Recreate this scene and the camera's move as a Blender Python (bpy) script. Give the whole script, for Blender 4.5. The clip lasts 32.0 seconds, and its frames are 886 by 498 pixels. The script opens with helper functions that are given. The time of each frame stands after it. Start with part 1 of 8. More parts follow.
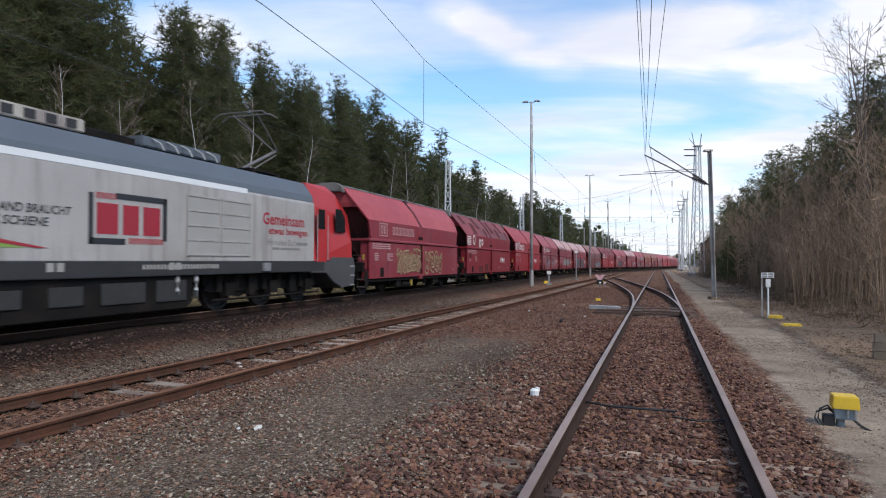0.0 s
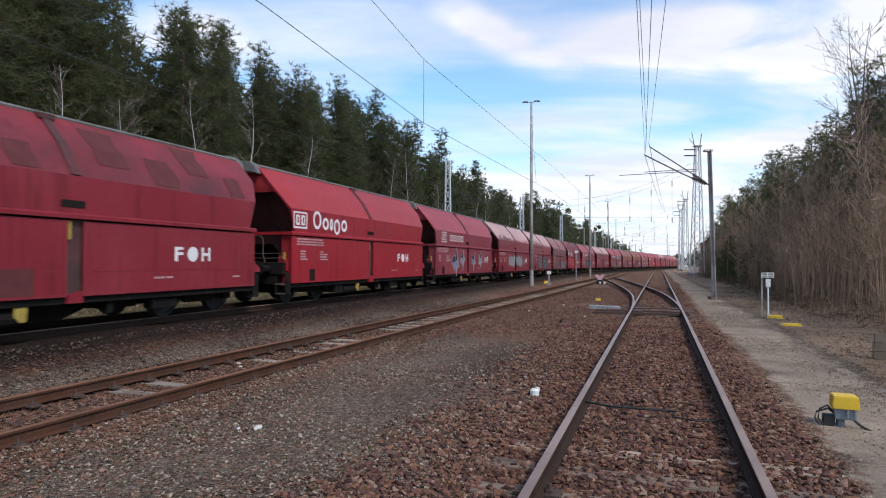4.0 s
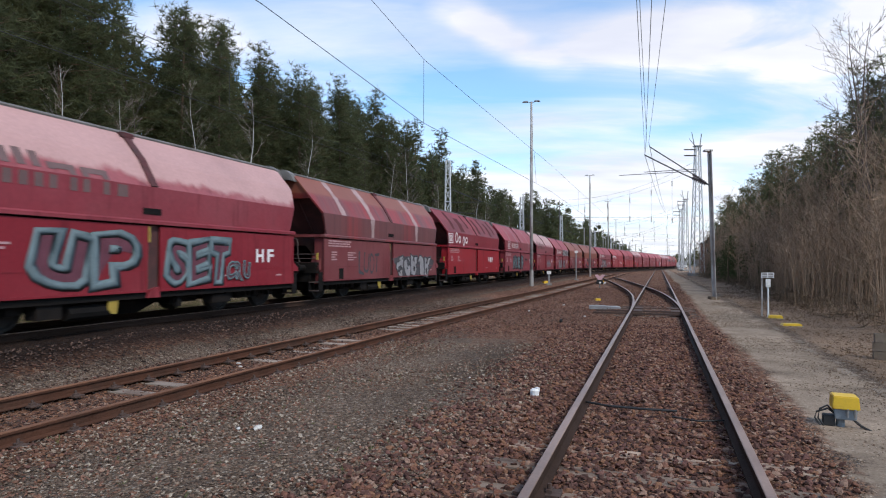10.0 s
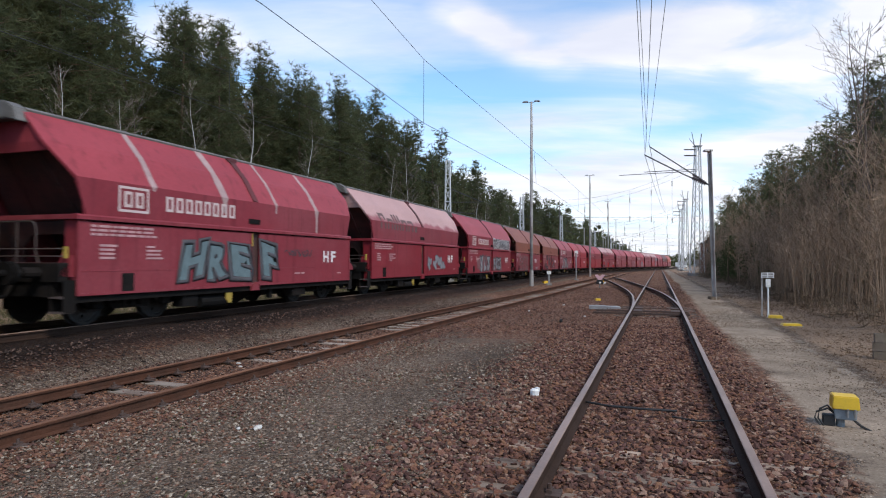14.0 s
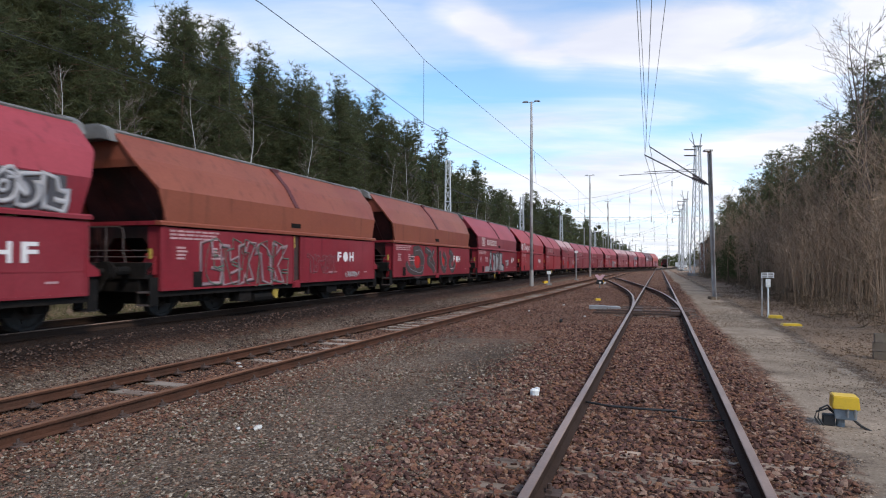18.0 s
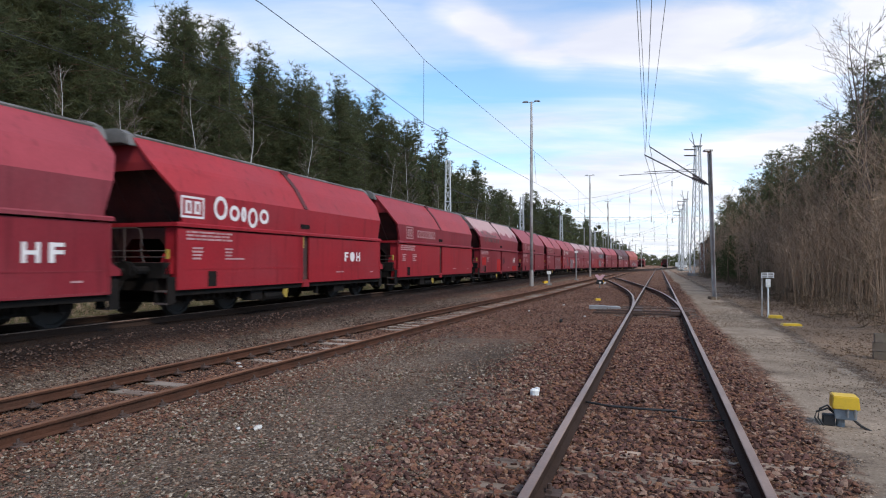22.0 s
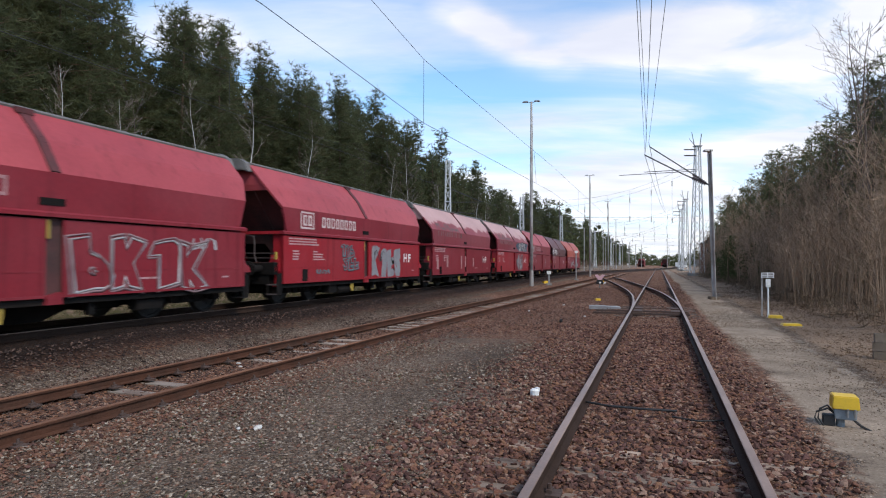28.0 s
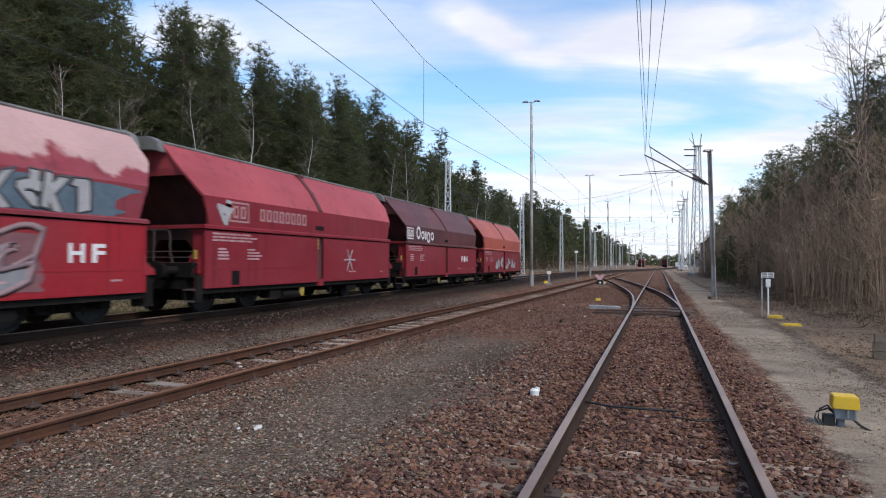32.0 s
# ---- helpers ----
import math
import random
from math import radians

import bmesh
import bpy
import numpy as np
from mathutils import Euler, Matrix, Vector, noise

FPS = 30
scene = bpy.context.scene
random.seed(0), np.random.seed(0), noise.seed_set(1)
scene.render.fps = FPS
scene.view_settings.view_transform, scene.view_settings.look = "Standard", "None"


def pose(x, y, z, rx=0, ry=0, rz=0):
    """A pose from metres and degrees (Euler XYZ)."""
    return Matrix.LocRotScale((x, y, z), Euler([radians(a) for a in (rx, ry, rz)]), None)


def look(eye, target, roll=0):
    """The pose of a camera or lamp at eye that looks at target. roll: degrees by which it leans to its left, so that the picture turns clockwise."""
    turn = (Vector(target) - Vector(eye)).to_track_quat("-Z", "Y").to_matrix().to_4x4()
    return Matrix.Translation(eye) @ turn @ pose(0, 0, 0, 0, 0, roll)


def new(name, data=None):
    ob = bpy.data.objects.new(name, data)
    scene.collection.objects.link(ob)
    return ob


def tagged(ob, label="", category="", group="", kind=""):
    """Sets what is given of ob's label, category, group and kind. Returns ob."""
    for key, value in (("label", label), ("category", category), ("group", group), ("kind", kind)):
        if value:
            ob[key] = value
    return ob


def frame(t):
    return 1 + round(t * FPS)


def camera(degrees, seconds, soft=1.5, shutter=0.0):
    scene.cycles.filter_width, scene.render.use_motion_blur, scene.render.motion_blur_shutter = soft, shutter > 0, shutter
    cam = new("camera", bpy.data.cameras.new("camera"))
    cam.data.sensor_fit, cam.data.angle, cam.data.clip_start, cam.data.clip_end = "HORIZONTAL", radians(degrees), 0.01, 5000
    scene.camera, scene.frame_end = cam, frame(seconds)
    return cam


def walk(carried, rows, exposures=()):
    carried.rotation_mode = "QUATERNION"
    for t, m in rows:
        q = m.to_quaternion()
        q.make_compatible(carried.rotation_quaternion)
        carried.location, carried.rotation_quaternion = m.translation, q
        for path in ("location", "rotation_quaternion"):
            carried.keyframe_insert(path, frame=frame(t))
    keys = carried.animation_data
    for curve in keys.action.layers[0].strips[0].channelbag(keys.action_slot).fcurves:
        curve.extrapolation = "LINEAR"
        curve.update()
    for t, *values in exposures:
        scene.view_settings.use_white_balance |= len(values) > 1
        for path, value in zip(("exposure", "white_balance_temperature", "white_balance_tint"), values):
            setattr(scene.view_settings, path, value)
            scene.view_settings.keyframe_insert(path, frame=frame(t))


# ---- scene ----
cam = camera(71.21, 32.0, soft=1.1, shutter=0.3)
EYE = (0.0, 0.0, 1.5)
CAM_POSE = pose(0, 0, 1.5, 91.013, 0, 0) @ pose(0, 0, 0, 0, 0, 0.111)
walk(cam, [(0.0, CAM_POSE), (32.0, CAM_POSE)], exposures=[(0.0, 0.05, 6370, 12.5), (32.0, 0.05, 6370, 12.5)])

# ---- daylight: high thin cloud, a soft low sun behind it ----
SUN_ELEV, SUN_AZ = 47.0, 140.0          # azimuth clockwise from the viewing direction (+y)


def make_world():
    world = bpy.data.worlds.new("sky")
    world.use_nodes = True
    scene.world = world
    nt = world.node_tree
    nt.nodes.clear()
    N, L = nt.nodes.new, nt.links.new
    out, bg = N("ShaderNodeOutputWorld"), N("ShaderNodeBackground")
    sky = N("ShaderNodeTexSky")
    sky.sky_type, sky.sun_disc = "NISHITA", False
    sky.sun_elevation, sky.sun_rotation = radians(SUN_ELEV), radians(SUN_AZ)
    sky.air_density, sky.dust_density, sky.ozone_density = 1.0, 0.6, 1.5
    tc, sep = N("ShaderNodeTexCoord"), N("ShaderNodeSeparateXYZ")
    L(tc.outputs["Generated"], sep.inputs[0])
    # flat cloud layer: the direction is divided by its height
    zc = N("ShaderNodeMath"); zc.operation = "ADD"; zc.inputs[1].default_value = 0.10
    za = N("ShaderNodeMath"); za.operation = "MAXIMUM"; za.inputs[1].default_value = 0.0
    L(sep.outputs[2], za.inputs[0]); L(za.outputs[0], zc.inputs[0])
    dx, dy = N("ShaderNodeMath"), N("ShaderNodeMath")
    dx.operation = dy.operation = "DIVIDE"
    L(sep.outputs[0], dx.inputs[0]); L(zc.outputs[0], dx.inputs[1])
    L(sep.outputs[1], dy.inputs[0]); L(zc.outputs[0], dy.inputs[1])
    cmb = N("ShaderNodeCombineXYZ")
    L(dx.outputs[0], cmb.inputs[0]); L(dy.outputs[0], cmb.inputs[1])
    mp = N("ShaderNodeMapping")
    mp.inputs["Location"].default_value = CLOUD_SHIFT
    mp.inputs["Rotation"].default_value = (0, 0, radians(CLOUD_TURN))
    mp.inputs["Scale"].default_value = (0.75, 1.5, 1)
    L(cmb.outputs[0], mp.inputs[0])
    nz = N("ShaderNodeTexNoise")
    nz.inputs["Scale"].default_value, nz.inputs["Detail"].default_value = 1.0, 9.0
    nz.inputs["Roughness"].default_value, nz.inputs["Distortion"].default_value = 0.56, 0.5
    L(mp.outputs[0], nz.inputs["Vector"])
    ramp = N("ShaderNodeValToRGB")
    ramp.color_ramp.elements[0].position, ramp.color_ramp.elements[0].color = 0.40, (0.10, 0.10, 0.10, 1)
    ramp.color_ramp.elements[1].position, ramp.color_ramp.elements[1].color = 0.72, (0.75, 0.75, 0.75, 1)
    L(nz.outputs[0], ramp.inputs[0])
    # more cloud low down
    low = N("ShaderNodeMapRange")
    low.inputs[1].default_value, low.inputs[2].default_value = 0.02, 0.20
    low.inputs[3].default_value, low.inputs[4].default_value = 0.75, 0.0
    L(sep.outputs[2], low.inputs[0])
    # cloud banks: soft flattened mounds of cloud, broken up by the same noise
    billow = N("ShaderNodeMapRange")
    billow.inputs[1].default_value, billow.inputs[2].default_value, billow.inputs[3].default_value, billow.inputs[4].default_value = 0.30, 0.62, 0.25, 1.25
    L(nz.outputs[0], billow.inputs[0])
    total = ramp.outputs[0]
    for cx, cz, wide, tall, much in CLOUD_BANKS:
        mid = Vector((cx, 1.0, cz)).normalized()
        off, sc, ln = N("ShaderNodeVectorMath"), N("ShaderNodeVectorMath"), N("ShaderNodeVectorMath")
        off.operation, sc.operation, ln.operation = "SUBTRACT", "MULTIPLY", "LENGTH"
        off.inputs[1].default_value, sc.inputs[1].default_value = mid, (1 / wide, 1 / wide, 1 / tall)
        L(tc.outputs["Generated"], off.inputs[0]); L(off.outputs[0], sc.inputs[0]); L(sc.outputs[0], ln.inputs[0])
        fall = N("ShaderNodeMapRange"); fall.interpolation_type = "SMOOTHSTEP"
        fall.inputs[1].default_value, fall.inputs[2].default_value, fall.inputs[3].default_value, fall.inputs[4].default_value = 0.25, 1.0, much, 0.0
        L(ln.outputs["Value"], fall.inputs[0])
        bank = N("ShaderNodeMath"); bank.operation = "MULTIPLY_ADD"
        L(fall.outputs[0], bank.inputs[0]); L(billow.outputs[0], bank.inputs[1]); L(total, bank.inputs[2])
        total = bank.outputs[0]
    add = N("ShaderNodeMath"); add.operation = "ADD"; add.use_clamp = True
    L(total, add.inputs[0]); L(low.outputs[0], add.inputs[1])
    mul = N("ShaderNodeMath"); mul.operation = "MULTIPLY"; mul.inputs[1].default_value = 0.93
    L(add.outputs[0], mul.inputs[0])
    # clouds: white with a grey-lilac belly
    nz2 = N("ShaderNodeTexNoise")
    nz2.inputs["Scale"].default_value, nz2.inputs["Detail"].default_value = 1.3, 5.0
    L(mp.outputs[0], nz2.inputs["Vector"])
    cr = N("ShaderNodeValToRGB")
    cr.color_ramp.elements[0].position, cr.color_ramp.elements[0].color = 0.36, (8.3, 8.45, 9.2, 1)
    cr.color_ramp.elements[1].position, cr.color_ramp.elements[1].color = 0.58, (10.4, 10.4, 10.7, 1)
    L(nz2.outputs[0], cr.inputs[0])
    blue = N("ShaderNodeMix"); blue.data_type = "RGBA"; blue.blend_type = "MULTIPLY"
    blue.inputs[0].default_value = 1.0
    blue.inputs[7].default_value = SKY_GAIN
    L(sky.outputs[0], blue.inputs[6])
    mix = N("ShaderNodeMix"); mix.data_type = "RGBA"
    L(mul.outputs[0], mix.inputs[0]); L(blue.outputs[2], mix.inputs[6]); L(cr.outputs[0], mix.inputs[7])
    L(mix.outputs[2], bg.inputs["Color"])
    bg.inputs["Strength"].default_value = 0.10
    L(bg.outputs[0], out.inputs[0])


CLOUD_BANKS = ((0.46, 0.355, 0.36, 0.085, 1.0), (0.24, 0.235, 0.26, 0.035, 0.8), (0.62, 0.20, 0.22, 0.05, 0.7), (0.02, 0.41, 0.06, 0.030, 0.35), (0.06, 0.385, 0.06, 0.028, 0.4), (0.10, 0.355, 0.06, 0.028, 0.4), (0.145, 0.325, 0.06, 0.026, 0.35), (0.19, 0.305, 0.05, 0.022, 0.3),
               (-0.42, 0.36, 0.12, 0.06, 0.5), (0.24, 0.12, 0.30, 0.06, 0.7), (0.70, 0.33, 0.20, 0.10, 0.7))
CLOUD_SHIFT, CLOUD_TURN, SKY_GAIN = (0.3, 0.2, 0.0), -25.0, (1.42, 2.08, 2.32, 1)
make_world()
sun = new("sun", bpy.data.lights.new("sun", "SUN"))
sun.data.energy, sun.data.angle, sun.data.color = 2.55, radians(14), (1.0, 0.92, 0.80)
_az, _el = radians(SUN_AZ), radians(SUN_ELEV)
sun.matrix_world = look((60 * math.sin(_az), 60 * math.cos(_az), 60 * math.tan(_el)), (0, 0, 0))


# ---- materials ----
def mat(name, base, rough=0.7, metal=0.0, vary=0.25, scale=6.0, fine=60.0, bump=0.15, dirt=None, dirt_at=0.55, dirt_soft=0.15,
        spread=0.0, coords="Object", stretch=(1, 1, 1), spec=0.5, runs=None, runs_at=0.60, cap=None):
    """A worn surface: base colour varied at two scales, an optional second colour in patches, fine relief."""
    m = bpy.data.materials.new(name)
    m.use_nodes = True
    nt = m.node_tree
    N, L = nt.nodes.new, nt.links.new
    b = nt.nodes["Principled BSDF"]
    b.inputs["Roughness"].default_value, b.inputs["Metallic"].default_value = rough, metal
    b.inputs["Specular IOR Level"].default_value = spec
    tc, mp = N("ShaderNodeTexCoord"), N("ShaderNodeMapping")
    mp.inputs["Scale"].default_value = stretch
    L(tc.outputs[coords], mp.inputs[0])
    info = N("ShaderNodeObjectInfo")
    shift = N("ShaderNodeVectorMath"); shift.operation = "ADD"
    big = N("ShaderNodeMath"); big.operation = "MULTIPLY"; big.inputs[1].default_value = 37.0
    L(info.outputs["Random"], big.inputs[0])
    L(mp.outputs[0], shift.inputs[0]); L(big.outputs[0], shift.inputs[1])
    n1, n2 = N("ShaderNodeTexNoise"), N("ShaderNodeTexNoise")
    n1.inputs["Scale"].default_value, n1.inputs["Detail"].default_value = scale, 5.0
    n2.inputs["Scale"].default_value, n2.inputs["Detail"].default_value = fine, 3.0
    L(shift.outputs[0], n1.inputs["Vector"]); L(shift.outputs[0], n2.inputs["Vector"])
    avg = N("ShaderNodeMath"); avg.operation = "MULTIPLY_ADD"
    avg.inputs[1].default_value = 0.45
    L(n2.outputs[0], avg.inputs[0])
    h = N("ShaderNodeMath"); h.operation = "MULTIPLY"; h.inputs[1].default_value = 0.55
    L(n1.outputs[0], h.inputs[0]); L(h.outputs[0], avg.inputs[2])
    mr = N("ShaderNodeMapRange")
    mr.inputs[1].default_value, mr.inputs[2].default_value = 0.3, 0.7
    mr.inputs[3].default_value, mr.inputs[4].default_value = 1 - vary, 1 + vary
    L(avg.outputs[0], mr.inputs[0])
    if spread:
        sp = N("ShaderNodeMapRange")
        sp.inputs[3].default_value, sp.inputs[4].default_value = 1 - spread, 1 + spread
        L(info.outputs["Random"], sp.inputs[0])
        mm = N("ShaderNodeMath"); mm.operation = "MULTIPLY"
        L(mr.outputs[0], mm.inputs[0]); L(sp.outputs[0], mm.inputs[1])
        gain = mm.outputs[0]
    else:
        gain = mr.outputs[0]
    col = N("ShaderNodeMix"); col.data_type = "RGBA"
    col.inputs[6].default_value = (*base, 1)
    if dirt:
        n3 = N("ShaderNodeTexNoise")
        n3.inputs["Scale"].default_value, n3.inputs["Detail"].default_value = scale * 0.45, 6.0
        n3.inputs["Roughness"].default_value = 0.62
        L(shift.outputs[0], n3.inputs["Vector"])
        dm = N("ShaderNodeMapRange"); dm.interpolation_type = "SMOOTHSTEP"
        dm.inputs[1].default_value, dm.inputs[2].default_value = dirt_at - dirt_soft, dirt_at + dirt_soft
        L(n3.outputs[0], dm.inputs[0]); L(dm.outputs[0], col.inputs[0])
        col.inputs[7].default_value = (*dirt, 1)
    else:
        col.inputs[0].default_value = 0.0
    tone = col.outputs[2]
    if runs:
        # rain runs: narrow upright streaks of a second tone
        m2 = N("ShaderNodeMapping"); m2.inputs["Scale"].default_value = (3.4, 3.4, 0.30)
        n4 = N("ShaderNodeTexNoise"); n4.inputs["Scale"].default_value, n4.inputs["Detail"].default_value = 1.4, 6.0
        L(shift.outputs[0], m2.inputs[0]); L(m2.outputs[0], n4.inputs["Vector"])
        rm = N("ShaderNodeMapRange"); rm.interpolation_type = "SMOOTHSTEP"
        rm.inputs[1].default_value, rm.inputs[2].default_value, rm.inputs[4].default_value = runs_at - 0.12, runs_at + 0.12, 0.62
        L(n4.outputs[0], rm.inputs[0])
        c2 = N("ShaderNodeMix"); c2.data_type = "RGBA"
        c2.inputs[7].default_value = (*runs, 1)
        L(rm.outputs[0], c2.inputs[0]); L(col.outputs[2], c2.inputs[6])
        tone = c2.outputs[2]
    if cap:
        # bleached or repainted above a height, with a ragged lower border
        c_col, c_at, c_rag, c_soft = cap
        sz, ng, jag = N("ShaderNodeSeparateXYZ"), N("ShaderNodeTexNoise"), N("ShaderNodeMath")
        mc = N("ShaderNodeMapping"); mc.inputs["Scale"].default_value = (1.0, 1.0, 0.45)
        ng.inputs["Scale"].default_value, ng.inputs["Detail"].default_value, ng.inputs["Roughness"].default_value = 0.9, 6.0, 0.6
        L(tc.outputs[coords], sz.inputs[0]); L(shift.outputs[0], mc.inputs[0]); L(mc.outputs[0], ng.inputs["Vector"])
        jag.operation = "MULTIPLY_ADD"; jag.inputs[1].default_value = c_rag
        L(ng.outputs[0], jag.inputs[0]); L(sz.outputs[2], jag.inputs[2])
        cm = N("ShaderNodeMapRange"); cm.interpolation_type = "SMOOTHSTEP"
        cm.inputs[1].default_value, cm.inputs[2].default_value = c_at + c_rag / 2 - c_soft, c_at + c_rag / 2 + c_soft
        L(jag.outputs[0], cm.inputs[0])
        c3 = N("ShaderNodeMix"); c3.data_type = "RGBA"
        c3.inputs[7].default_value = (*c_col, 1)
        L(cm.outputs[0], c3.inputs[0]); L(tone, c3.inputs[6])
        tone = c3.outputs[2]
    fin = N("ShaderNodeVectorMath"); fin.operation = "SCALE"
    L(tone, fin.inputs[0]); L(gain, fin.inputs["Scale"])
    L(fin.outputs[0], b.inputs["Base Color"])
    if bump:
        bp = N("ShaderNodeBump")
        bp.inputs["Strength"].default_value, bp.inputs["Distance"].default_value = bump, 0.02
        L(n2.outputs[0], bp.inputs["Height"]); L(bp.outputs[0], b.inputs["Normal"])
    return m


# ---- mesh building ----
class Shape:
    """Gathers boxes, prisms, tubes and sheets into one mesh."""

    def __init__(self):
        self.v, self.f = [], []

    def add(self, verts, faces):
        k = len(self.v)
        self.v += [tuple(p) for p in verts]
        self.f += [tuple(i + k for i in q) for q in faces]
        return self

    def box(self, c, size, rot=None):
        x, y, z = (s / 2 for s in size)
        pts = [Vector(p) for p in ((-x, -y, -z), (x, -y, -z), (x, y, -z), (-x, y, -z), (-x, -y, z), (x, -y, z), (x, y, z), (-x, y, z))]
        if rot is not None:
            pts = [rot @ p for p in pts]
        return self.add([p + Vector(c) for p in pts],
                        [(0, 3, 2, 1), (4, 5, 6, 7), (0, 1, 5, 4), (1, 2, 6, 5), (2, 3, 7, 6), (3, 0, 4, 7)])

    def bar(self, a, b, w=0.05, d=None):
        """A square bar from a to b."""
        a, b = Vector(a), Vector(b)
        q = (b - a).to_track_quat("Z", "Y").to_matrix()
        return self.box((a + b) / 2, (w, d or w, (b - a).length), q)

    def tube(self, pts, radii, n=6, cap=True):
        pts = [Vector(p) for p in pts]
        if not isinstance(radii, (list, tuple)):
            radii = [radii] * len(pts)
        rings = []
        for i, p in enumerate(pts):
            t = (pts[min(i + 1, len(pts) - 1)] - pts[max(i - 1, 0)]).normalized()
            q = t.to_track_quat("Z", "Y")
            rings.append([p + q @ Vector((radii[i] * math.cos(2 * math.pi * j / n), radii[i] * math.sin(2 * math.pi * j / n), 0)) for j in range(n)])
        faces = []
        for i in range(len(pts) - 1):
            for j in range(n):
                a, b = i * n + j, i * n + (j + 1) % n
                faces.append((a, b, b + n, a + n))
        if cap:
            faces += [tuple(range(n - 1, -1, -1)), tuple((len(pts) - 1) * n + j for j in range(n))]
        return self.add([v for r in rings for v in r], faces)

    def prism(self, poly, lo, hi, axis="y"):
        """A flat outline (pairs) pushed from lo to hi along an axis."""
        def put(p, k):
            return {"x": (k, p[0], p[1]), "y": (p[0], k, p[1]), "z": (p[0], p[1], k)}[axis]
        n = len(poly)
        verts = [put(p, lo) for p in poly] + [put(p, hi) for p in poly]
        faces = [(i, (i + 1) % n, (i + 1) % n + n, i + n) for i in range(n)]
        faces += [tuple(range(n - 1, -1, -1)), tuple(range(n, 2 * n))]
        return self.add(verts, faces)

    def mesh(self, name, material, smooth=False, bevel=0.0):
        me = bpy.data.meshes.new(name)
        me.from_pydata(self.v, [], self.f)
        bm = bmesh.new()
        bm.from_mesh(me)
        bmesh.ops.recalc_face_normals(bm, faces=bm.faces)
        if bevel:
            bmesh.ops.bevel(bm, geom=bm.edges[:], offset=bevel, segments=2, affect="EDGES", clamp_overlap=True)
        bm.to_mesh(me)
        bm.free()
        if smooth:
            me.polygons.foreach_set("use_smooth", [True] * len(me.polygons))
        me.materials.append(material)
        return me


def part(name, shape, material=None, parent=None, label="", at=None, smooth=False, bevel=0.0):
    """One mesh object, under a thing or a part if one is given. shape: a Shape or a ready mesh."""
    me = shape.mesh(name, material, smooth, bevel) if isinstance(shape, Shape) else shape
    ob = new(name, me)
    if parent is not None:
        ob.parent = parent
    if at is not None:
        ob.matrix_basis = at if isinstance(at, Matrix) else Matrix.Translation(at)
    if label:
        ob["label"] = label
    return ob


def thing(name, at, label, category, group="", kind=""):
    ob = new(name)
    ob.empty_display_size = 0.2
    ob.matrix_basis = at if isinstance(at, Matrix) else Matrix.Translation(at)
    return tagged(ob, label, category, group, kind)


def writing(name, text, height, material, parent, at, width=None, label="", fat=0.0, slant=0.0):
    """Text as a thin mesh in the xz plane of its parent, facing +y, running along -x from its left edge."""
    cu = bpy.data.curves.new(name, "FONT")
    cu.body, cu.size, cu.extrude, cu.resolution_u = text, 1.0, 0.0, 2
    cu.offset, cu.shear = fat, slant
    tmp = bpy.data.objects.new(name, cu)
    me = bpy.data.meshes.new_from_object(tmp)
    bpy.data.objects.remove(tmp)
    co = np.empty(len(me.vertices) * 3)
    me.vertices.foreach_get("co", co)
    co = co.reshape(-1, 3)
    co -= (co[:, 0].min(), co[:, 1].min(), 0)
    k = height / max(co[:, 1].max(), 1e-6)
    kx = width / co[:, 0].max() if width else k
    out = np.c_[-co[:, 0] * kx, np.zeros(len(co)), co[:, 1] * k]
    me.vertices.foreach_set("co", out.ravel())
    me.materials.append(material)
    return part(name, me, None, parent, label, at)


# ---- the lie of the land: u is across the near track to its right, w along it ----
TURN = radians(19.24)
CT, ST = math.cos(TURN), math.sin(TURN)


def place(u, w, z=0.0):
    return (u * CT + w * ST, -u * ST + w * CT, z)


def across(x, y):
    return x * CT - y * ST, x * ST + y * CT


def dip(w):
    """How far the yard has fallen below the camera's stretch at w."""
    d = w - 22.0
    return 0.0064 * 0.5 * (d + math.sqrt(d * d + 300.0)) - 0.0064 * 0.5 * (-42 + math.sqrt(42 * 42 + 300.0))


# the running line: bends, by distance along it from the point abreast of the camera
BEND_AT = (-400, 0, 30, 60, 90, 130, 180, 240, 330, 460)
BEND = (0, 0, 0.000506, -0.00143, 0.0045, -0.000055, 0.000038, -0.001275, 0.000186, 0.0)
LINE_S = np.arange(-340.0, 460.0, 0.5)


def lay_line():
    k = np.interp(LINE_S, BEND_AT, BEND)
    h = radians(18.643) + np.cumsum(k) * 0.5
    i0 = int(np.searchsorted(LINE_S, 0.0))
    h -= h[i0] - radians(18.643)
    x, y = np.cumsum(np.sin(h)) * 0.5, np.cumsum(np.cos(h)) * 0.5
    x, y = x - x[i0] - 10.56, y - y[i0]
    return x - 1.45 * np.cos(h), y + 1.45 * np.sin(h), h      # the centre line lies 1.45 m behind the wagons' flank


LINE_X, LINE_Y, LINE_H = lay_line()
LINE_U = LINE_X * CT - LINE_Y * ST
LINE_W = LINE_X * ST + LINE_Y * CT


def line_at(s):
    x, y, h = (float(np.interp(s, LINE_S, a)) for a in (LINE_X, LINE_Y, LINE_H))
    return x, y, 0.21 - dip(x * ST + y * CT), h


def line_u(w):
    return float(np.interp(w, LINE_W, LINE_U))


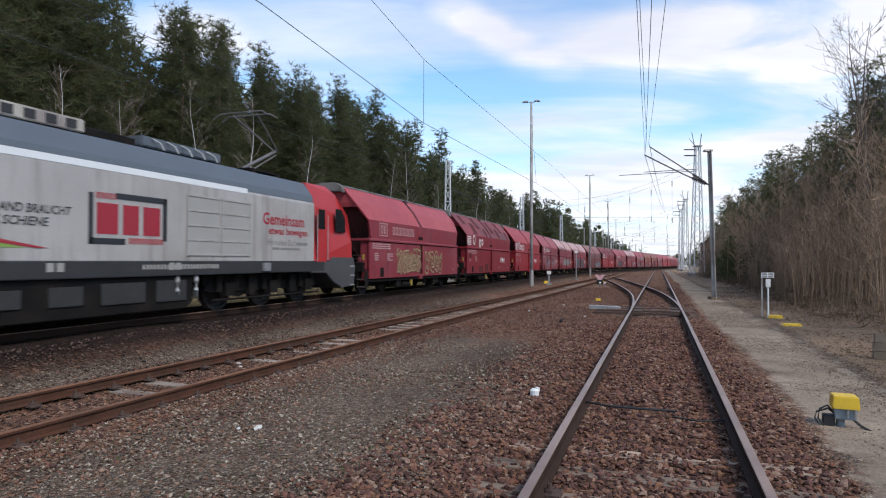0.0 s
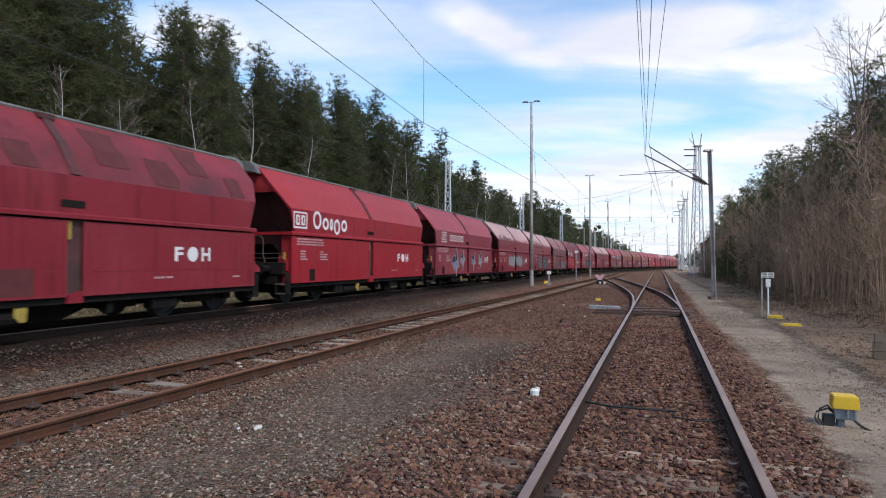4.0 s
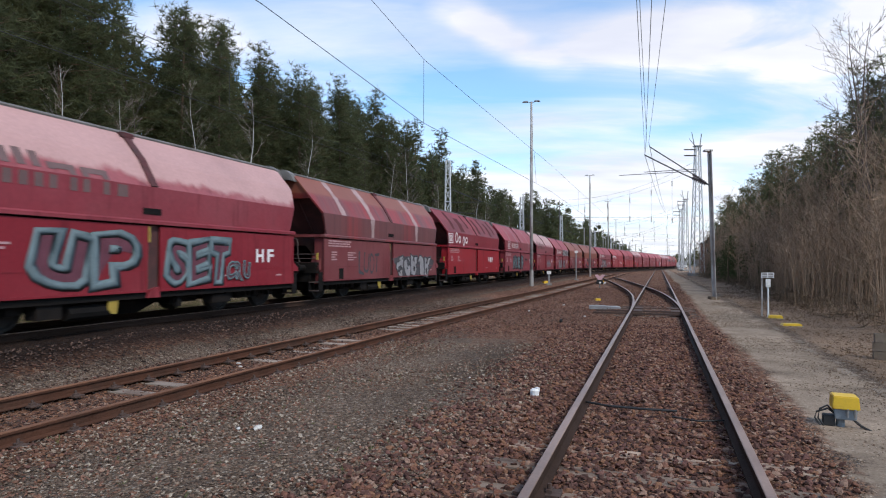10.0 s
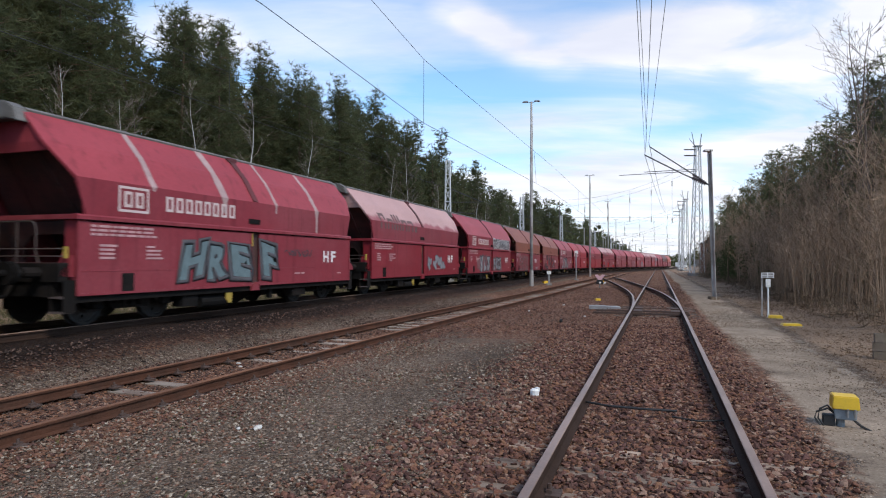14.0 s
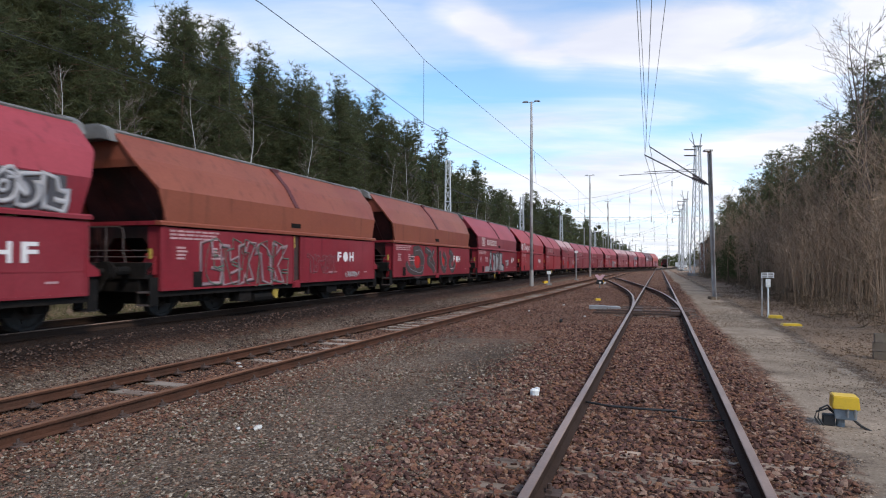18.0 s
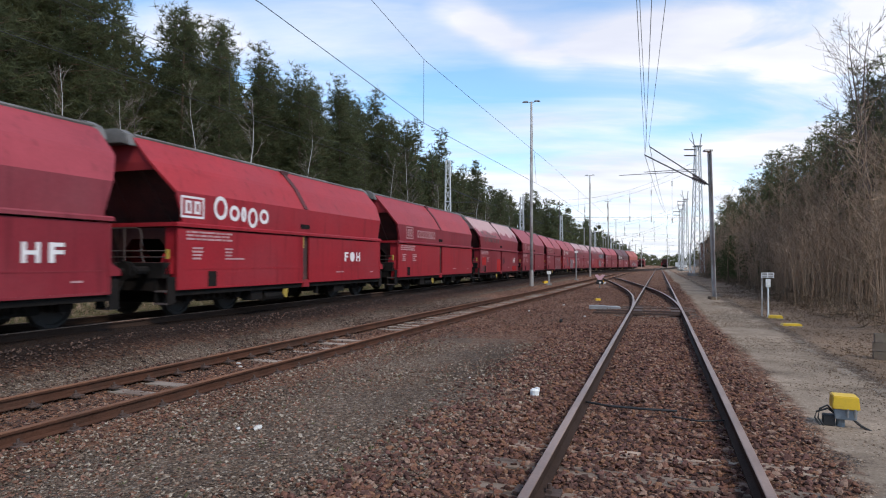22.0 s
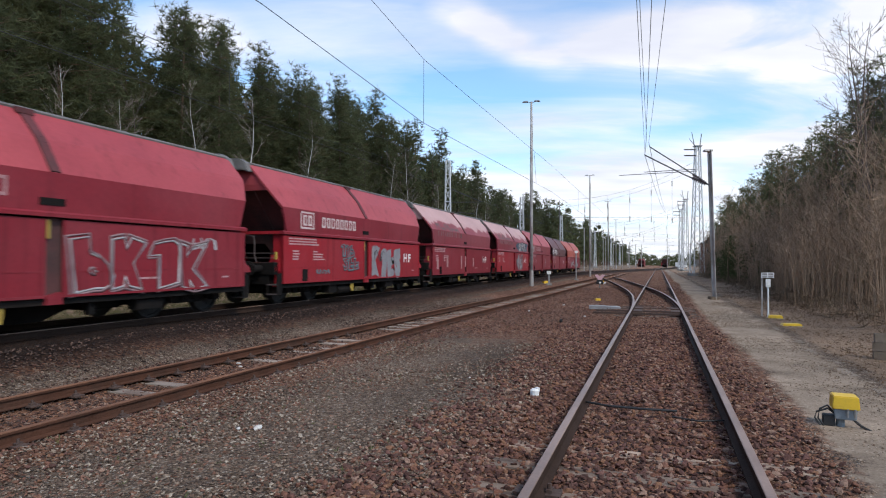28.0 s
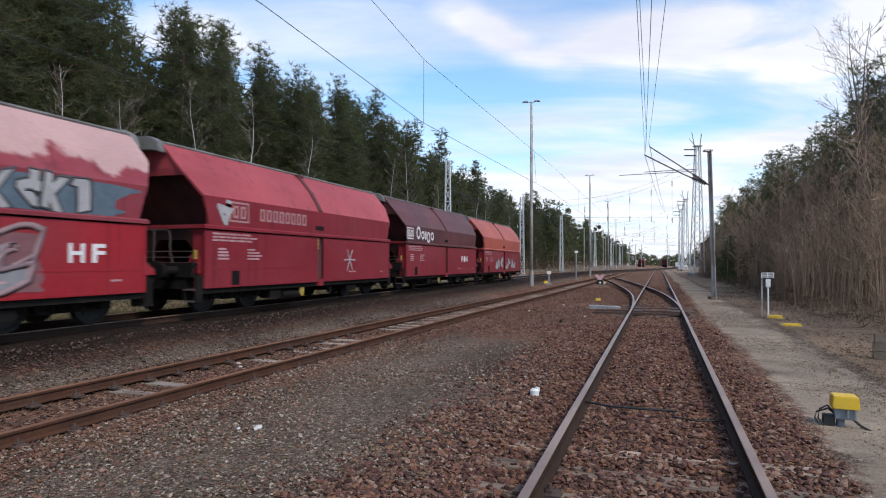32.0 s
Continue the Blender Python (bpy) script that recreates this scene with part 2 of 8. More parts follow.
def siding_u(w):
    """The siding between the near track and the running line."""
    return float(np.interp(w, (-60, 5, 19, 35, 60, 100, 140, 200, 400), (-7.6, -6.84, -6.56, -6.15, -6.05, -6.1, -5.9, -4.6, -4.6)))


def branch_u(w):
    """The branch that leaves the near track to its left."""
    if w < 19.5:
        return 0.0
    if w < 37.5:
        return -(w - 19.5) ** 2 / 300
    if w < 74:
        return -1.08 - (w - 37.5) * 0.12
    return -5.46 - 0.70 * (1 - math.exp(-(w - 74) / 5.8))


T1_U = -0.075


def ground_z(u, w):
    lu, su = line_u(w), siding_u(w)
    pts = sorted([(lu - 40, 0.9), (lu - 14, 0.35), (lu - 6, -0.30), (lu - 2.9, -0.28), (lu - 1.9, 0.055), (lu + 1.8, 0.055), (lu + 2.8, -0.30)], key=lambda p: p[0])
    if su - 1.4 > lu + 2.9:
        pts += [(su - 1.8, -0.37), (su - 0.95, -0.338), (su - 0.62, -0.405), (su + 0.62, -0.405), (su + 0.95, -0.338), (su + 1.8, -0.36), (su + 2.8, -0.30)]
    if -2.6 > pts[-1][0]:
        pts += [(-3.0, -0.25), (-1.6, -0.185), (1.35, -0.185), (1.7, -0.205), (2.8, -0.22), (4.2, -0.30), (8.0, -0.2), (30.0, 0.4)]
    else:
        pts += [(pts[-1][0] + 3, -0.22), (pts[-1][0] + 30, 0.2)]
    xs, zs = zip(*pts)
    return float(np.interp(u, xs, zs)) - dip(w)


def on_ground(u, w):
    return place(u, w, ground_z(u, w))

# ---- ground ----
M_GROUND = None


def ground_material():
    """Grey-brown fines between the tracks, rust-brown ballast along them, a sandy path, grass towards the woods."""
    m = bpy.data.materials.new("yard_ground")
    m.use_nodes = True
    nt = m.node_tree
    N, L = nt.nodes.new, nt.links.new
    b = nt.nodes["Principled BSDF"]
    b.inputs["Roughness"].default_value = 0.95
    b.inputs["Specular IOR Level"].default_value = 0.2
    at = N("ShaderNodeAttribute"); at.attribute_name = "kind"
    sep = N("ShaderNodeSeparateColor")
    L(at.outputs["Color"], sep.inputs[0])
    tc = N("ShaderNodeTexCoord")

    def noise_node(scale, detail=5.0, rough=0.6):
        n = N("ShaderNodeTexNoise")
        n.inputs["Scale"].default_value, n.inputs["Detail"].default_value, n.inputs["Roughness"].default_value = scale, detail, rough
        L(tc.outputs["Object"], n.inputs["Vector"])
        return n

    big, mid, fine = noise_node(0.35), noise_node(2.2, 6.0, 0.7), noise_node(38.0, 4.0, 0.7)
    cell = N("ShaderNodeTexVoronoi"); cell.inputs["Scale"].default_value = 24.0
    L(tc.outputs["Object"], cell.inputs["Vector"])
    cell2 = N("ShaderNodeTexVoronoi"); cell2.inputs["Scale"].default_value = 42.0
    L(tc.outputs["Object"], cell2.inputs["Vector"])

    def ramp(src, *stops):
        r = N("ShaderNodeValToRGB")
        e = r.color_ramp.elements
        while len(e) < len(stops):
            e.new(0.5)
        for k, (p, c) in enumerate(stops):
            e[k].position, e[k].color = p, (*c, 1)
        L(src, r.inputs[0])
        return r.outputs[0]

    def mixed(fac, a, c):
        x = N("ShaderNodeMix"); x.data_type = "RGBA"
        L(fac, x.inputs[0]); L(a, x.inputs[6]); L(c, x.inputs[7])
        return x.outputs[2]

    s1 = N("ShaderNodeSeparateColor"); L(cell.outputs["Color"], s1.inputs[0])
    s2 = N("ShaderNodeSeparateColor"); L(cell2.outputs["Color"], s2.inputs[0])
    fines = ramp(s2.outputs[0], (0.0, (0.052, 0.034, 0.023)), (0.35, (0.150, 0.102, 0.070)), (0.7, (0.215, 0.150, 0.105)), (0.93, (0.30, 0.222, 0.160)), (1.0, (0.50, 0.42, 0.33)))
    ballast = ramp(s1.outputs[0], (0.0, (0.064, 0.032, 0.022)), (0.45, (0.180, 0.086, 0.052)), (0.85, (0.29, 0.140, 0.080)), (1.0, (0.42, 0.29, 0.205)))
    blend = N("ShaderNodeMath"); blend.operation = "MULTIPLY_ADD"; blend.inputs[1].default_value = 0.5
    half_mid = N("ShaderNodeMath"); half_mid.operation = "MULTIPLY"; half_mid.inputs[1].default_value = 0.5
    L(mid.outputs[0], half_mid.inputs[0]); L(fine.outputs[0], blend.inputs[0]); L(half_mid.outputs[0], blend.inputs[2])
    sand = ramp(blend.outputs[0], (0.36, (0.11, 0.080, 0.055)), (0.47, (0.205, 0.153, 0.109)), (0.56, (0.27, 0.206, 0.150)), (0.68, (0.39, 0.305, 0.225)))
    grass = ramp(fine.outputs[0], (0.3, (0.145, 0.094, 0.060)), (0.5, (0.295, 0.195, 0.128)), (0.70, (0.48, 0.355, 0.245)))

    def weight(chan, soft_src):
        a = N("ShaderNodeMath"); a.operation = "MULTIPLY_ADD"; a.inputs[1].default_value = 1.1
        sub = N("ShaderNodeMath"); sub.operation = "SUBTRACT"; sub.inputs[1].default_value = 0.5
        L(soft_src, sub.inputs[0]); L(sub.outputs[0], a.inputs[0]); L(chan, a.inputs[2])
        r = N("ShaderNodeMapRange"); r.interpolation_type = "SMOOTHSTEP"
        r.inputs[1].default_value, r.inputs[2].default_value = 0.36, 0.62
        L(a.outputs[0], r.inputs[0])
        return r.outputs[0]

    c = mixed(weight(sep.outputs[0], mid.outputs[0]), fines, ballast)
    sandy = weight(sep.outputs[1], mid.outputs[0])
    c = mixed(sandy, c, sand)
    c = mixed(weight(sep.outputs[2], mid.outputs[0]), c, grass)
    var = N("ShaderNodeMapRange")
    var.inputs[1].default_value, var.inputs[2].default_value, var.inputs[3].default_value, var.inputs[4].default_value = 0.3, 0.7, 0.72, 1.3
    L(big.outputs[0], var.inputs[0])
    # black brake dust, oil and the train's own shade, painted along the running line
    grime_shade = N("ShaderNodeMapRange")
    grime_shade.inputs[1].default_value, grime_shade.inputs[2].default_value, grime_shade.inputs[3].default_value, grime_shade.inputs[4].default_value = 0.1, 0.9, 1.0, 0.14
    L(at.outputs["Alpha"], grime_shade.inputs[0])
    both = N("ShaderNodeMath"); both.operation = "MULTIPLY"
    L(var.outputs[0], both.inputs[0]); L(grime_shade.outputs[0], both.inputs[1])
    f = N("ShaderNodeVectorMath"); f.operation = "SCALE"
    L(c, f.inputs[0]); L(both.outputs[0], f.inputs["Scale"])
    L(f.outputs[0], b.inputs["Base Color"])
    hgt = N("ShaderNodeMath"); hgt.operation = "ADD"
    L(cell.outputs["Distance"], hgt.inputs[0]); L(cell2.outputs["Distance"], hgt.inputs[1])
    bp = N("ShaderNodeBump"); bp.invert = True
    bp.inputs["Strength"].default_value, bp.inputs["Distance"].default_value = 1.0, 0.05
    flat = N("ShaderNodeMapRange")
    flat.inputs[3].default_value, flat.inputs[4].default_value = 1.0, 0.14
    L(sandy, flat.inputs[0]); L(flat.outputs[0], bp.inputs["Strength"])
    L(hgt.outputs[0], bp.inputs["Height"]); L(bp.outputs[0], b.inputs["Normal"])
    return m


def build_ground():
    us = np.r_[-2400, -1200, -500, -250, -140, -90, -60, np.arange(-44, -20, 2.0), np.arange(-20, -9, 0.4), np.arange(-9, -4.5, 0.16), np.arange(-4.5, 9, 0.3), np.arange(9, 30, 2.5), 40, 60, 100, 180, 400, 1000, 2400]
    ws = np.r_[-400, -200, -100, -50, -25, -12, np.arange(-6, 24, 0.4), np.arange(24, 70, 1.5), np.arange(70, 240, 5.0), np.arange(240, 480, 20), 600, 800, 1200, 2000, 3200]
    verts, kinds = [], []
    for w in ws:
        lu, su, bu = line_u(w), siding_u(w), branch_u(w)
        for u in us:
            z = ground_z(u, w) + 0.035 * noise.noise((u * 0.45, w * 0.45, 0)) * (0.25 if abs(u - T1_U) < 1.5 or abs(u - su) < 1.5 else 1.0)
            verts.append(place(u, w, z))
            d1, d2, d3 = abs(u - T1_U), abs(u - su), abs(u - lu)
            bal = max(1 - (d1 / 2.1) ** 3, 1 - (d2 / 1.9) ** 3, 1 - (d3 / 3.0) ** 4, 1 - (abs(u - bu) / 2.0) ** 3)
            if -6.2 < u < 1.2:
                bal = max(bal, 0.85 * min(1.0, max(0.0, (w - 9.0 + 0.9 * (u + 3.0)) / 7.0)))
            elif -9 < u <= -6.2:
                bal = max(bal, 0.8 * min(1.0, max(0.0, (w - 24.0) / 10.0)))
            if w > 60 and lu - 9 < u < 3.5:
                bal = max(bal, min(0.9, (w - 60) / 30))
            path_c = 2.10 + 0.06 * math.sin(w * 0.16)
            half = 0.64 + 0.06 * math.sin(w * 0.31 + 1)
            sand = max(0.0, 1.15 - abs(u - path_c) / half * 0.65)
            gr = max(0.0, min(1.0, (u - 2.7) / 0.9)) if u > 0 else max(0.0, min(1.0, (lu - 3.4 - u) / 1.8)) * max(0.35, min(1.0, (70 - w) / 30))
            # last channel: line dirt with the shade under the train, and a dust patch
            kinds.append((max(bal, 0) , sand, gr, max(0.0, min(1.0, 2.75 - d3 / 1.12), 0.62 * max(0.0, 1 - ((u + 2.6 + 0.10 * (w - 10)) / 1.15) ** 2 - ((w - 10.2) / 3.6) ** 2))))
    nu, nw = len(us), len(ws)
    faces = [(j * nu + i, j * nu + i + 1, (j + 1) * nu + i + 1, (j + 1) * nu + i) for j in range(nw - 1) for i in range(nu - 1)]
    me = bpy.data.meshes.new("ground")
    me.from_pydata(verts, [], faces)
    col = me.color_attributes.new("kind", "FLOAT_COLOR", "POINT")
    col.data.foreach_set("color", np.clip(np.array(kinds, dtype=np.float32), 0, 1).ravel())
    me.polygons.foreach_set("use_smooth", [True] * len(me.polygons))
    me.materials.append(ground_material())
    ob = new("ground", me)
    return tagged(ob, "yard ground of rust-brown ballast, grey fines and sandy path", "ground", kind="structure")


build_ground()

# ---- tracks ----
M_RAIL = mat("rusty_rail_steel", (0.075, 0.033, 0.020), 0.8, 0.0, 0.35, 3.0, 40, 0.2, dirt=(0.060, 0.032, 0.022), spec=0.12)
M_RAIL_DARK = mat("dark_brown_rail_web", (0.036, 0.021, 0.015), 0.8, 0.0, 0.3, 3.0, 40, 0.2, spec=0.12)
M_HEAD = mat("dull_rail_head", (0.25, 0.160, 0.120), 0.42, 0.0, 0.22, 2.0, 30, 0.05, dirt=(0.165, 0.102, 0.074), dirt_at=0.52, spec=0.5)
M_HEAD_RUSTY = mat("rusty_rail_head", (0.21, 0.10, 0.058), 0.8, 0.0, 0.25, 2.0, 30, 0.05, dirt=(0.14, 0.07, 0.045), spec=0.15)
M_SLEEPER = mat("weathered_concrete_sleeper", (0.20, 0.150, 0.115), 0.92, 0.0, 0.3, 5.0, 50, 0.35, dirt=(0.115, 0.072, 0.052), dirt_at=0.47, spread=0.25)
M_SLEEPER_PALE = mat("pale_concrete_sleeper", (0.29, 0.23, 0.18), 0.92, 0.0, 0.25, 5.0, 50, 0.35, dirt=(0.17, 0.112, 0.082), dirt_at=0.56, spread=0.25)
M_SLEEPER_DARK = mat("dark_timber_sleeper", (0.10, 0.075, 0.058), 0.95, 0.0, 0.35, 5.0, 50, 0.4, dirt=(0.17, 0.13, 0.10), dirt_at=0.6, spread=0.3)
M_SLEEPER_WORN = mat("worn_timber_sleeper", (0.30, 0.215, 0.155), 0.95, 0.0, 0.35, 5.0, 50, 0.4, dirt=(0.11, 0.07, 0.05), dirt_at=0.50, spread=0.3, stretch=(0.4, 2, 1))
M_IRON = mat("rusty_iron", (0.075, 0.045, 0.034), 0.8, 0.1, 0.35, 8.0, 50, 0.3)


def swept(points, section, closed=True):
    """A section (side, up) carried along points on the plan."""
    s = Shape()
    n = len(section)
    verts, faces = [], []
    for i, p in enumerate(points):
        a, b = Vector(points[max(i - 1, 0)]), Vector(points[min(i + 1, len(points) - 1)])
        t = (b - a).normalized()
        r = Vector((t.y, -t.x, 0)).normalized()
        verts += [Vector(p) + r * q[0] + Vector((0, 0, q[1])) for q in section]
    for i in range(len(points) - 1):
        for j in range(n):
            k = (j + 1) % n
            faces.append((i * n + j, i * n + k, (i + 1) * n + k, (i + 1) * n + j))
    faces += [tuple(range(n - 1, -1, -1)), tuple((len(points) - 1) * n + j for j in range(n))]
    return s.add(verts, faces)


WEB = [(-0.062, -0.149), (0.062, -0.149), (0.062, -0.138), (0.012, -0.122), (0.009, -0.045), (0.033, -0.036), (0.034, -0.012), (-0.034, -0.012), (-0.033, -0.036), (-0.009, -0.045), (-0.012, -0.122), (-0.062, -0.138)]
HEAD = [(-0.034, -0.012), (0.034, -0.012), (0.034, -0.003), (0.027, 0.0), (-0.027, 0.0), (-0.034, -0.003)]
SLEEPER_MESH = {}


def sleeper_mesh(material, key, length=2.5):
    if key not in SLEEPER_MESH:
        s = Shape()
        h, w1, w2 = 0.20, 0.13, 0.105
        verts = []
        for x, d in ((-length / 2, 0.012), (-0.45, 0.0), (0.45, 0.0), (length / 2, 0.012)):
            lo = 0.02 if abs(x) < 1 else 0.0
            verts += [(x, -w1, -h), (x, w1, -h), (x, w2, -lo - d), (x, -w2, -lo - d)]
        faces = [(0, 1, 2, 3), (15, 14, 13, 12)]
        for i in range(3):
            for j in range(4):
                faces.append((4 * i + j, 4 * i + (j + 1) % 4, 4 * i + 4 + (j + 1) % 4, 4 * i + 4 + j))
        s.add(verts, faces)
        SLEEPER_MESH[key] = s.mesh("sleeper", material)
    return SLEEPER_MESH[key]


def fastening_mesh():
    s = Shape()
    s.box((0, 0, 0.004), (0.33, 0.15, 0.022))
    for k in (-1, 1):
        s.box((k * 0.085, 0, 0.026), (0.045, 0.075, 0.026))
        s.tube([(k * 0.085, 0, 0.03), (k * 0.085, 0, 0.075)], [0.019, 0.015], 6)
    return s.mesh("rail_fastening", M_IRON)


def track(name, label, centre, w0, w1, rail_z, sleepers, step=0.62, sleeper_to=70, skip_from=None, head=M_HEAD, sleeper_mat=M_SLEEPER, key="c",
          clips=(0, 0), sink=0.0, dense=2.0, web=None, bury=0.012):
    """A track of two rails on sleepers; centre(w) gives a place (x, y, z of the rail's top)."""
    t = thing(name, (0, 0, 0), label, "railway track", kind="structure")
    ws = np.arange(w0, w1 + 0.01, dense)
    mids = [Vector(centre(w)) for w in ws]
    for side in (-0.7525, 0.7525):
        pts = []
        for i, p in enumerate(mids):
            d = (mids[min(i + 1, len(mids) - 1)] - mids[max(i - 1, 0)]).normalized()
            pts.append(p + Vector((d.y, -d.x, 0)).normalized() * side)
        r = part("rail", swept(pts, WEB), web or M_RAIL, t)
        part("rail_head", swept(pts, HEAD), head, r, "worn running surface")
    sl, fm = sleeper_mesh(sleeper_mat, key), fastening_mesh()
    rnd = random.Random(len(name) * 7 + int(abs(w0)))
    w = max(w0, -3.0)
    while w < min(w1, sleeper_to):
        p, q = Vector(centre(w)), Vector(centre(w + 0.5))
        ang = math.degrees(math.atan2(q.y - p.y, q.x - p.x)) - 90
        part("sleeper", sl, None, t, at=pose(p.x, p.y, p.z - 0.165 - (sink if w > 6.2 or sink == 0 else -0.017) - rnd.uniform(0, bury), 0, 0, ang + rnd.uniform(-1.2, 1.2)))
        if clips[0] <= w <= clips[1]:
            for side in (-0.7525, 0.7525):
                c = pose(p.x, p.y, p.z - 0.155, 0, 0, ang) @ pose(side, 0, 0)
                part("rail_fastening", fm, None, t, at=c)
        w += step + rnd.uniform(-0.02, 0.02)
    return t


def on_t1(w):
    return place(T1_U, w, -dip(w))


def on_siding(w):
    return place(siding_u(w), w, -0.19 - dip(w))


def on_branch(w):
    return place(branch_u(w) + T1_U, w, 0.004 - dip(w) - 0.19 * max(0.0, min(1.0, (w - 45) / 40)))


def on_line(s):
    return line_at(s)[:3]


track("railway_track", "near railway track with worn rails on buried sleepers", on_t1, -6, 186, 0, True, clips=(-1, 4.6), sink=0.012, sleeper_mat=M_SLEEPER_WORN, key="w", web=M_RAIL_DARK)
track("siding_track", "rusty siding with pale sleepers in brown ballast", on_siding, -20, 190, 0, True, head=M_HEAD_RUSTY, clips=(0, 14), sleeper_to=60, sleeper_mat=M_SLEEPER_PALE, key="p", bury=0.055)
track("running_line", "main running line on a raised ballast bed", on_line, -60, 400, 0, True, head=M_HEAD, sleeper_to=50, sleeper_mat=M_SLEEPER_DARK, key="d", dense=4.0, web=M_RAIL_DARK)
track("branch_track", "diverging turnout track curving away", on_branch, 20.6, 100, 0, True, sleeper_to=18, dense=1.0)

# ---- the train ----
def painted(name, base, faded, amount=0.5, rough=0.5, cap=None):
    grime_shade = tuple(c * 0.5 for c in base)
    return mat(name, base, rough, 0.0, 0.14, 0.7, 14, 0.08, dirt=faded, dirt_at=amount, dirt_soft=0.20, runs=grime_shade, runs_at=0.64, cap=cap, spec=0.22)


M_BLACK = mat("grimy_black_iron", (0.0075, 0.0065, 0.006), 0.85, 0.0, 0.4, 3.0, 40, 0.3, dirt=(0.016, 0.012, 0.010), spec=0.15)
M_WHEEL = mat("wheel_steel", (0.022, 0.018, 0.016), 0.7, 0.1, 0.3, 5, 40, 0.1)
M_ROOF = mat("grey_roof_lid", (0.16, 0.15, 0.14), 0.7, 0.0, 0.25, 2.0, 30, 0.1, dirt=(0.10, 0.09, 0.08))
# wagon-end recess: its shade is put into this dark red
M_CAVE = mat("shade_dark_hopper_end", (0.085, 0.030, 0.028), 0.85, 0.0, 0.35, 2.0, 30, 0.1, dirt=(0.035, 0.022, 0.02))
# darker still: the shade deep inside the wagon, painted in
M_HOPPER = mat("shade_dark_hopper", (0.030, 0.015, 0.014), 0.9, 0.0, 0.3, 2.0, 30, 0.1)
# dark red carries the shade of the groove between the hood halves
M_RIB = mat("shade_dark_red_rib", (0.105, 0.022, 0.024), 0.8, 0.0, 0.3, 2.0, 30, 0.1, dirt=(0.05, 0.022, 0.02))
M_WHITE = mat("white_lettering", (0.70, 0.66, 0.64), 0.6, 0.0, 0.10, 3, 40, 0)
M_FADED = mat("faded_lettering", (0.37, 0.19, 0.185), 0.6, 0.0, 0.2, 3, 40, 0)
M_CREAM = mat("cream_lettering", (0.56, 0.45, 0.42), 0.6, 0.0, 0.2, 3, 40, 0)
M_GHOST = mat("painted_over_lettering", (0.20, 0.085, 0.085), 0.6, 0.0, 0.3, 3, 40, 0)
M_STENCIL = mat("worn_stencil_paint", (0.43, 0.25, 0.25), 0.6, 0.0, 0.3, 3, 40, 0)
M_DARKPRINT = mat("dark_lettering", (0.13, 0.075, 0.07), 0.7, 0.0, 0.2, 3, 40, 0)
M_RAILING = mat("grimy_grey_railing", (0.10, 0.075, 0.07), 0.6, 0.1, 0.2, 4, 40, 0.05)
M_YELLOW = mat("yellow_paint", (0.36, 0.25, 0.045), 0.6, 0.0, 0.3, 5, 50, 0.1)

WAGON, HALF = 12.54, 5.38


def wheelset_shape():
    s = Shape()
    for y in (-0.75, 0.75):
        k = 1 if y > 0 else -1
        ring = [(0.46, -0.065), (0.46, 0.065), (0.40, 0.07), (0.38, 0.03), (0.16, 0.025), (0.14, 0.08), (0.0, 0.08), (0.0, -0.06), (0.14, -0.06), (0.16, -0.02), (0.38, -0.03), (0.40, -0.05), (0.49, -0.065)]
        n = 14
        verts, faces = [], []
        for j in range(n):
            a = 2 * math.pi * j / n
            verts += [(r * math.cos(a), y + d * k, r * math.sin(a)) for r, d in ring]
        m = len(ring)
        for j in range(n):
            for i in range(m):
                a, b = j * m + i, j * m + (i + 1) % m
                c, d = ((j + 1) % n) * m + (i + 1) % m, ((j + 1) % n) * m + i
                faces.append((a, b, c, d))
        s.add(verts, faces)
    s.tube([(0, -0.7, 0), (0, 0.7, 0)], 0.085, 8)
    # lifting holes in the web show the turn
    for y in (-0.79, 0.79):
        for a in (0.4, 2.5, 4.6):
            s.box((0.27 * math.cos(a), y, 0.27 * math.sin(a)), (0.07, 0.03, 0.07))
    return s


WAGON_MESH = {}


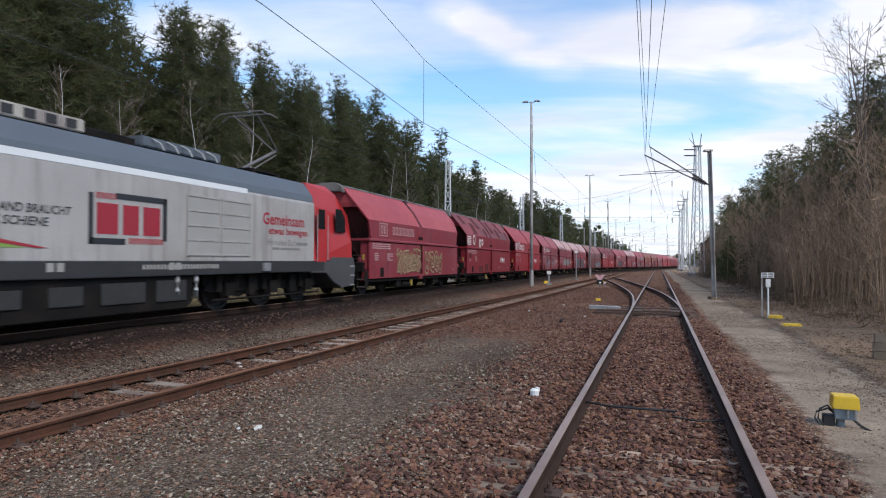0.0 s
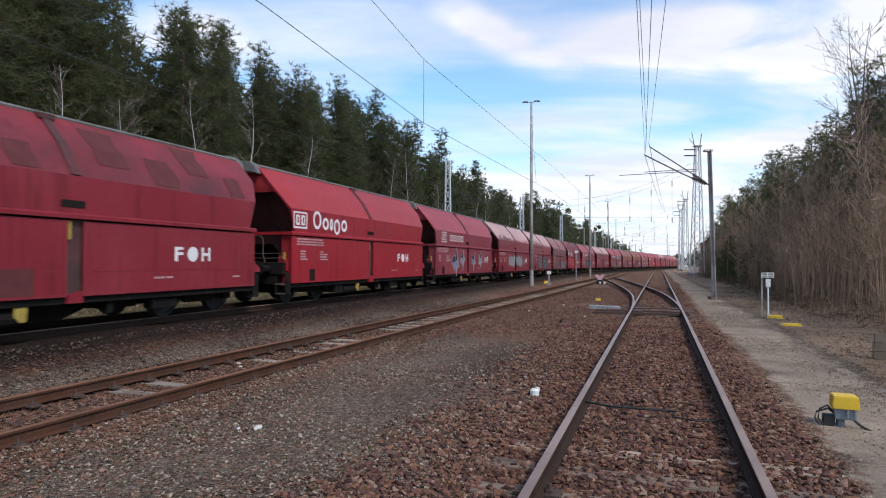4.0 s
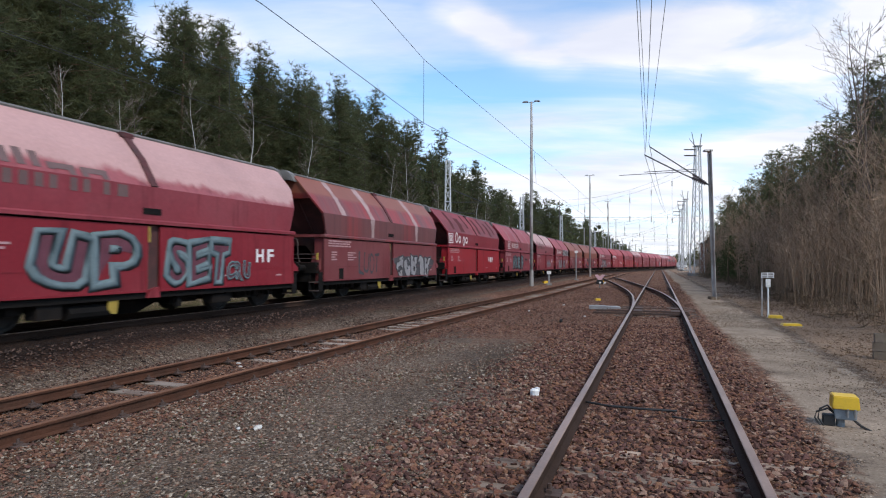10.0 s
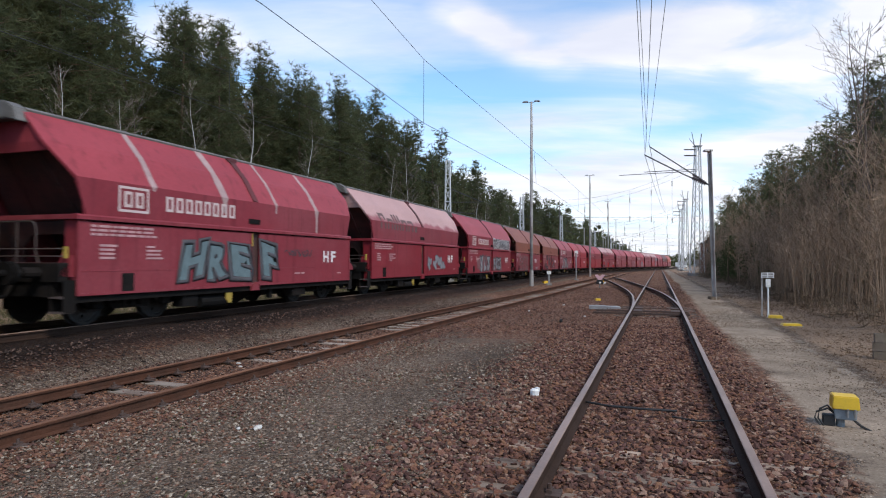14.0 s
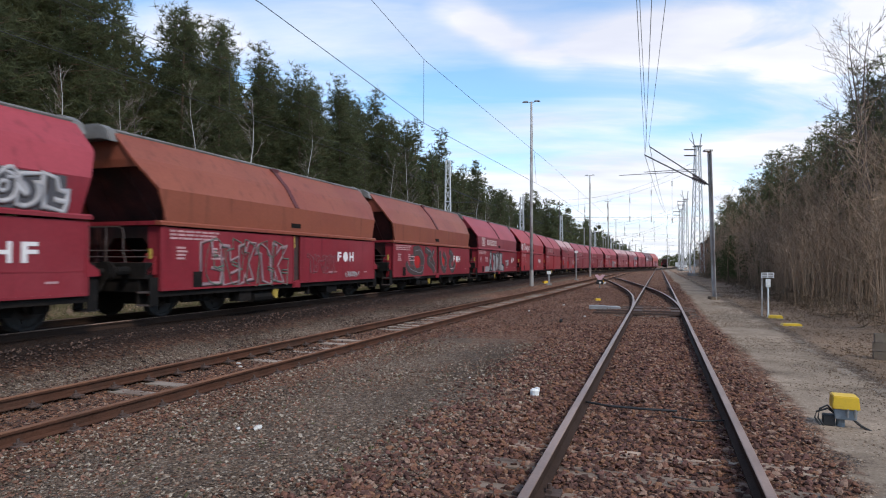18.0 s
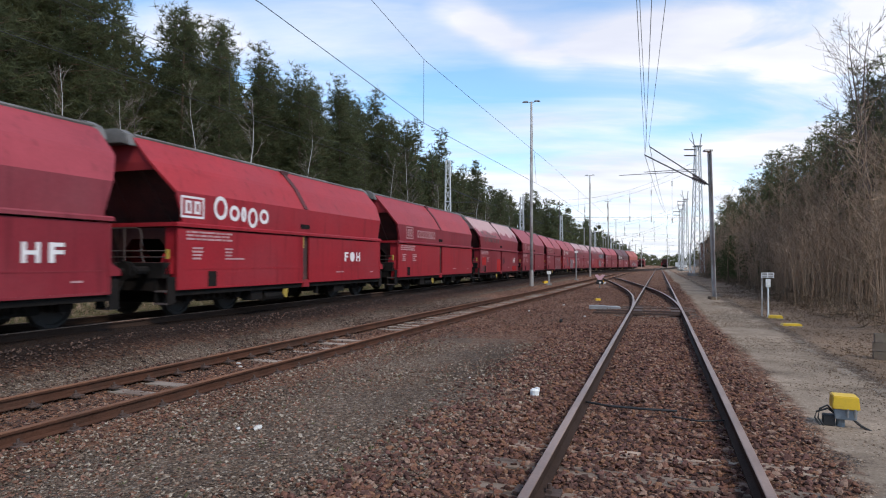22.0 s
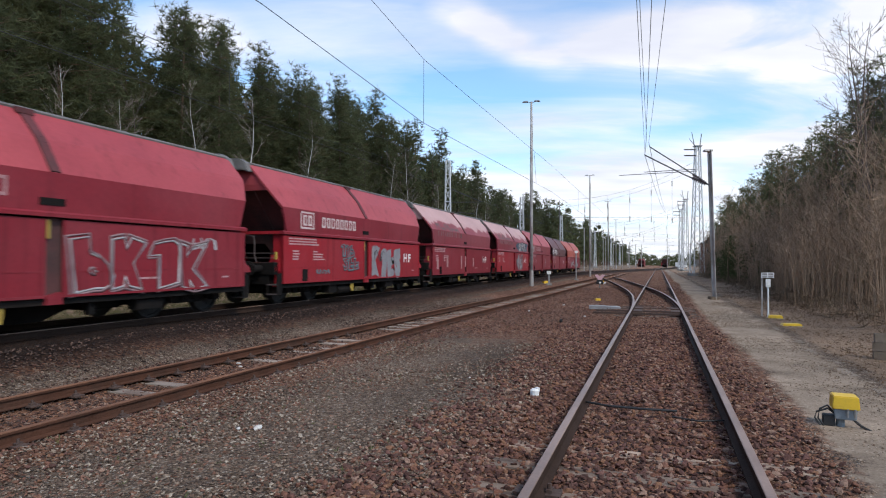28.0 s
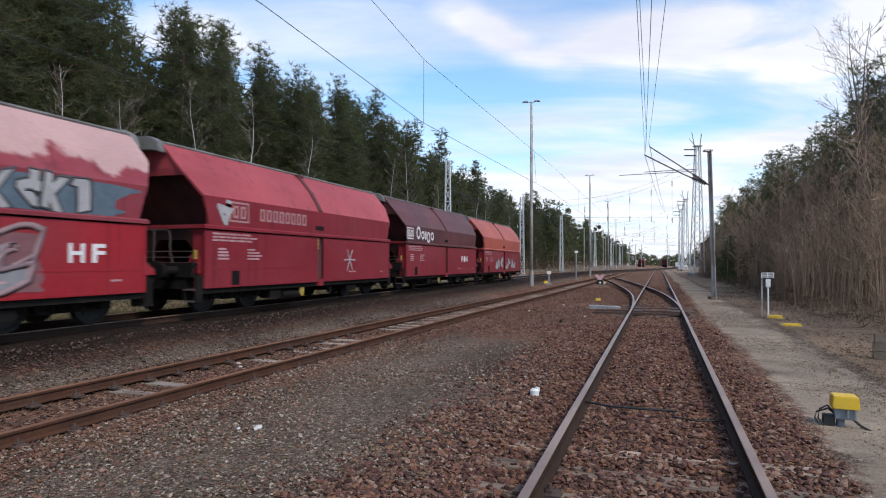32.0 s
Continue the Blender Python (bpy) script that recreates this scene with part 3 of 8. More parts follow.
def wagon_meshes():
    M = WAGON_MESH
    M["wheelset"] = wheelset_shape().mesh("wheelset", M_WHEEL)
    # bogie: two side frames with dropped middle, bolster and springs
    s = Shape()
    for k in (-1, 1):
        y = k * 0.98
        s.prism([(-1.25, 0.62), (-1.15, 0.78), (-0.55, 0.80), (-0.4, 0.70), (0.4, 0.70), (0.55, 0.80), (1.15, 0.78), (1.25, 0.62), (1.08, 0.36), (0.72, 0.36), (0.6, 0.52), (0.45, 0.30), (-0.45, 0.30), (-0.6, 0.52), (-0.72, 0.36), (-1.08, 0.36)], y - 0.06, y + 0.06)
        for x in (-0.9, 0.9):
            s.box((x, y + 0.1 * k, 0.46), (0.26, 0.14, 0.26))
        for x in (-0.2, 0.0, 0.2):
            s.tube([(x, y + 0.07 * k, 0.36), (x, y + 0.07 * k, 0.66)], 0.075, 8)
    s.box((0, 0, 0.62), (0.5, 1.9, 0.22))
    M["bogie"] = s.mesh("bogie", M_BLACK)
    # frame: sills, cross beams, buffer beams
    s = Shape()
    for y in (-0.92, 0.92):
        s.box((0, y, 0.66), (10.9, 0.14, 0.20))
    for y in (-1.36, 1.36):
        s.box((0, y, 0.56), (10.8, 0.05, 0.13))
    s.box((0, 0, 0.86), (11.2, 0.5, 0.34))
    for x in (-5.55, 5.55):
        s.box((x, 0, 1.06), (0.2, 2.6, 0.34))
    for x in (-1.6, 1.6):
        s.box((x, 0, 0.55), (0.9, 1.6, 0.5))
    s.prism([(-1.3, 0.42), (1.3, 0.42), (0.5, 0.12), (-0.5, 0.12)], -0.5, 0.5)
    for x in (-3.75, 3.75):
        s.box((x, 0, 0.60), (3.0, 1.3, 0.55))
        s.box((x * 1.43, 0, 0.82), (0.5, 2.2, 0.42))
    for x in (-0.9, 0.9):
        s.box((x, 1.25, 0.42), (0.12, 0.12, 0.34))
    s.box((2.3, 1.18, 0.36), (0.5, 0.3, 0.26))
    s.box((-2.35, 1.18, 0.36), (0.7, 0.26, 0.2))
    s.tube([(1.0, 1.2, 0.30), (1.9, 1.2, 0.30)], 0.14, 10)
    M["frame"] = s.mesh("frame", M_BLACK)
    # end steps hanging at the corners
    s = Shape()
    s.prism([(-0.18, 0.30), (-0.18, -0.30), (0.18, -0.30), (0.18, 0.30), (0.15, 0.30), (0.15, -0.27), (-0.15, -0.27), (-0.15, 0.30)], -0.12, 0.12, "x")
    M["step"] = s.mesh("step", M_BLACK)
    M["tread"] = Shape().box((0, 0, 0.0), (0.26, 0.34, 0.035)).mesh("tread", M_RAILING)
    # buffer
    s = Shape()
    s.tube([(0, 0, 0), (0.34, 0, 0)], 0.10, 10)
    s.tube([(0.34, 0, 0), (0.50, 0, 0)], 0.065, 10)
    s.tube([(0.50, 0, 0), (0.54, 0, 0)], [0.21, 0.2], 14)
    M["buffer"] = s.mesh("buffer", M_BLACK)
    # screw coupling and hoses between the wagons
    s = Shape()
    s.box((0.1, 0, 0), (0.5, 0.07, 0.12))
    s.tube([(0.3, 0.05, 0), (0.62, 0.05, -0.12)], 0.03, 6)
    s.tube([(0, 0.3, 0), (0.2, 0.32, -0.35), (0.5, 0.32, -0.4)], 0.035, 6)
    M["coupling"] = s.mesh("coupling", M_BLACK)
    # roof lid: a long low cap with two ribs
    s = Shape()
    sec = [(-0.52, 3.98), (-0.50, 4.08), (-0.30, 4.16), (0.30, 4.16), (0.50, 4.08), (0.52, 3.98)]
    s.prism([(p[0], p[1]) for p in sec], -5.75, 5.75, "x")
    for y in (-0.53, 0.53):
        s.tube([(-5.75, y, 4.06), (5.75, y, 4.06)], 0.045, 8)
    M["roof_lid"] = s.mesh("roof_lid", M_ROOF)
    # grey end caps of the roof
    s = Shape()
    s.prism([(-0.66, 3.80), (-0.56, 4.06), (-0.30, 4.20), (0.30, 4.20), (0.56, 4.06), (0.66, 3.80), (0.40, 3.86), (-0.40, 3.86)], 0.0, 0.30, "x")
    M["roof_cap"] = s.mesh("roof_cap", M_ROOF, bevel=0.02)
    # sloping hopper end behind the overhanging hood
    s = Shape()
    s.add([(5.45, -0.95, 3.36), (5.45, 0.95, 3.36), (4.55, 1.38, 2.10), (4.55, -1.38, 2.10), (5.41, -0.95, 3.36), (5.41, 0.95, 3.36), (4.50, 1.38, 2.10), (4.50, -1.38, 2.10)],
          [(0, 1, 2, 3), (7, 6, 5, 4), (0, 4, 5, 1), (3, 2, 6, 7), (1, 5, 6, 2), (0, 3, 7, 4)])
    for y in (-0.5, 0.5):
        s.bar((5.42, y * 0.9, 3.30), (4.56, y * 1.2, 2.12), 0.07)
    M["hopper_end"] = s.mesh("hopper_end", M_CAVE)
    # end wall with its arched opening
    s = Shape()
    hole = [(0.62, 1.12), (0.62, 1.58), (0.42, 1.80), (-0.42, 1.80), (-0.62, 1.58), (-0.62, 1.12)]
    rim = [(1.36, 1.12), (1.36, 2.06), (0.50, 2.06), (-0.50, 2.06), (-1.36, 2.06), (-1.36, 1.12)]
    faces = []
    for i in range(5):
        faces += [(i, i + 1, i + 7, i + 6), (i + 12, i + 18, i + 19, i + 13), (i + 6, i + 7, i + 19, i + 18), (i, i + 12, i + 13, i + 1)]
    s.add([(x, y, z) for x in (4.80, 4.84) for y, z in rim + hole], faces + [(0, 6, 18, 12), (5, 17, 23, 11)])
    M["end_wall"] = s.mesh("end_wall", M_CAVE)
    # solid fill added behind the openings, coloured as the dark inside
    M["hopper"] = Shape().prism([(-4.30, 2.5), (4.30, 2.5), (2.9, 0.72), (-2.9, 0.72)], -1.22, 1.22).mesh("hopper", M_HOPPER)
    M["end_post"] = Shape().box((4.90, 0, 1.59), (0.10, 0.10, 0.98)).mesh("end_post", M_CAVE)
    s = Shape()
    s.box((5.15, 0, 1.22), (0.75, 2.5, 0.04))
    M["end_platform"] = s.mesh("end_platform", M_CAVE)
    # bent handrail and two cross rails
    s = Shape()
    s.tube([(5.50, -0.45, 2.02), (5.50, 0.40, 2.02), (5.50, 0.50, 1.98), (5.50, 0.54, 1.86), (5.50, 0.54, 1.45), (5.50, 0.62, 1.22), (5.50, 0.78, 1.10)], 0.014, 6)
    s.tube([(5.50, 0.05, 2.02), (5.50, 0.05, 1.20)], 0.014, 6)
    s.tube([(5.50, -0.45, 2.02), (5.50, -0.45, 1.20)], 0.014, 6)
    for z in (1.36, 1.50):
        s.tube([(5.46, -1.25, z), (5.46, 1.20, z)], 0.014, 6)
    M["handrail"] = s.mesh("handrail", M_RAILING)
    M["brake_lever"] = Shape().box((5.46, 1.24, 1.43), (0.05, 0.06, 0.22)).mesh("brake_lever", M_YELLOW)
    M["latch"] = Shape().box((0.10, 1.385, 1.84), (0.05, 0.06, 0.34)).mesh("latch", M_YELLOW)
    s = Shape()
    s.box((0, 0, 0), (0.30, 0.03, 0.36))
    M["hatch"] = s.mesh("hatch", M_BLACK)
    s = Shape()
    s.box((0, 0, 0), (0.50, 0.03, 0.13))
    M["handle_slot"] = s.mesh("handle_slot", M_BLACK)
    s = Shape()
    s.prism([(-0.12, 0.16), (0.12, 0.16), (0.12, -0.08), (0.03, -0.17), (-0.08, -0.17)], -0.02, 0.02)
    s.box((0, -0.02, 0.10), (0.05, 0.10, 0.30))
    M["lever"] = s.mesh("lever", M_YELLOW)


wagon_meshes()


SKIN = ((5.42, 1.43, 2.84), (5.76, 1.11, 3.38), (5.80, 1.04, 3.48), (5.81, 0.56, 4.03))


def hood_shape():
    """Upper body above the fold: two slopes a side up to the roof, a sheet of real thickness."""
    s = Shape()
    ring = list(SKIN) + [(x, -y, z) for x, y, z in reversed(SKIN)]
    n = len(ring)
    inner = [(x, y * 0.965, z - 0.035) for x, y, z in ring]
    verts = ring + [(-x, y, z) for x, y, z in ring] + inner + [(-x, y, z) for x, y, z in inner]
    faces = []
    for i in range(n - 1):
        faces += [(i, i + 1, i + 1 + n, i + n), (2 * n + i, 3 * n + i, 3 * n + i + 1, 2 * n + i + 1)]
        faces += [(i, 2 * n + i, 2 * n + i + 1, i + 1), (n + i, n + i + 1, 3 * n + i + 1, 3 * n + i)]
    faces += [(0, n, 3 * n, 2 * n), (n - 1, 3 * n - 1, 4 * n - 1, 2 * n - 1)]
    return s.add(verts, faces)


def band_shape():
    """Upright band of the upper body, from the ledge to the fold, drawn in at its lower corners."""
    s = Shape()
    edge = [(5.20, 1.425, 2.13), (5.22, 1.43, 2.42), (5.42, 1.43, 2.84), (5.42, 1.385, 2.82), (5.22, 1.385, 2.42), (5.20, 1.38, 2.13)]
    for k in (1, -1):
        verts = [(x, k * y, z) for x, y, z in edge] + [(-x, k * y, z) for x, y, z in edge]
        s.add(verts, [(i, (i + 1) % 6, (i + 1) % 6 + 6, i + 6) for i in range(6)] + [(0, 1, 2, 3), (0, 3, 4, 5), (6, 7, 8, 9), (6, 9, 10, 11)])
    return s


def hood_end_shape():
    """Upright end sheet under the roof, cut away below."""
    s = Shape()
    out = [(5.72, 1.08, 3.29), (5.75, 1.00, 3.46), (5.77, 0.54, 3.98), (5.77, -0.54, 3.98), (5.75, -1.00, 3.46), (5.72, -1.08, 3.29)]
    back = [(x - 0.03, y, z) for x, y, z in out]
    s.add(out + back, [(0, 1, 4, 5), (1, 2, 3, 4), (11, 10, 7, 6), (10, 9, 8, 7)] + [(i, i + 6, (i + 1) % 6 + 6, (i + 1) % 6) for i in range(6)])
    # inner webs at the sides of the overhang
    for k in (1, -1):
        web = [(5.20, 1.36, 2.14), (5.22, 1.36, 2.42), (5.38, 1.36, 2.76), (5.10, 1.36, 2.66), (4.86, 1.36, 2.50), (4.86, 1.36, 2.14)]
        m = len(web)
        s.add([(x, k * y, z) for x, y, z in web] + [(x, k * (y - 0.03), z) for x, y, z in web], [tuple(range(m)), tuple(range(2 * m - 1, m - 1, -1))] + [(i, (i + 1) % m, (i + 1) % m + m, i + m) for i in range(m)])
    return s


HOOD_CACHE, FLANK_CACHE = {}, {}


def paint_meshes(mat_hood, mat_low):
    if mat_hood.name not in HOOD_CACHE:
        rib = Shape()
        for a, b in zip(SKIN, SKIN[1:]):
            rib.bar((0.0, a[1] - 0.02, a[2]), (0.0, b[1] - 0.02, b[2]), 0.20, 0.09)
        rib.box((0.0, 0.60, 4.00), (0.34, 0.16, 0.10))
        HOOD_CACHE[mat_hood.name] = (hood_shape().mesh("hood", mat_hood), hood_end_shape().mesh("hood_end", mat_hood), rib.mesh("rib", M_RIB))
    if mat_low.name not in FLANK_CACHE:
        # corner: the flank's return, with a gusset that reaches forward to the buffer beam
        post = Shape()
        post.prism([(5.12, 0.52), (5.33, 0.52), (5.33, 2.04), (5.12, 2.04)], 1.06, 1.375)
        post.prism([(5.30, 0.98), (5.62, 0.98), (5.60, 1.10), (5.40, 1.22), (5.30, 1.45)], 0.98, 1.30)
        beam = Shape()
        beam.box((5.28, 0, 2.10), (0.26, 2.82, 0.09))
        back = Shape()
        back.box((0, -1.43, 1.33), (10.7, 0.06, 1.42))
        panel = Shape()
        panel.prism([(0.17, 0.62), (HALF, 0.62), (HALF, 2.015), (0.17, 2.015)], 1.385, 1.435)
        seam = Shape()
        seam.box((2.78, 1.437, 1.085), (5.16, 0.008, 0.022))
        for x in (0.20, HALF - 0.03):
            seam.box((x, 1.439, 1.32), (0.05, 0.012, 1.38))
        seam.box((2.78, 1.441, 0.645), (5.2, 0.018, 0.045))
        ledge = Shape()
        ledge.prism([(1.33, 2.05), (1.478, 2.05), (1.478, 2.115), (1.435, 2.15), (1.33, 2.15)], -5.42, 5.42, "x")
        foot = Shape()
        foot.prism([(-0.16, 0.50), (0.16, 0.50), (0.13, 0.66), (-0.13, 0.72)], 1.36, 1.46)
        FLANK_CACHE[mat_low.name] = (panel.mesh("flank_panel", mat_low, bevel=0.018), post.mesh("corner_post", mat_low), beam.mesh("end_beam", mat_low), back.mesh("far_flank", mat_low),
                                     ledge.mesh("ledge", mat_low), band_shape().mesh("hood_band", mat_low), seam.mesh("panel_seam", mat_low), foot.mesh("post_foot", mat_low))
    return HOOD_CACHE[mat_hood.name], FLANK_CACHE[mat_low.name]


# dark backing that paints the shaded depth of the gap between the panels
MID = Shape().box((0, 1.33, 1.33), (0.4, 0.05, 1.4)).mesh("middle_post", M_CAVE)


def hopper_wagon(low_mat, hood_mat, label, band_mat=None):
    """A self-discharging hopper wagon; origin on the rails at its middle, +x the way it runs, +y its near flank."""
    M = WAGON_MESH
    t = thing("hopper_wagon", (0, 0, 0), label, "freight wagon", "hopper wagons of the train")
    part("frame", M["frame"], None, t)
    wheels = []
    for x in (3.75, -3.75):
        b = part("bogie", M["bogie"], None, t, at=(x, 0, 0))
        for dx in (0.9, -0.9):
            wheels.append((part("wheelset", M["wheelset"], None, b, at=(dx, 0, 0.46)), dx))
    hd, fl = paint_meshes(hood_mat, low_mat)
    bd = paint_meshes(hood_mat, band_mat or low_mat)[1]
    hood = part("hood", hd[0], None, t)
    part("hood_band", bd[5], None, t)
    part("ledge", bd[4], None, t)
    for k in (0, 180):
        turn = pose(0, 0, 0, 0, 0, k)
        part("rib", hd[2], None, hood, at=turn)
        part("hood_end", hd[1], None, hood, at=turn)
        part("corner_post", fl[1], None, t, at=turn)
        part("corner_post", fl[1], None, t, at=turn @ pose(0, -2.43, 0))
        part("end_beam", fl[2], None, t, at=turn)
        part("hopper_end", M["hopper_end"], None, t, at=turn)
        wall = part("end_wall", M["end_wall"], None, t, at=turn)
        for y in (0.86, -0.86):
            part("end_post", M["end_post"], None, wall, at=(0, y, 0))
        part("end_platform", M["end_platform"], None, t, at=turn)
        rail = part("handrail", M["handrail"], None, t, "bent grey handrail", at=turn)
        part("brake_lever", M["brake_lever"], None, rail, "yellow brake lever")
        for y in (0.875, -0.875):
            part("buffer", M["buffer"], None, t, at=turn @ pose(5.70, y, 1.06))
        part("coupling", M["coupling"], None, t, at=turn @ pose(5.70, 0, 0.98))
        for y in (1.22, -1.22):
            st = part("step", M["step"], None, t, at=turn @ pose(5.5, y, 0.62))
            part("tread", M["tread"], None, st, at=(0, 0, -0.02))
            part("tread", M["tread"], None, st, at=(0.01, 0, -0.29))
    for x in (0.0, -HALF - 0.17):
        panel = part("flank_panel", fl[0], None, t, at=(x, 0, 0))
        part("panel_seam", fl[6], None, panel)
    part("far_flank", fl[3], None, t)
    part("hopper", M["hopper"], None, t, "dark hopper fill inside the flanks, inner shade in its colour")
    mid = part("middle_post", MID, None, t)
    part("latch", M["latch"], None, mid, "yellow latch")
    part("post_foot", fl[7], None, mid)
    lid = part("roof_lid", M["roof_lid"], None, t, "grey roof lid")
    part("roof_cap", M["roof_cap"], None, lid, at=(5.70, 0, 0))
    part("roof_cap", M["roof_cap"], None, lid, at=(-6.0, 0, 0))
    part("hatch", M["hatch"], None, t, at=(4.22, 1.43, 0.85))
    part("handle_slot", M["handle_slot"], None, hood, at=(0.05, 1.425, 2.32))
    part("lever", M["lever"], None, t, at=(0.95, 1.34, 0.40))
    return t, wheels


def bars(name, cells, material, parent, at, label=""):
    """Flat plates in the xz plane facing +y: (left, low, width, height) with left measured along -x."""
    s = Shape()
    for x, z, w, h in cells:
        s.box((-(x + w / 2), 0, z + h / 2), (w, 0.006, h))
    return part(name, s, material, parent, label, at)


def ribbon(pts, width, y0, y1, smooth=True):
    """A fat smooth line through points of the xz plane, as one thin plate."""
    fine = []
    n = len(pts)
    for i in range(n - 1 if smooth else 0):
        p0, p1, p2, p3 = (Vector(pts[max(0, min(n - 1, k))]) for k in (i - 1, i, i + 1, i + 2))
        for k in range(5):
            f = k / 5
            fine.append(0.5 * (2 * p1 + (p2 - p0) * f + (2 * p0 - 5 * p1 + 4 * p2 - p3) * f * f + (3 * p1 - p0 - 3 * p2 + p3) * f ** 3))
    if smooth:
        fine.append(Vector(pts[-1]))
    else:
        fine = [Vector(p) for p in pts]
    verts, faces = [], []
    m = len(fine)
    for i, p in enumerate(fine):
        d = (fine[min(i + 1, m - 1)] - fine[max(i - 1, 0)])
        d = d.normalized() if d.length > 1e-6 else Vector((1, 0))
        w = width / 2 * (0.75 if i in (0, m - 1) else 1.0)
        q = Vector((-d.y, d.x)) * w
        for yy in (y0, y1):
            verts += [(p.x + q.x, yy, p.y + q.y), (p.x - q.x, yy, p.y - q.y)]
    for i in range(m - 1):
        a, b = 4 * i, 4 * i + 4
        faces += [(a + 2, a + 3, b + 3, b + 2), (a, b, b + 1, a + 1), (a, a + 2, b + 2, b), (a + 1, b + 1, b + 3, a + 3)]
    faces += [(0, 1, 3, 2), (4 * m - 4, 4 * m - 2, 4 * m - 1, 4 * m - 3)]
    return Shape().add(verts, faces)


def blotch(parent, x, z, width, height, seed, material, y=1.4375):
    """An uneven sprayed ground behind a piece."""
    rnd = random.Random(seed)
    out = []
    for i in range(36):
        a = 2 * math.pi * i / 36
        k = 1 + 0.16 * math.sin(3 * a + seed) + 0.10 * math.sin(7 * a + seed * 2) + rnd.uniform(-0.05, 0.05)
        c, d = math.cos(a), math.sin(a)
        c, d = math.copysign(abs(c) ** 0.35, c), math.copysign(abs(d) ** 0.35, d)
        out.append((x - width / 2 + c * width / 2 * k, z + height / 2 + d * 0.5 * height * (0.8 + 0.2 * k)))
    return part("paint_blotch", Shape().prism(out, y, y + 0.002), material, parent, "uneven sprayed patch")


def graffiti(parent, x, z, width, height, seed, fill, edge, letters=5, y=1.444):
    """A sprayed piece: outlined abstract strokes that lean into one another, as thin paint plates."""
    rnd = random.Random(seed)
    g = None
    step = width / letters
    for k in range(letters):
        gx, gz = x - step * (k + 0.04), z + height * (0.12 + rnd.uniform(-0.05, 0.05))
        gw, gh = step * rnd.uniform(0.85, 1.12), height * rnd.uniform(0.66, 0.80)
        lean = rnd.uniform(-0.10, 0.28)
        # a walk over the corners of a 3 x 3 field
        cells, last = [], (rnd.choice((0, 2)), rnd.choice((0, 2)))
        cells.append(last)
        for _ in range(rnd.choice((3, 3, 4, 5))):
            near = [(i, j) for i in range(3) for j in range(3) if (i, j) not in cells and abs(i - last[0]) + abs(j - last[1]) in (1, 2, 3)]
            if not near:
                break
            last = rnd.choice(near)
            cells.append(last)
        pts = [(gx - gw * (0.12 + 0.38 * i + rnd.uniform(-0.06, 0.06) + lean * (j - 1) * 0.4), gz + gh * (0.08 + 0.42 * j + rnd.uniform(-0.05, 0.05))) for i, j in cells]
        fat = min(step, height) * rnd.uniform(0.22, 0.32)
        d, soft = 0.0010 * k, rnd.random() < 0.55
        g = part("graffiti", ribbon(pts, fat * 1.5, y, y + 0.002 + d, soft), edge, parent, "sprayed graffiti lettering")
        part("graffiti_fill", ribbon(pts, fat, y, y + 0.005 + d, soft), fill, g)
    return g


def letter_mesh(name, ch, fat, line, material, seed, turned=False):
    """One built-in letter bent as if drawn by hand, one metre high and wide: its face, or its outline if line is set; turned over it is a mere form."""
    out = []
    for outline in ((False, True) if line else (False,)):
        cu = bpy.data.curves.new(name, "FONT")
        cu.body, cu.size, cu.resolution_u, cu.offset = ch, 1.0, 3, fat
        if outline:
            cu.fill_mode, cu.bevel_depth, cu.bevel_resolution = "NONE", line, 0
        tmp = bpy.data.objects.new(name, cu)
        me = bpy.data.meshes.new_from_object(tmp)
        bpy.data.objects.remove(tmp)
        co = np.empty(len(me.vertices) * 3)
        me.vertices.foreach_get("co", co)
        out.append((me, co.reshape(-1, 3)))
    lo, hi = out[0][1].min(0), out[0][1].max(0)
    size = np.maximum(hi - lo, 1e-6)
    me, co = out[-1]
    x, z = (co[:, 0] - lo[0]) / size[0], (co[:, 1] - lo[1]) / size[1]
    if turned:
        z = 1 - z
    r = random.Random(seed)
    lean, sway, bulge = r.uniform(-0.10, 0.16), r.uniform(0.04, 0.10), r.uniform(-0.05, 0.10)
    x2 = x + lean * (z - 0.5) + sway * np.sin(z * 4.2 + r.uniform(0, 6)) + bulge * (x - 0.5)
    z2 = z + 0.07 * np.sin(x * 3.6 + r.uniform(0, 6)) + r.uniform(-0.04, 0.04)
    me.materials.append(material)
    return me, np.c_[-x2, co[:, 2] * 0.05, z2]


def sprayed_word(parent, text, x, z, width, height, fill, edge, fat=0.06, line=0.045, y=1.442, seed=1, turned=False):
    """Hand-sprayed letters side by side: a filled body where fill is given, and an outline where edge is given."""
    step = width / len(text)
    for k, ch in enumerate(text):
        at, d, body = (x - step * (k + 0.03), y + 0.0009 * k, z), 0.0, None
        for material, ln in ((fill, 0.0), (edge, line)):
            if material is None:
                continue
            me, co = letter_mesh("graffiti_letter", ch, fat, ln, material, seed * 31 + k, turned)
            co = co * np.array([step * 0.94, 1.0, height])
            co[:, 1] += d
            me.vertices.foreach_set("co", co.ravel())
            if body is None:
                body = part("graffiti_letter", me, None, parent, "sprayed graffiti letter", at)
            else:
                part("graffiti_outline", me, None, body)
            d = 0.004


def sprayed_forms(parent, count, x, z, width, height, fill, edge, fat=0.06, line=0.045, y=1.442, seed=1):
    """Sprayed lettering too wild to read: a row of bent strokes and loops that spell nothing."""
    r = random.Random(seed)
    sprayed_word(parent, [r.choice("RGKJFQP24") for _ in range(count)], x, z, width, height, fill, edge, fat, line, y, seed, True)


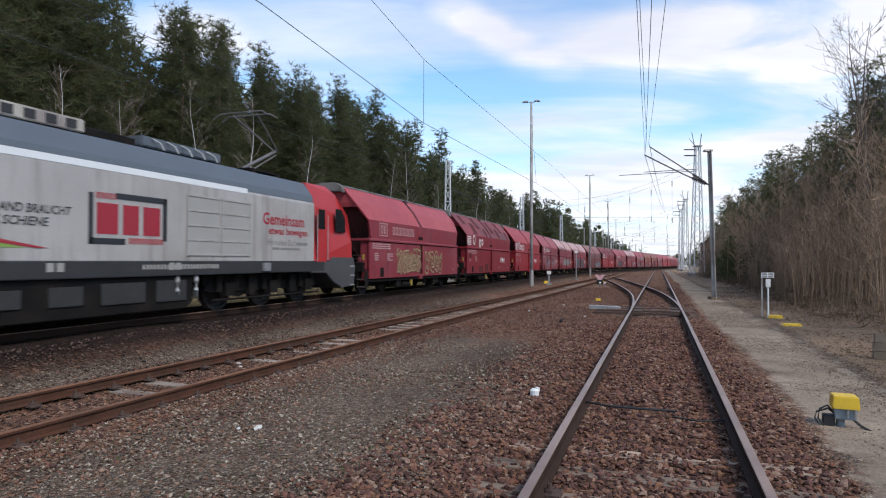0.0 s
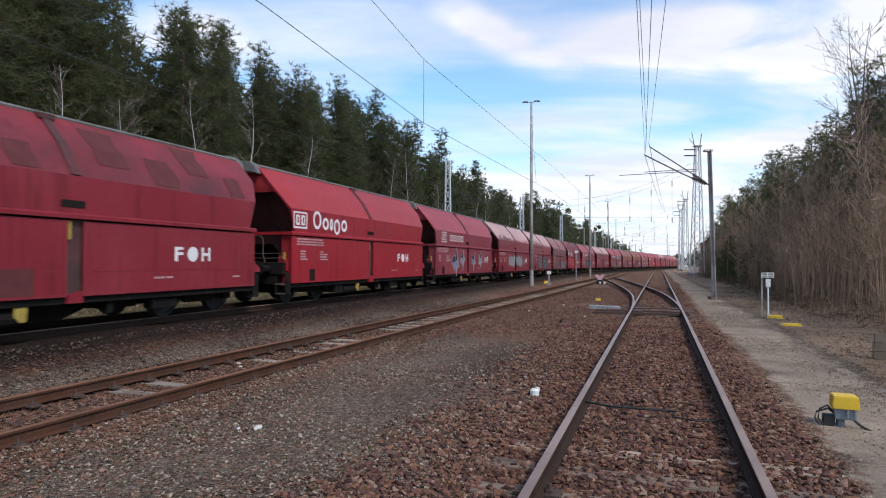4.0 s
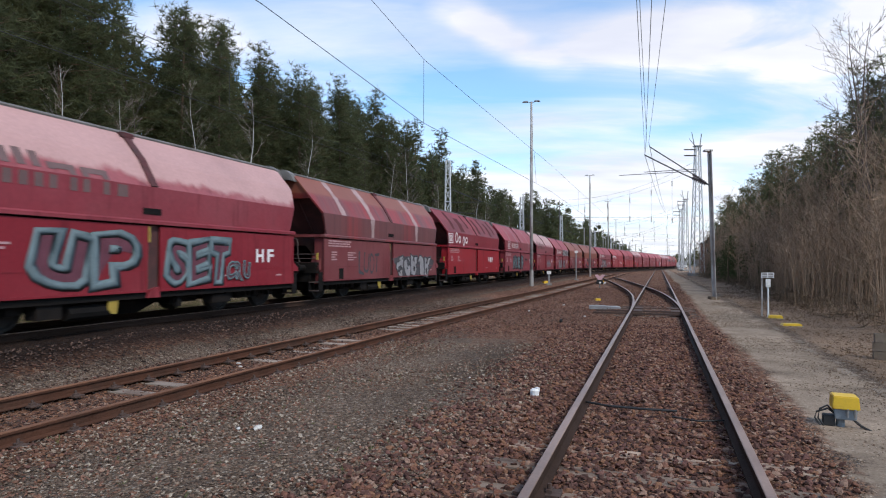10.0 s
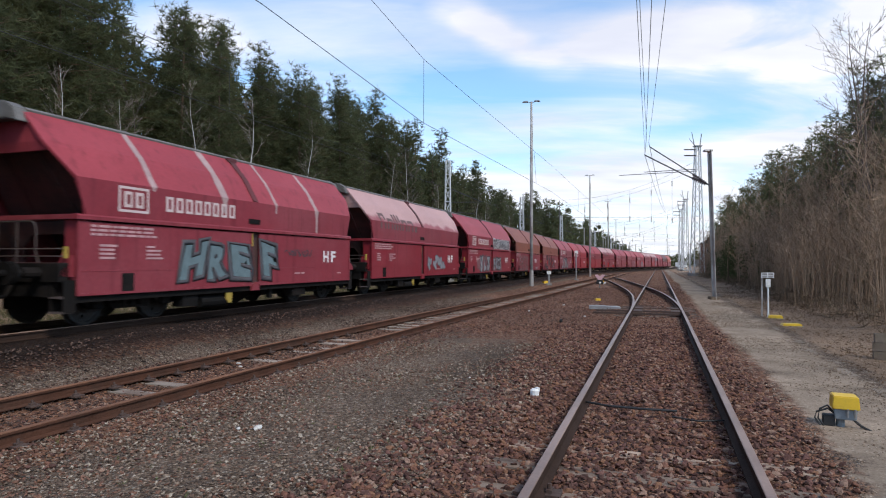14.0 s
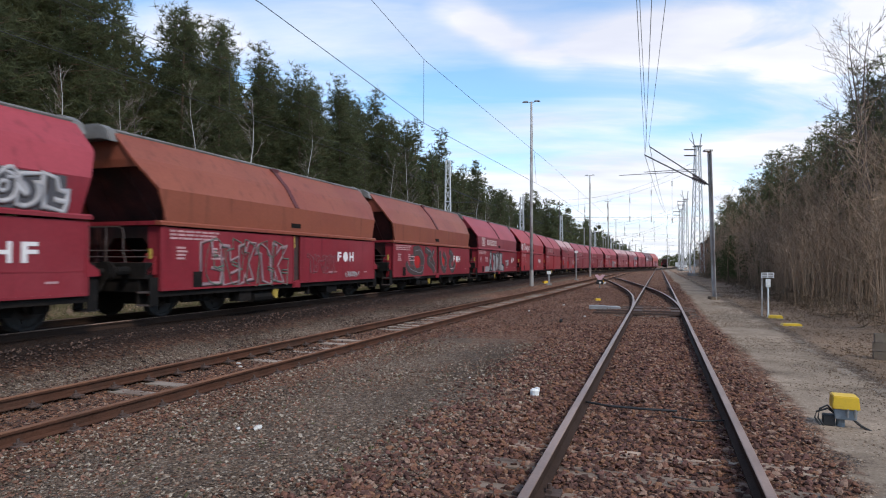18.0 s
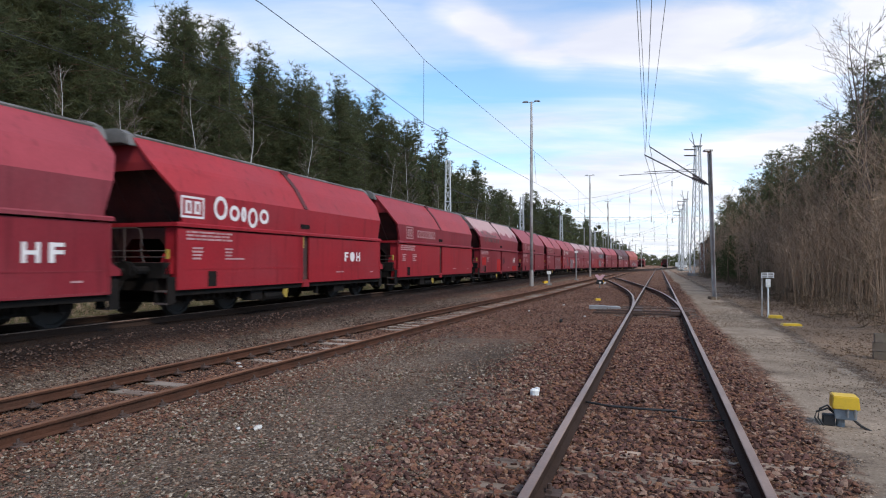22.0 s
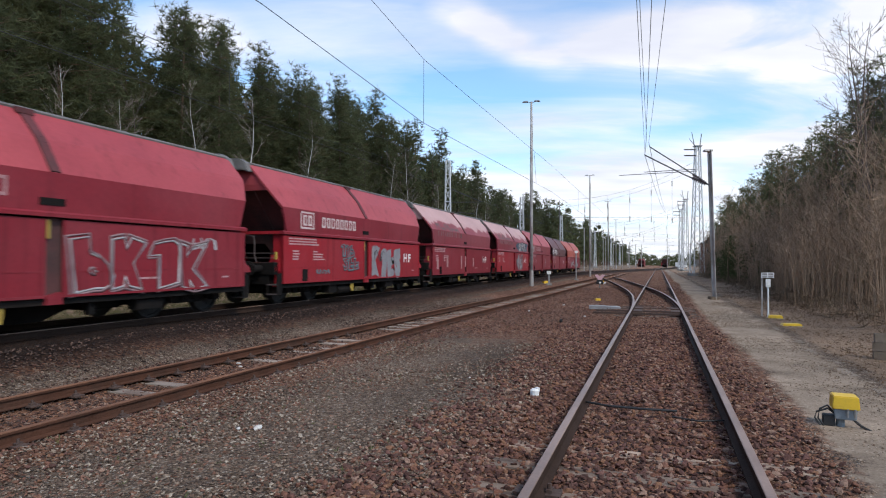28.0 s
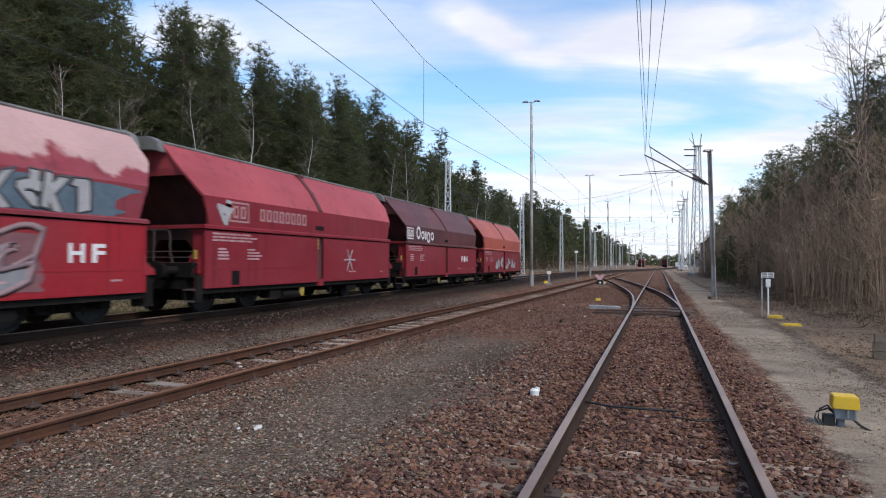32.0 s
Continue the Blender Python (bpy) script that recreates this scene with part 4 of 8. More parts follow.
def star(parent, cx, cz, size, seed, fill, edge, glow):
    """A jagged sprayed shard: dark upper half, pale lower facets, a white rim on one side."""
    r = random.Random(seed)
    base = []
    for i in range(9):
        a = 0.5 + 2 * math.pi * i / 9 + r.uniform(-0.22, 0.22)
        d = size * (r.uniform(0.85, 1.2) if i % 2 == 0 else r.uniform(0.45, 0.62))
        base.append((math.cos(a) * d * 0.85, math.sin(a) * d * 1.12))

    def ring(k, dx=0.0, dz=0.0):
        return [(cx + p[0] * k + dx, cz + p[1] * k + dz) for p in base]

    part_of = part("graffiti_shard", Shape().prism(ring(1.0, -0.05, -0.02), 1.438, 1.4405), edge, parent, "white-rimmed sprayed shard")
    part("shard_fill", Shape().prism(ring(0.86), 1.438, 1.443), fill, part_of)
    pts = ring(0.82)
    for i in range(9):
        a, b = pts[i], pts[(i + 1) % 9]
        if (a[1] + b[1]) / 2 < cz + 0.1 * size or r.random() < 0.2:
            part("shard_facet", Shape().prism([(cx + 0.05, cz), a, b], 1.443, 1.445), glow, part_of)


def bubbles(parent, x, z, width, height, seed, fill, edge, letters=4, y=1.444):
    """A sprayed piece of plump round forms with dark outlines and short inner strokes."""
    rnd = random.Random(seed)
    step = width / letters
    for k in range(letters):
        cx, cz = x - step * (k + 0.5), z + height * rnd.uniform(0.44, 0.52)
        rx, rz = step * rnd.uniform(0.50, 0.60), height * rnd.uniform(0.40, 0.47)
        lobes, ph, tilt = rnd.choice((2, 3, 4)), rnd.uniform(0, 6.28), rnd.uniform(-0.2, 0.2)
        def ring(grow):
            out = []
            for i in range(28):
                a = 2 * math.pi * i / 28
                q = 1 + 0.16 * math.sin(lobes * a + ph) + 0.06 * math.sin(5 * a + ph * 2)
                c, d = math.copysign(abs(math.cos(a)) ** 0.75, math.cos(a)), math.copysign(abs(math.sin(a)) ** 0.75, math.sin(a))
                zz = d * (rz * q + grow)
                out.append((cx + c * (rx * q + grow) + tilt * zz, cz + zz))
            return out
        d = 0.0012 * k
        g = part("graffiti", Shape().prism(ring(0.045), y, y + 0.0015 + d), edge, parent, "sprayed graffiti lettering")
        part("graffiti_fill", Shape().prism(ring(0.0), y, y + 0.0035 + d), fill, g)
        for _ in range(rnd.choice((1, 2))):
            px, pz = cx + rnd.uniform(-0.4, 0.4) * rx, cz + rnd.uniform(-0.5, 0.4) * rz
            pts = [(px, pz), (px - 0.05 + rnd.uniform(-0.1, 0.1), pz + 0.14), (px - rnd.uniform(-0.12, 0.12), pz + 0.28 * height)]
            part("graffiti_stroke", ribbon(pts, 0.045, y, y + 0.0055 + d), edge, g)


def scrawl(parent, x, z, width, height, seed, material, strokes=7, r=0.02, y=1.446):
    """A quick tag: one looping spray line."""
    rnd = random.Random(seed)
    pts = []
    for k in range(strokes * 6):
        f = k / (strokes * 6 - 1)
        pts.append((x - width * f + 0.10 * width * math.sin(k * 1.05 + seed), y, z + height * (0.5 + 0.42 * math.sin(k * 1.9 + rnd.uniform(-0.5, 0.5)))))
    return part("graffiti", ribbon([(p[0], p[2]) for p in pts], r * 2, y, y + 0.003), material, parent, "thin sprayed scrawl")


def frame_plate(w, h, t, material, parent, at):
    """A flat upright frame, one piece."""
    out = [(0, 0), (-w, 0), (-w, h), (0, h)]
    inn = [(-t, t), (-w + t, t), (-w + t, h - t), (-t, h - t)]
    s = Shape().add([(p[0], 0, p[1]) for p in out + inn], [(i, (i + 1) % 4, (i + 1) % 4 + 4, i + 4) for i in range(4)])
    return part("emblem", s, material, parent, at=at)


def emblem(parent, material, x=4.47):
    """Square emblem frame with two plain hollow blocks, and a row of eight plain letter-sized blocks."""
    e = frame_plate(0.78, 0.52, 0.05, material, parent, (x, 1.434, 2.26))
    for k in (0.14, 0.43):
        bars("emblem_block", [(k, 0.10, 0.07, 0.32), (k + 0.07, 0.10, 0.14, 0.06), (k + 0.07, 0.36, 0.14, 0.06), (k + 0.16, 0.16, 0.05, 0.20)], material, e, (0, 0, 0))
    for i in range(8):
        a = 1.27 + 0.302 * i
        cells = [(a, 0.05, 0.06, 0.33), (a + 0.155, 0.05, 0.06, 0.33), (a + 0.06, 0.05, 0.095, 0.055), (a + 0.06, 0.325, 0.095, 0.055)]
        bars("brand_block", cells, material, parent, (x, 1.434, 2.30))


def emblem_short(parent, material, lost=(), x=5.28):
    e = frame_plate(0.76, 0.50, 0.05, material, parent, (x, 1.434, 2.26))
    for k in (0.14, 0.43):
        bars("emblem_block", [(k, 0.10, 0.07, 0.30), (k + 0.07, 0.10, 0.13, 0.06), (k + 0.07, 0.34, 0.13, 0.06), (k + 0.15, 0.16, 0.05, 0.18)], material, e, (0, 0, 0))
    cells = [(1.10, 0.0, 0.50, 0.58), (1.68, 0.0, 0.40, 0.40), (2.14, 0.0, 0.22, 0.40), (2.42, -0.13, 0.42, 0.53), (2.92, 0.0, 0.42, 0.40)]
    for i, (cx, cz, w, h) in enumerate(cells):
        if i in lost:
            continue
        s = Shape()
        n = 20
        mid = (-(cx + w / 2), cz + h / 2)
        out = [(mid[0] + w / 2 * math.cos(2 * math.pi * j / n), mid[1] + h / 2 * math.sin(2 * math.pi * j / n)) for j in range(n)]
        inn = [(mid[0] + (w / 2 - 0.095) * math.cos(2 * math.pi * j / n), mid[1] + (h / 2 - 0.095) * math.sin(2 * math.pi * j / n)) for j in range(n)]
        s.add([(p[0], 0, p[1]) for p in out + inn], [(j, (j + 1) % n, (j + 1) % n + n, j + n) for j in range(n)])
        part("brand_block", s, material, parent, at=(x, 1.436, 2.28))


def old_name(parent, material, lower, seed, x=4.58):
    """The former operator's big word as plain blocks astride the fold: dark above it, painted over below."""
    rnd = random.Random(seed)
    (_, y0, z0), (_, y1, z1) = SKIN[0], SKIN[1]
    for cx, w, top, stroke in ((0, 0.56, 0.34, 0.15), (0.70, 0.50, 0.17, 0.13), (1.32, 0.16, 0.36, 0.16), (1.60, 0.16, 0.38, 0.16), (1.88, 0.16, 0.36, 0.16), (2.16, 0.56, 0.20, 0.15), (2.84, 0.60, 0.20, 0.15), (3.62, 0.26, -0.05, 0.26)):
        s, low = Shape(), Shape()
        hollow = w > 0.3
        for a, b in ([(cx, cx + stroke), (cx + w - stroke, cx + w)] if hollow else [(cx, cx + w)]):
            lo = rnd.choice((0.0, 0.0, 0.06))
            if top > lo:
                s.add([(x - p, y0 + (y1 - y0) * q / (z1 - z0) + 0.010, z0 + q) for p, q in ((a, lo + 0.012), (b, lo + 0.012), (b, top), (a, top))], [(0, 1, 2, 3)])
            low.box((x - (a + b) / 2, 1.434, 2.685), (b - a, 0.004, 0.24))
        if hollow:
            s.add([(x - p, y0 + (y1 - y0) * q / (z1 - z0) + 0.010, z0 + q) for p, q in ((cx + stroke, top - 0.11), (cx + w - stroke, top - 0.11), (cx + w - stroke, top), (cx + stroke, top))], [(0, 1, 2, 3)])
        if s.v:
            part("brand_block", s, material, parent, "dark remnant of an old brand word")
        part("brand_block_foot", low, material if top < 0 else lower, parent)


def code_letters(parent, kind, material):
    if kind == "FOH":
        writing("code_letter", "F", 0.32, material, parent, (-2.48, 1.446, 1.27), 0.26, fat=0.03)
        s = Shape()
        s.prism([(-3.05 + 0.17 * math.cos(2 * math.pi * j / 20), 1.43 + 0.17 * math.sin(2 * math.pi * j / 20)) for j in range(20)], 1.443, 1.446)
        part("code_disc", s, material, parent)
        writing("code_letter", "H", 0.32, material, parent, (-3.34, 1.446, 1.27), 0.30, fat=0.03)
    elif kind == "HF":
        writing("code_letter", "H", 0.36, material, parent, (-3.56, 1.446, 1.24), 0.34, fat=0.03)
        writing("code_letter", "F", 0.36, material, parent, (-4.06, 1.446, 1.24), 0.30, fat=0.03)


def stencils(parent, material, seed):
    """Rows of small stencilled data, too small to read."""
    rnd = random.Random(seed)
    cells = []
    for zz in (1.92, 1.84, 1.76):
        x = 0.0
        while x < 1.5:
            w = rnd.uniform(0.08, 0.3)
            cells.append((x, zz, w, 0.045))
            x += w + 0.04
    for zz in (1.55, 1.47, 1.39, 1.31):
        cells.append((0.2, zz, rnd.uniform(0.25, 0.4), 0.045))
        cells.append((1.35, zz, rnd.uniform(0.2, 0.75), 0.04))
    tagged(bars("stencilled_data", cells, material, parent, (5.1, 1.440, 0.0)), kind="stuff")
    tagged(bars("stencilled_data", [(0, 0.05, 0.3, 0.04), (0.35, 0.05, 0.18, 0.04), (2.6, 0.02, 0.25, 0.04)], material, parent, (-1.9, 1.440, 0.85)), kind="stuff")


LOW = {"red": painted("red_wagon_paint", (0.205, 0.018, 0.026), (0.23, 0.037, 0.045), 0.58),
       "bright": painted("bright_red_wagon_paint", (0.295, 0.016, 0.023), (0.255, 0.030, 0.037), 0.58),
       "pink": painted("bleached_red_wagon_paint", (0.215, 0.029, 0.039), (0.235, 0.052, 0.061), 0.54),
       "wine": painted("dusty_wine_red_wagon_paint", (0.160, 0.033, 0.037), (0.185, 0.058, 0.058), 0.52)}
# pink and rose slopes: skylight put in, lighter than the same paint's band
HOOD = {"pink": painted("faded_skylit_pink_hood_paint", (0.315, 0.050, 0.060), (0.28, 0.042, 0.051), 0.5),
        "rose": painted("skylit_rose_hood_paint", (0.37, 0.064, 0.070), (0.31, 0.050, 0.058), 0.55),
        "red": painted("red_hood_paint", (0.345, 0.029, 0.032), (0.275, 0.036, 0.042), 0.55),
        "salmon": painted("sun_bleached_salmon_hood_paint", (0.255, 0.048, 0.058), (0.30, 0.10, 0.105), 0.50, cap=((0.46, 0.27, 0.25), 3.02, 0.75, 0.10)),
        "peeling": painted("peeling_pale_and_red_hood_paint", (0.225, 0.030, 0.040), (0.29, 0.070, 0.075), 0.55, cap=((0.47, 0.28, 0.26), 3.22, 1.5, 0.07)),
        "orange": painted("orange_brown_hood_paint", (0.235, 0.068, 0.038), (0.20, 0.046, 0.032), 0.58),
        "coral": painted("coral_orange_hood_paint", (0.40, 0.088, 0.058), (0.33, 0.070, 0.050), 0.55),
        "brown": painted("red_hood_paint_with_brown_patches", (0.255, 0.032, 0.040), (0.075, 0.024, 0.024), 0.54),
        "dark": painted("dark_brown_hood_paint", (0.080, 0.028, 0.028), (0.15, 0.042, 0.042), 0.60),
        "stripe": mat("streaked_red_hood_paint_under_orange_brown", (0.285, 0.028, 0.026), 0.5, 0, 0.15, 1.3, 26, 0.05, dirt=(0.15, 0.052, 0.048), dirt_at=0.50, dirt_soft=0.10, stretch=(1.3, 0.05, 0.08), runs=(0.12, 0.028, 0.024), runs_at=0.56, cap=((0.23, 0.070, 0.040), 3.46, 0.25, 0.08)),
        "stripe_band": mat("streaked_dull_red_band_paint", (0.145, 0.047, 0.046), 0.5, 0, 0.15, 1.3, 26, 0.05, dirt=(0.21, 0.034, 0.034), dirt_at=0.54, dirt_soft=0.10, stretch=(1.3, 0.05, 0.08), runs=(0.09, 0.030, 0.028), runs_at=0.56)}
SPRAY = {k: mat("spray_" + k, c, 0.75, 0, 0.25, 4, 40, 0, spec=0.15) for k, c in
         {"white": (0.35, 0.33, 0.33), "grey": (0.23, 0.22, 0.23), "pale": (0.26, 0.245, 0.25), "dark": (0.075, 0.07, 0.075), "teal": (0.125, 0.17, 0.18), "yellow": (0.29, 0.235, 0.13), "wine": (0.125, 0.045, 0.06), "cyan": (0.125, 0.165, 0.175), "orange": (0.40, 0.024, 0.024), "dull": (0.19, 0.085, 0.09), "haze": (0.24, 0.13, 0.085), "lilac": (0.19, 0.17, 0.24), "night": (0.035, 0.035, 0.05), "green": (0.12, 0.15, 0.12), "haze_white": (0.26, 0.17, 0.175), "smoke": (0.070, 0.050, 0.048), "bluish": (0.10, 0.13, 0.16), "spill": (0.36, 0.25, 0.24), "umber": (0.105, 0.030, 0.030)}.items()}
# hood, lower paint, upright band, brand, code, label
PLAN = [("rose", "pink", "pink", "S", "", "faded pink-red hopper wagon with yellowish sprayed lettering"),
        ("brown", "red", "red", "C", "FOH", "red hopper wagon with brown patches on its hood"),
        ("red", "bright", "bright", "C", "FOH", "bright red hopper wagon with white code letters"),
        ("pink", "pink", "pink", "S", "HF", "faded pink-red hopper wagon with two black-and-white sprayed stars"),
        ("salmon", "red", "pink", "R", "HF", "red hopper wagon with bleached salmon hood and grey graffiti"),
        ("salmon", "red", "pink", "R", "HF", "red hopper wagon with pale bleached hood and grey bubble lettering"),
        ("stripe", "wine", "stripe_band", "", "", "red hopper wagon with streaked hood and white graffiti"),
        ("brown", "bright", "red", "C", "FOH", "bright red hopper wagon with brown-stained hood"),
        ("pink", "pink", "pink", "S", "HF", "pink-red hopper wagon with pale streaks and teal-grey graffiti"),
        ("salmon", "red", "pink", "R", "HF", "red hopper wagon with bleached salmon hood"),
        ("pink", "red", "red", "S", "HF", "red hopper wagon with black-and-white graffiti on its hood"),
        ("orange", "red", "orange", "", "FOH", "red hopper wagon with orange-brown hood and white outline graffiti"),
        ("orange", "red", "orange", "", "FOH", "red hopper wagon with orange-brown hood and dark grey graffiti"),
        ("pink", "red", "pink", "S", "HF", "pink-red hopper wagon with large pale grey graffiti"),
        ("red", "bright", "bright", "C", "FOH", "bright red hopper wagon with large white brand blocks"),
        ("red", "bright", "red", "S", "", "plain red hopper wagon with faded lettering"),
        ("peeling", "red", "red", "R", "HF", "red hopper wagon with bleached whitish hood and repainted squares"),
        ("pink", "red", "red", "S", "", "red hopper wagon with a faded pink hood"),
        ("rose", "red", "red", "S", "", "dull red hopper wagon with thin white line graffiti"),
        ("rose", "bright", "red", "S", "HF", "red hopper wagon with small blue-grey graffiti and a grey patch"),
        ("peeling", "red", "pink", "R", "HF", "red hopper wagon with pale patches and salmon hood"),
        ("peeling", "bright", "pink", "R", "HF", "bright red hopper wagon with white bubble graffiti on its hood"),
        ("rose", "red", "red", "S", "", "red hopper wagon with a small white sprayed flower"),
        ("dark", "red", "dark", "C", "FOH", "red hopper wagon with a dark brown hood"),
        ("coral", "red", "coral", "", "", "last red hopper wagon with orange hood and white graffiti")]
FIRST = 24.42 + 5.295
WAGONS = []
for k, (hood_key, low_key, band_key, brand, code, text) in enumerate(PLAN):
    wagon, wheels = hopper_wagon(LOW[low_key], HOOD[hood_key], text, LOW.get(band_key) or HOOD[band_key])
    WAGONS.append((wagon, wheels))
    if brand == "S":
        emblem(wagon, M_CREAM if k in (3, 8, 10, 13, 19) else M_FADED)
    elif brand == "C":
        emblem_short(wagon, M_WHITE, {1: (1, 2), 7: (2,)}.get(k, ()))
    elif brand == "R":
        old_name(wagon, M_DARKPRINT, M_GHOST if k in (4, 20, 21) else M_DARKPRINT, k)
    code_letters(wagon, code, M_WHITE)
    stencils(wagon, M_STENCIL, k)


def paint_run(parent, x, width, material, low=2.2, seed=1):
    """A pale streak of spilt load that ran down from the roof over the slopes and the band."""
    r = random.Random(seed)
    line = [(y, z) for _, y, z in reversed(SKIN)] + [(1.43, low)]
    verts = []
    for (ya, za), (yb, zb) in zip(line, line[1:]):
        for f in (0.0, 0.34, 0.67):
            verts.append((ya + (yb - ya) * f, za + (zb - za) * f))
    verts.append(line[-1])
    pts = []
    for i, (y, z) in enumerate(verts):
        h = width * 0.5 * r.uniform(0.7, 1.15) * (1.0 if i < len(verts) - 3 else 0.6)
        pts += [(x + h, y + 0.006, z + 0.003), (x - h, y + 0.006, z + 0.003)]
    faces = [(2 * i, 2 * i + 1, 2 * i + 3, 2 * i + 2) for i in range(len(verts) - 1)]
    return part("paint_run", Shape().add(pts, faces), material, parent, "pale run of spilt load")


def hood_patch(parent, x, width, top, low, material, seed):
    """A dark overpainted patch on the slopes of the hood between two heights."""
    r = random.Random(seed)
    zs = sorted([top, low, top * 0.7 + low * 0.3, top * 0.35 + low * 0.65] + [z for _, _, z in SKIN if low < z < top], reverse=True)
    heights, widths = [z for _, _, z in SKIN], [y for _, y, _ in SKIN]
    pts = []
    for z in zs:
        y = float(np.interp(z, heights, widths)) + 0.008
        pts += [(x + width / 2 * r.uniform(0.75, 1.1), y, z + 0.003), (x - width / 2 * r.uniform(0.75, 1.1), y, z + 0.003)]
    s = Shape().add(pts, [(2 * i, 2 * i + 1, 2 * i + 3, 2 * i + 2) for i in range(len(zs) - 1)])
    return part("hood_patch", s, material, parent, "dark brown overpainted patch")


def spray_wagons():
    W, S = [w for w, _ in WAGONS], SPRAY
    for k, x, w, low in ((8, 3.55, 0.16, 2.75), (8, 1.25, 0.26, 2.45), (8, -0.95, 0.14, 2.6), (8, -3.15, 0.22, 2.15), (6, 4.0, 0.35, 2.86), (6, 1.75, 0.42, 2.15), (6, -2.75, 0.42, 2.15)):
        paint_run(W[k], x, w, S["spill"], low, int(x * 10))
    for k, x, w, top, low in ((1, 4.65, 0.7, 3.95, 3.45), (1, 3.35, 0.95, 3.60, 2.90), (1, 2.05, 0.8, 3.98, 3.30), (1, 0.95, 0.6, 3.35, 2.88), (1, -1.0, 0.8, 3.90, 3.15), (1, -2.35, 0.75, 3.50, 2.90),
                              (1, -3.55, 0.8, 3.98, 3.30), (1, -4.75, 0.6, 3.40, 2.88), (7, 4.1, 0.45, 3.95, 3.00), (7, 2.6, 0.8, 3.70, 2.92), (7, 1.2, 0.4, 3.95, 3.20), (7, -0.9, 0.5, 3.85, 2.95),
                              (7, -2.2, 0.42, 3.95, 3.05), (7, -3.4, 0.55, 3.75, 2.92), (7, -4.6, 0.4, 3.95, 3.10)):
        hood_patch(W[k], x, w, top, low, S["umber"], int(x * 7 + k))
    for x, z, w, h in ((2.9, 0.66, 0.9, 0.36), (1.5, 0.64, 0.7, 0.50), (4.9, 1.5, 0.4, 0.3)):
        bars("brown_patch", [(0, 0, w, h)], S["umber"], W[1], (x, 1.441, z), "dark brown overpainted patch")
    blotch(W[0], 2.85, 0.82, 2.6, 0.80, 11, S["haze"])
    sprayed_forms(W[0], 5, 2.75, 0.80, 2.6, 0.95, None, S["yellow"], 0.05, 0.03, seed=1)
    sprayed_forms(W[0], 4, -0.55, 0.72, 2.35, 0.95, None, S["yellow"], 0.05, 0.04, seed=2)
    for cx, cz, size, seed, glow in ((2.25, 1.28, 0.78, 4, "lilac"), (1.02, 1.42, 0.52, 7, "grey"), (-1.10, 1.36, 0.56, 9, "lilac"), (-2.55, 1.44, 0.50, 12, "grey")):
        star(W[3], cx, cz, size, seed, S["night"], S["white"], S[glow])
    for x, w, seed in ((2.35, 2.1, 41), (-0.25, 2.0, 42)):
        bubbles(W[4], x, 0.98, w, 0.85, seed, S["pale"], S["green"], 3)
    blotch(W[4], -2.1, 1.0, 0.9, 0.55, 5, S["green"])
    sprayed_word(W[5], "UP", 2.72, 0.78, 2.35, 0.98, S["wine"], S["cyan"], 0.10, 0.075, seed=3)
    sprayed_word(W[5], "SET", -0.35, 0.80, 2.1, 0.95, S["wine"], S["cyan"], 0.08, 0.075, seed=4)
    sprayed_word(W[5], "CRU", -2.35, 0.82, 0.95, 0.42, S["wine"], S["cyan"], 0.04, 0.05, y=1.455, seed=5)
    sprayed_word(W[6], "LUOT", 2.95, 0.80, 1.75, 0.78, S["dark"], None, 0.0, seed=6)
    blotch(W[6], -0.40, 0.64, 4.2, 0.86, 6, S["dark"])
    sprayed_forms(W[6], 5, -0.45, 0.64, 4.1, 0.88, S["pale"], S["dark"], 0.20, 0.035, seed=34)
    sprayed_word(W[8], "HRE", 2.75, 0.84, 2.55, 0.90, S["teal"], S["dark"], 0.10, 0.05, seed=8)
    sprayed_word(W[8], "F", -0.20, 0.80, 0.85, 1.02, S["teal"], S["dark"], 0.10, 0.05, seed=9)
    scrawl(W[8], -1.5, 1.40, 1.3, 0.24, 83, S["dark"], 6, 0.010)
    graffiti(W[9], -0.6, 0.8, 2.6, 0.8, 91, S["grey"], S["teal"], 4)
    blotch(W[10], 3.3, 0.66, 2.9, 1.00, 1, S["dull"])
    blotch(W[10], -0.3, 0.68, 2.4, 0.92, 2, S["dull"])
    sprayed_forms(W[10], 3, 2.85, 0.70, 2.3, 0.95, S["grey"], S["dark"], 0.10, 0.035, seed=10)
    sprayed_forms(W[10], 4, -0.35, 0.72, 1.95, 0.85, S["grey"], S["dark"], 0.08, 0.04, seed=11)
    bars("scrubbed_patch", [(0, 0.0, 4.55, 0.66)], S["dark"], W[10], (-0.35, 1.437, 2.15), "dark ground of a sprayed band")
    sprayed_forms(W[10], 10, -0.30, 2.19, 4.6, 0.58, S["dark"], S["white"], 0.10, 0.085, y=1.443, seed=12)
    sprayed_forms(W[11], 5, 4.1, 0.72, 3.5, 0.98, None, S["haze_white"], 0.09, 0.035, seed=13)
    sprayed_forms(W[11], 5, 4.0, 0.66, 3.5, 1.10, None, S["green"], 0.13, 0.016, y=1.447, seed=14)
    sprayed_forms(W[11], 5, -0.6, 0.92, 1.8, 0.55, None, S["dull"], 0.05, 0.025, seed=15)
    scrawl(W[11], -3.1, 0.72, 0.9, 0.22, 113, S["white"], 6, 0.012)
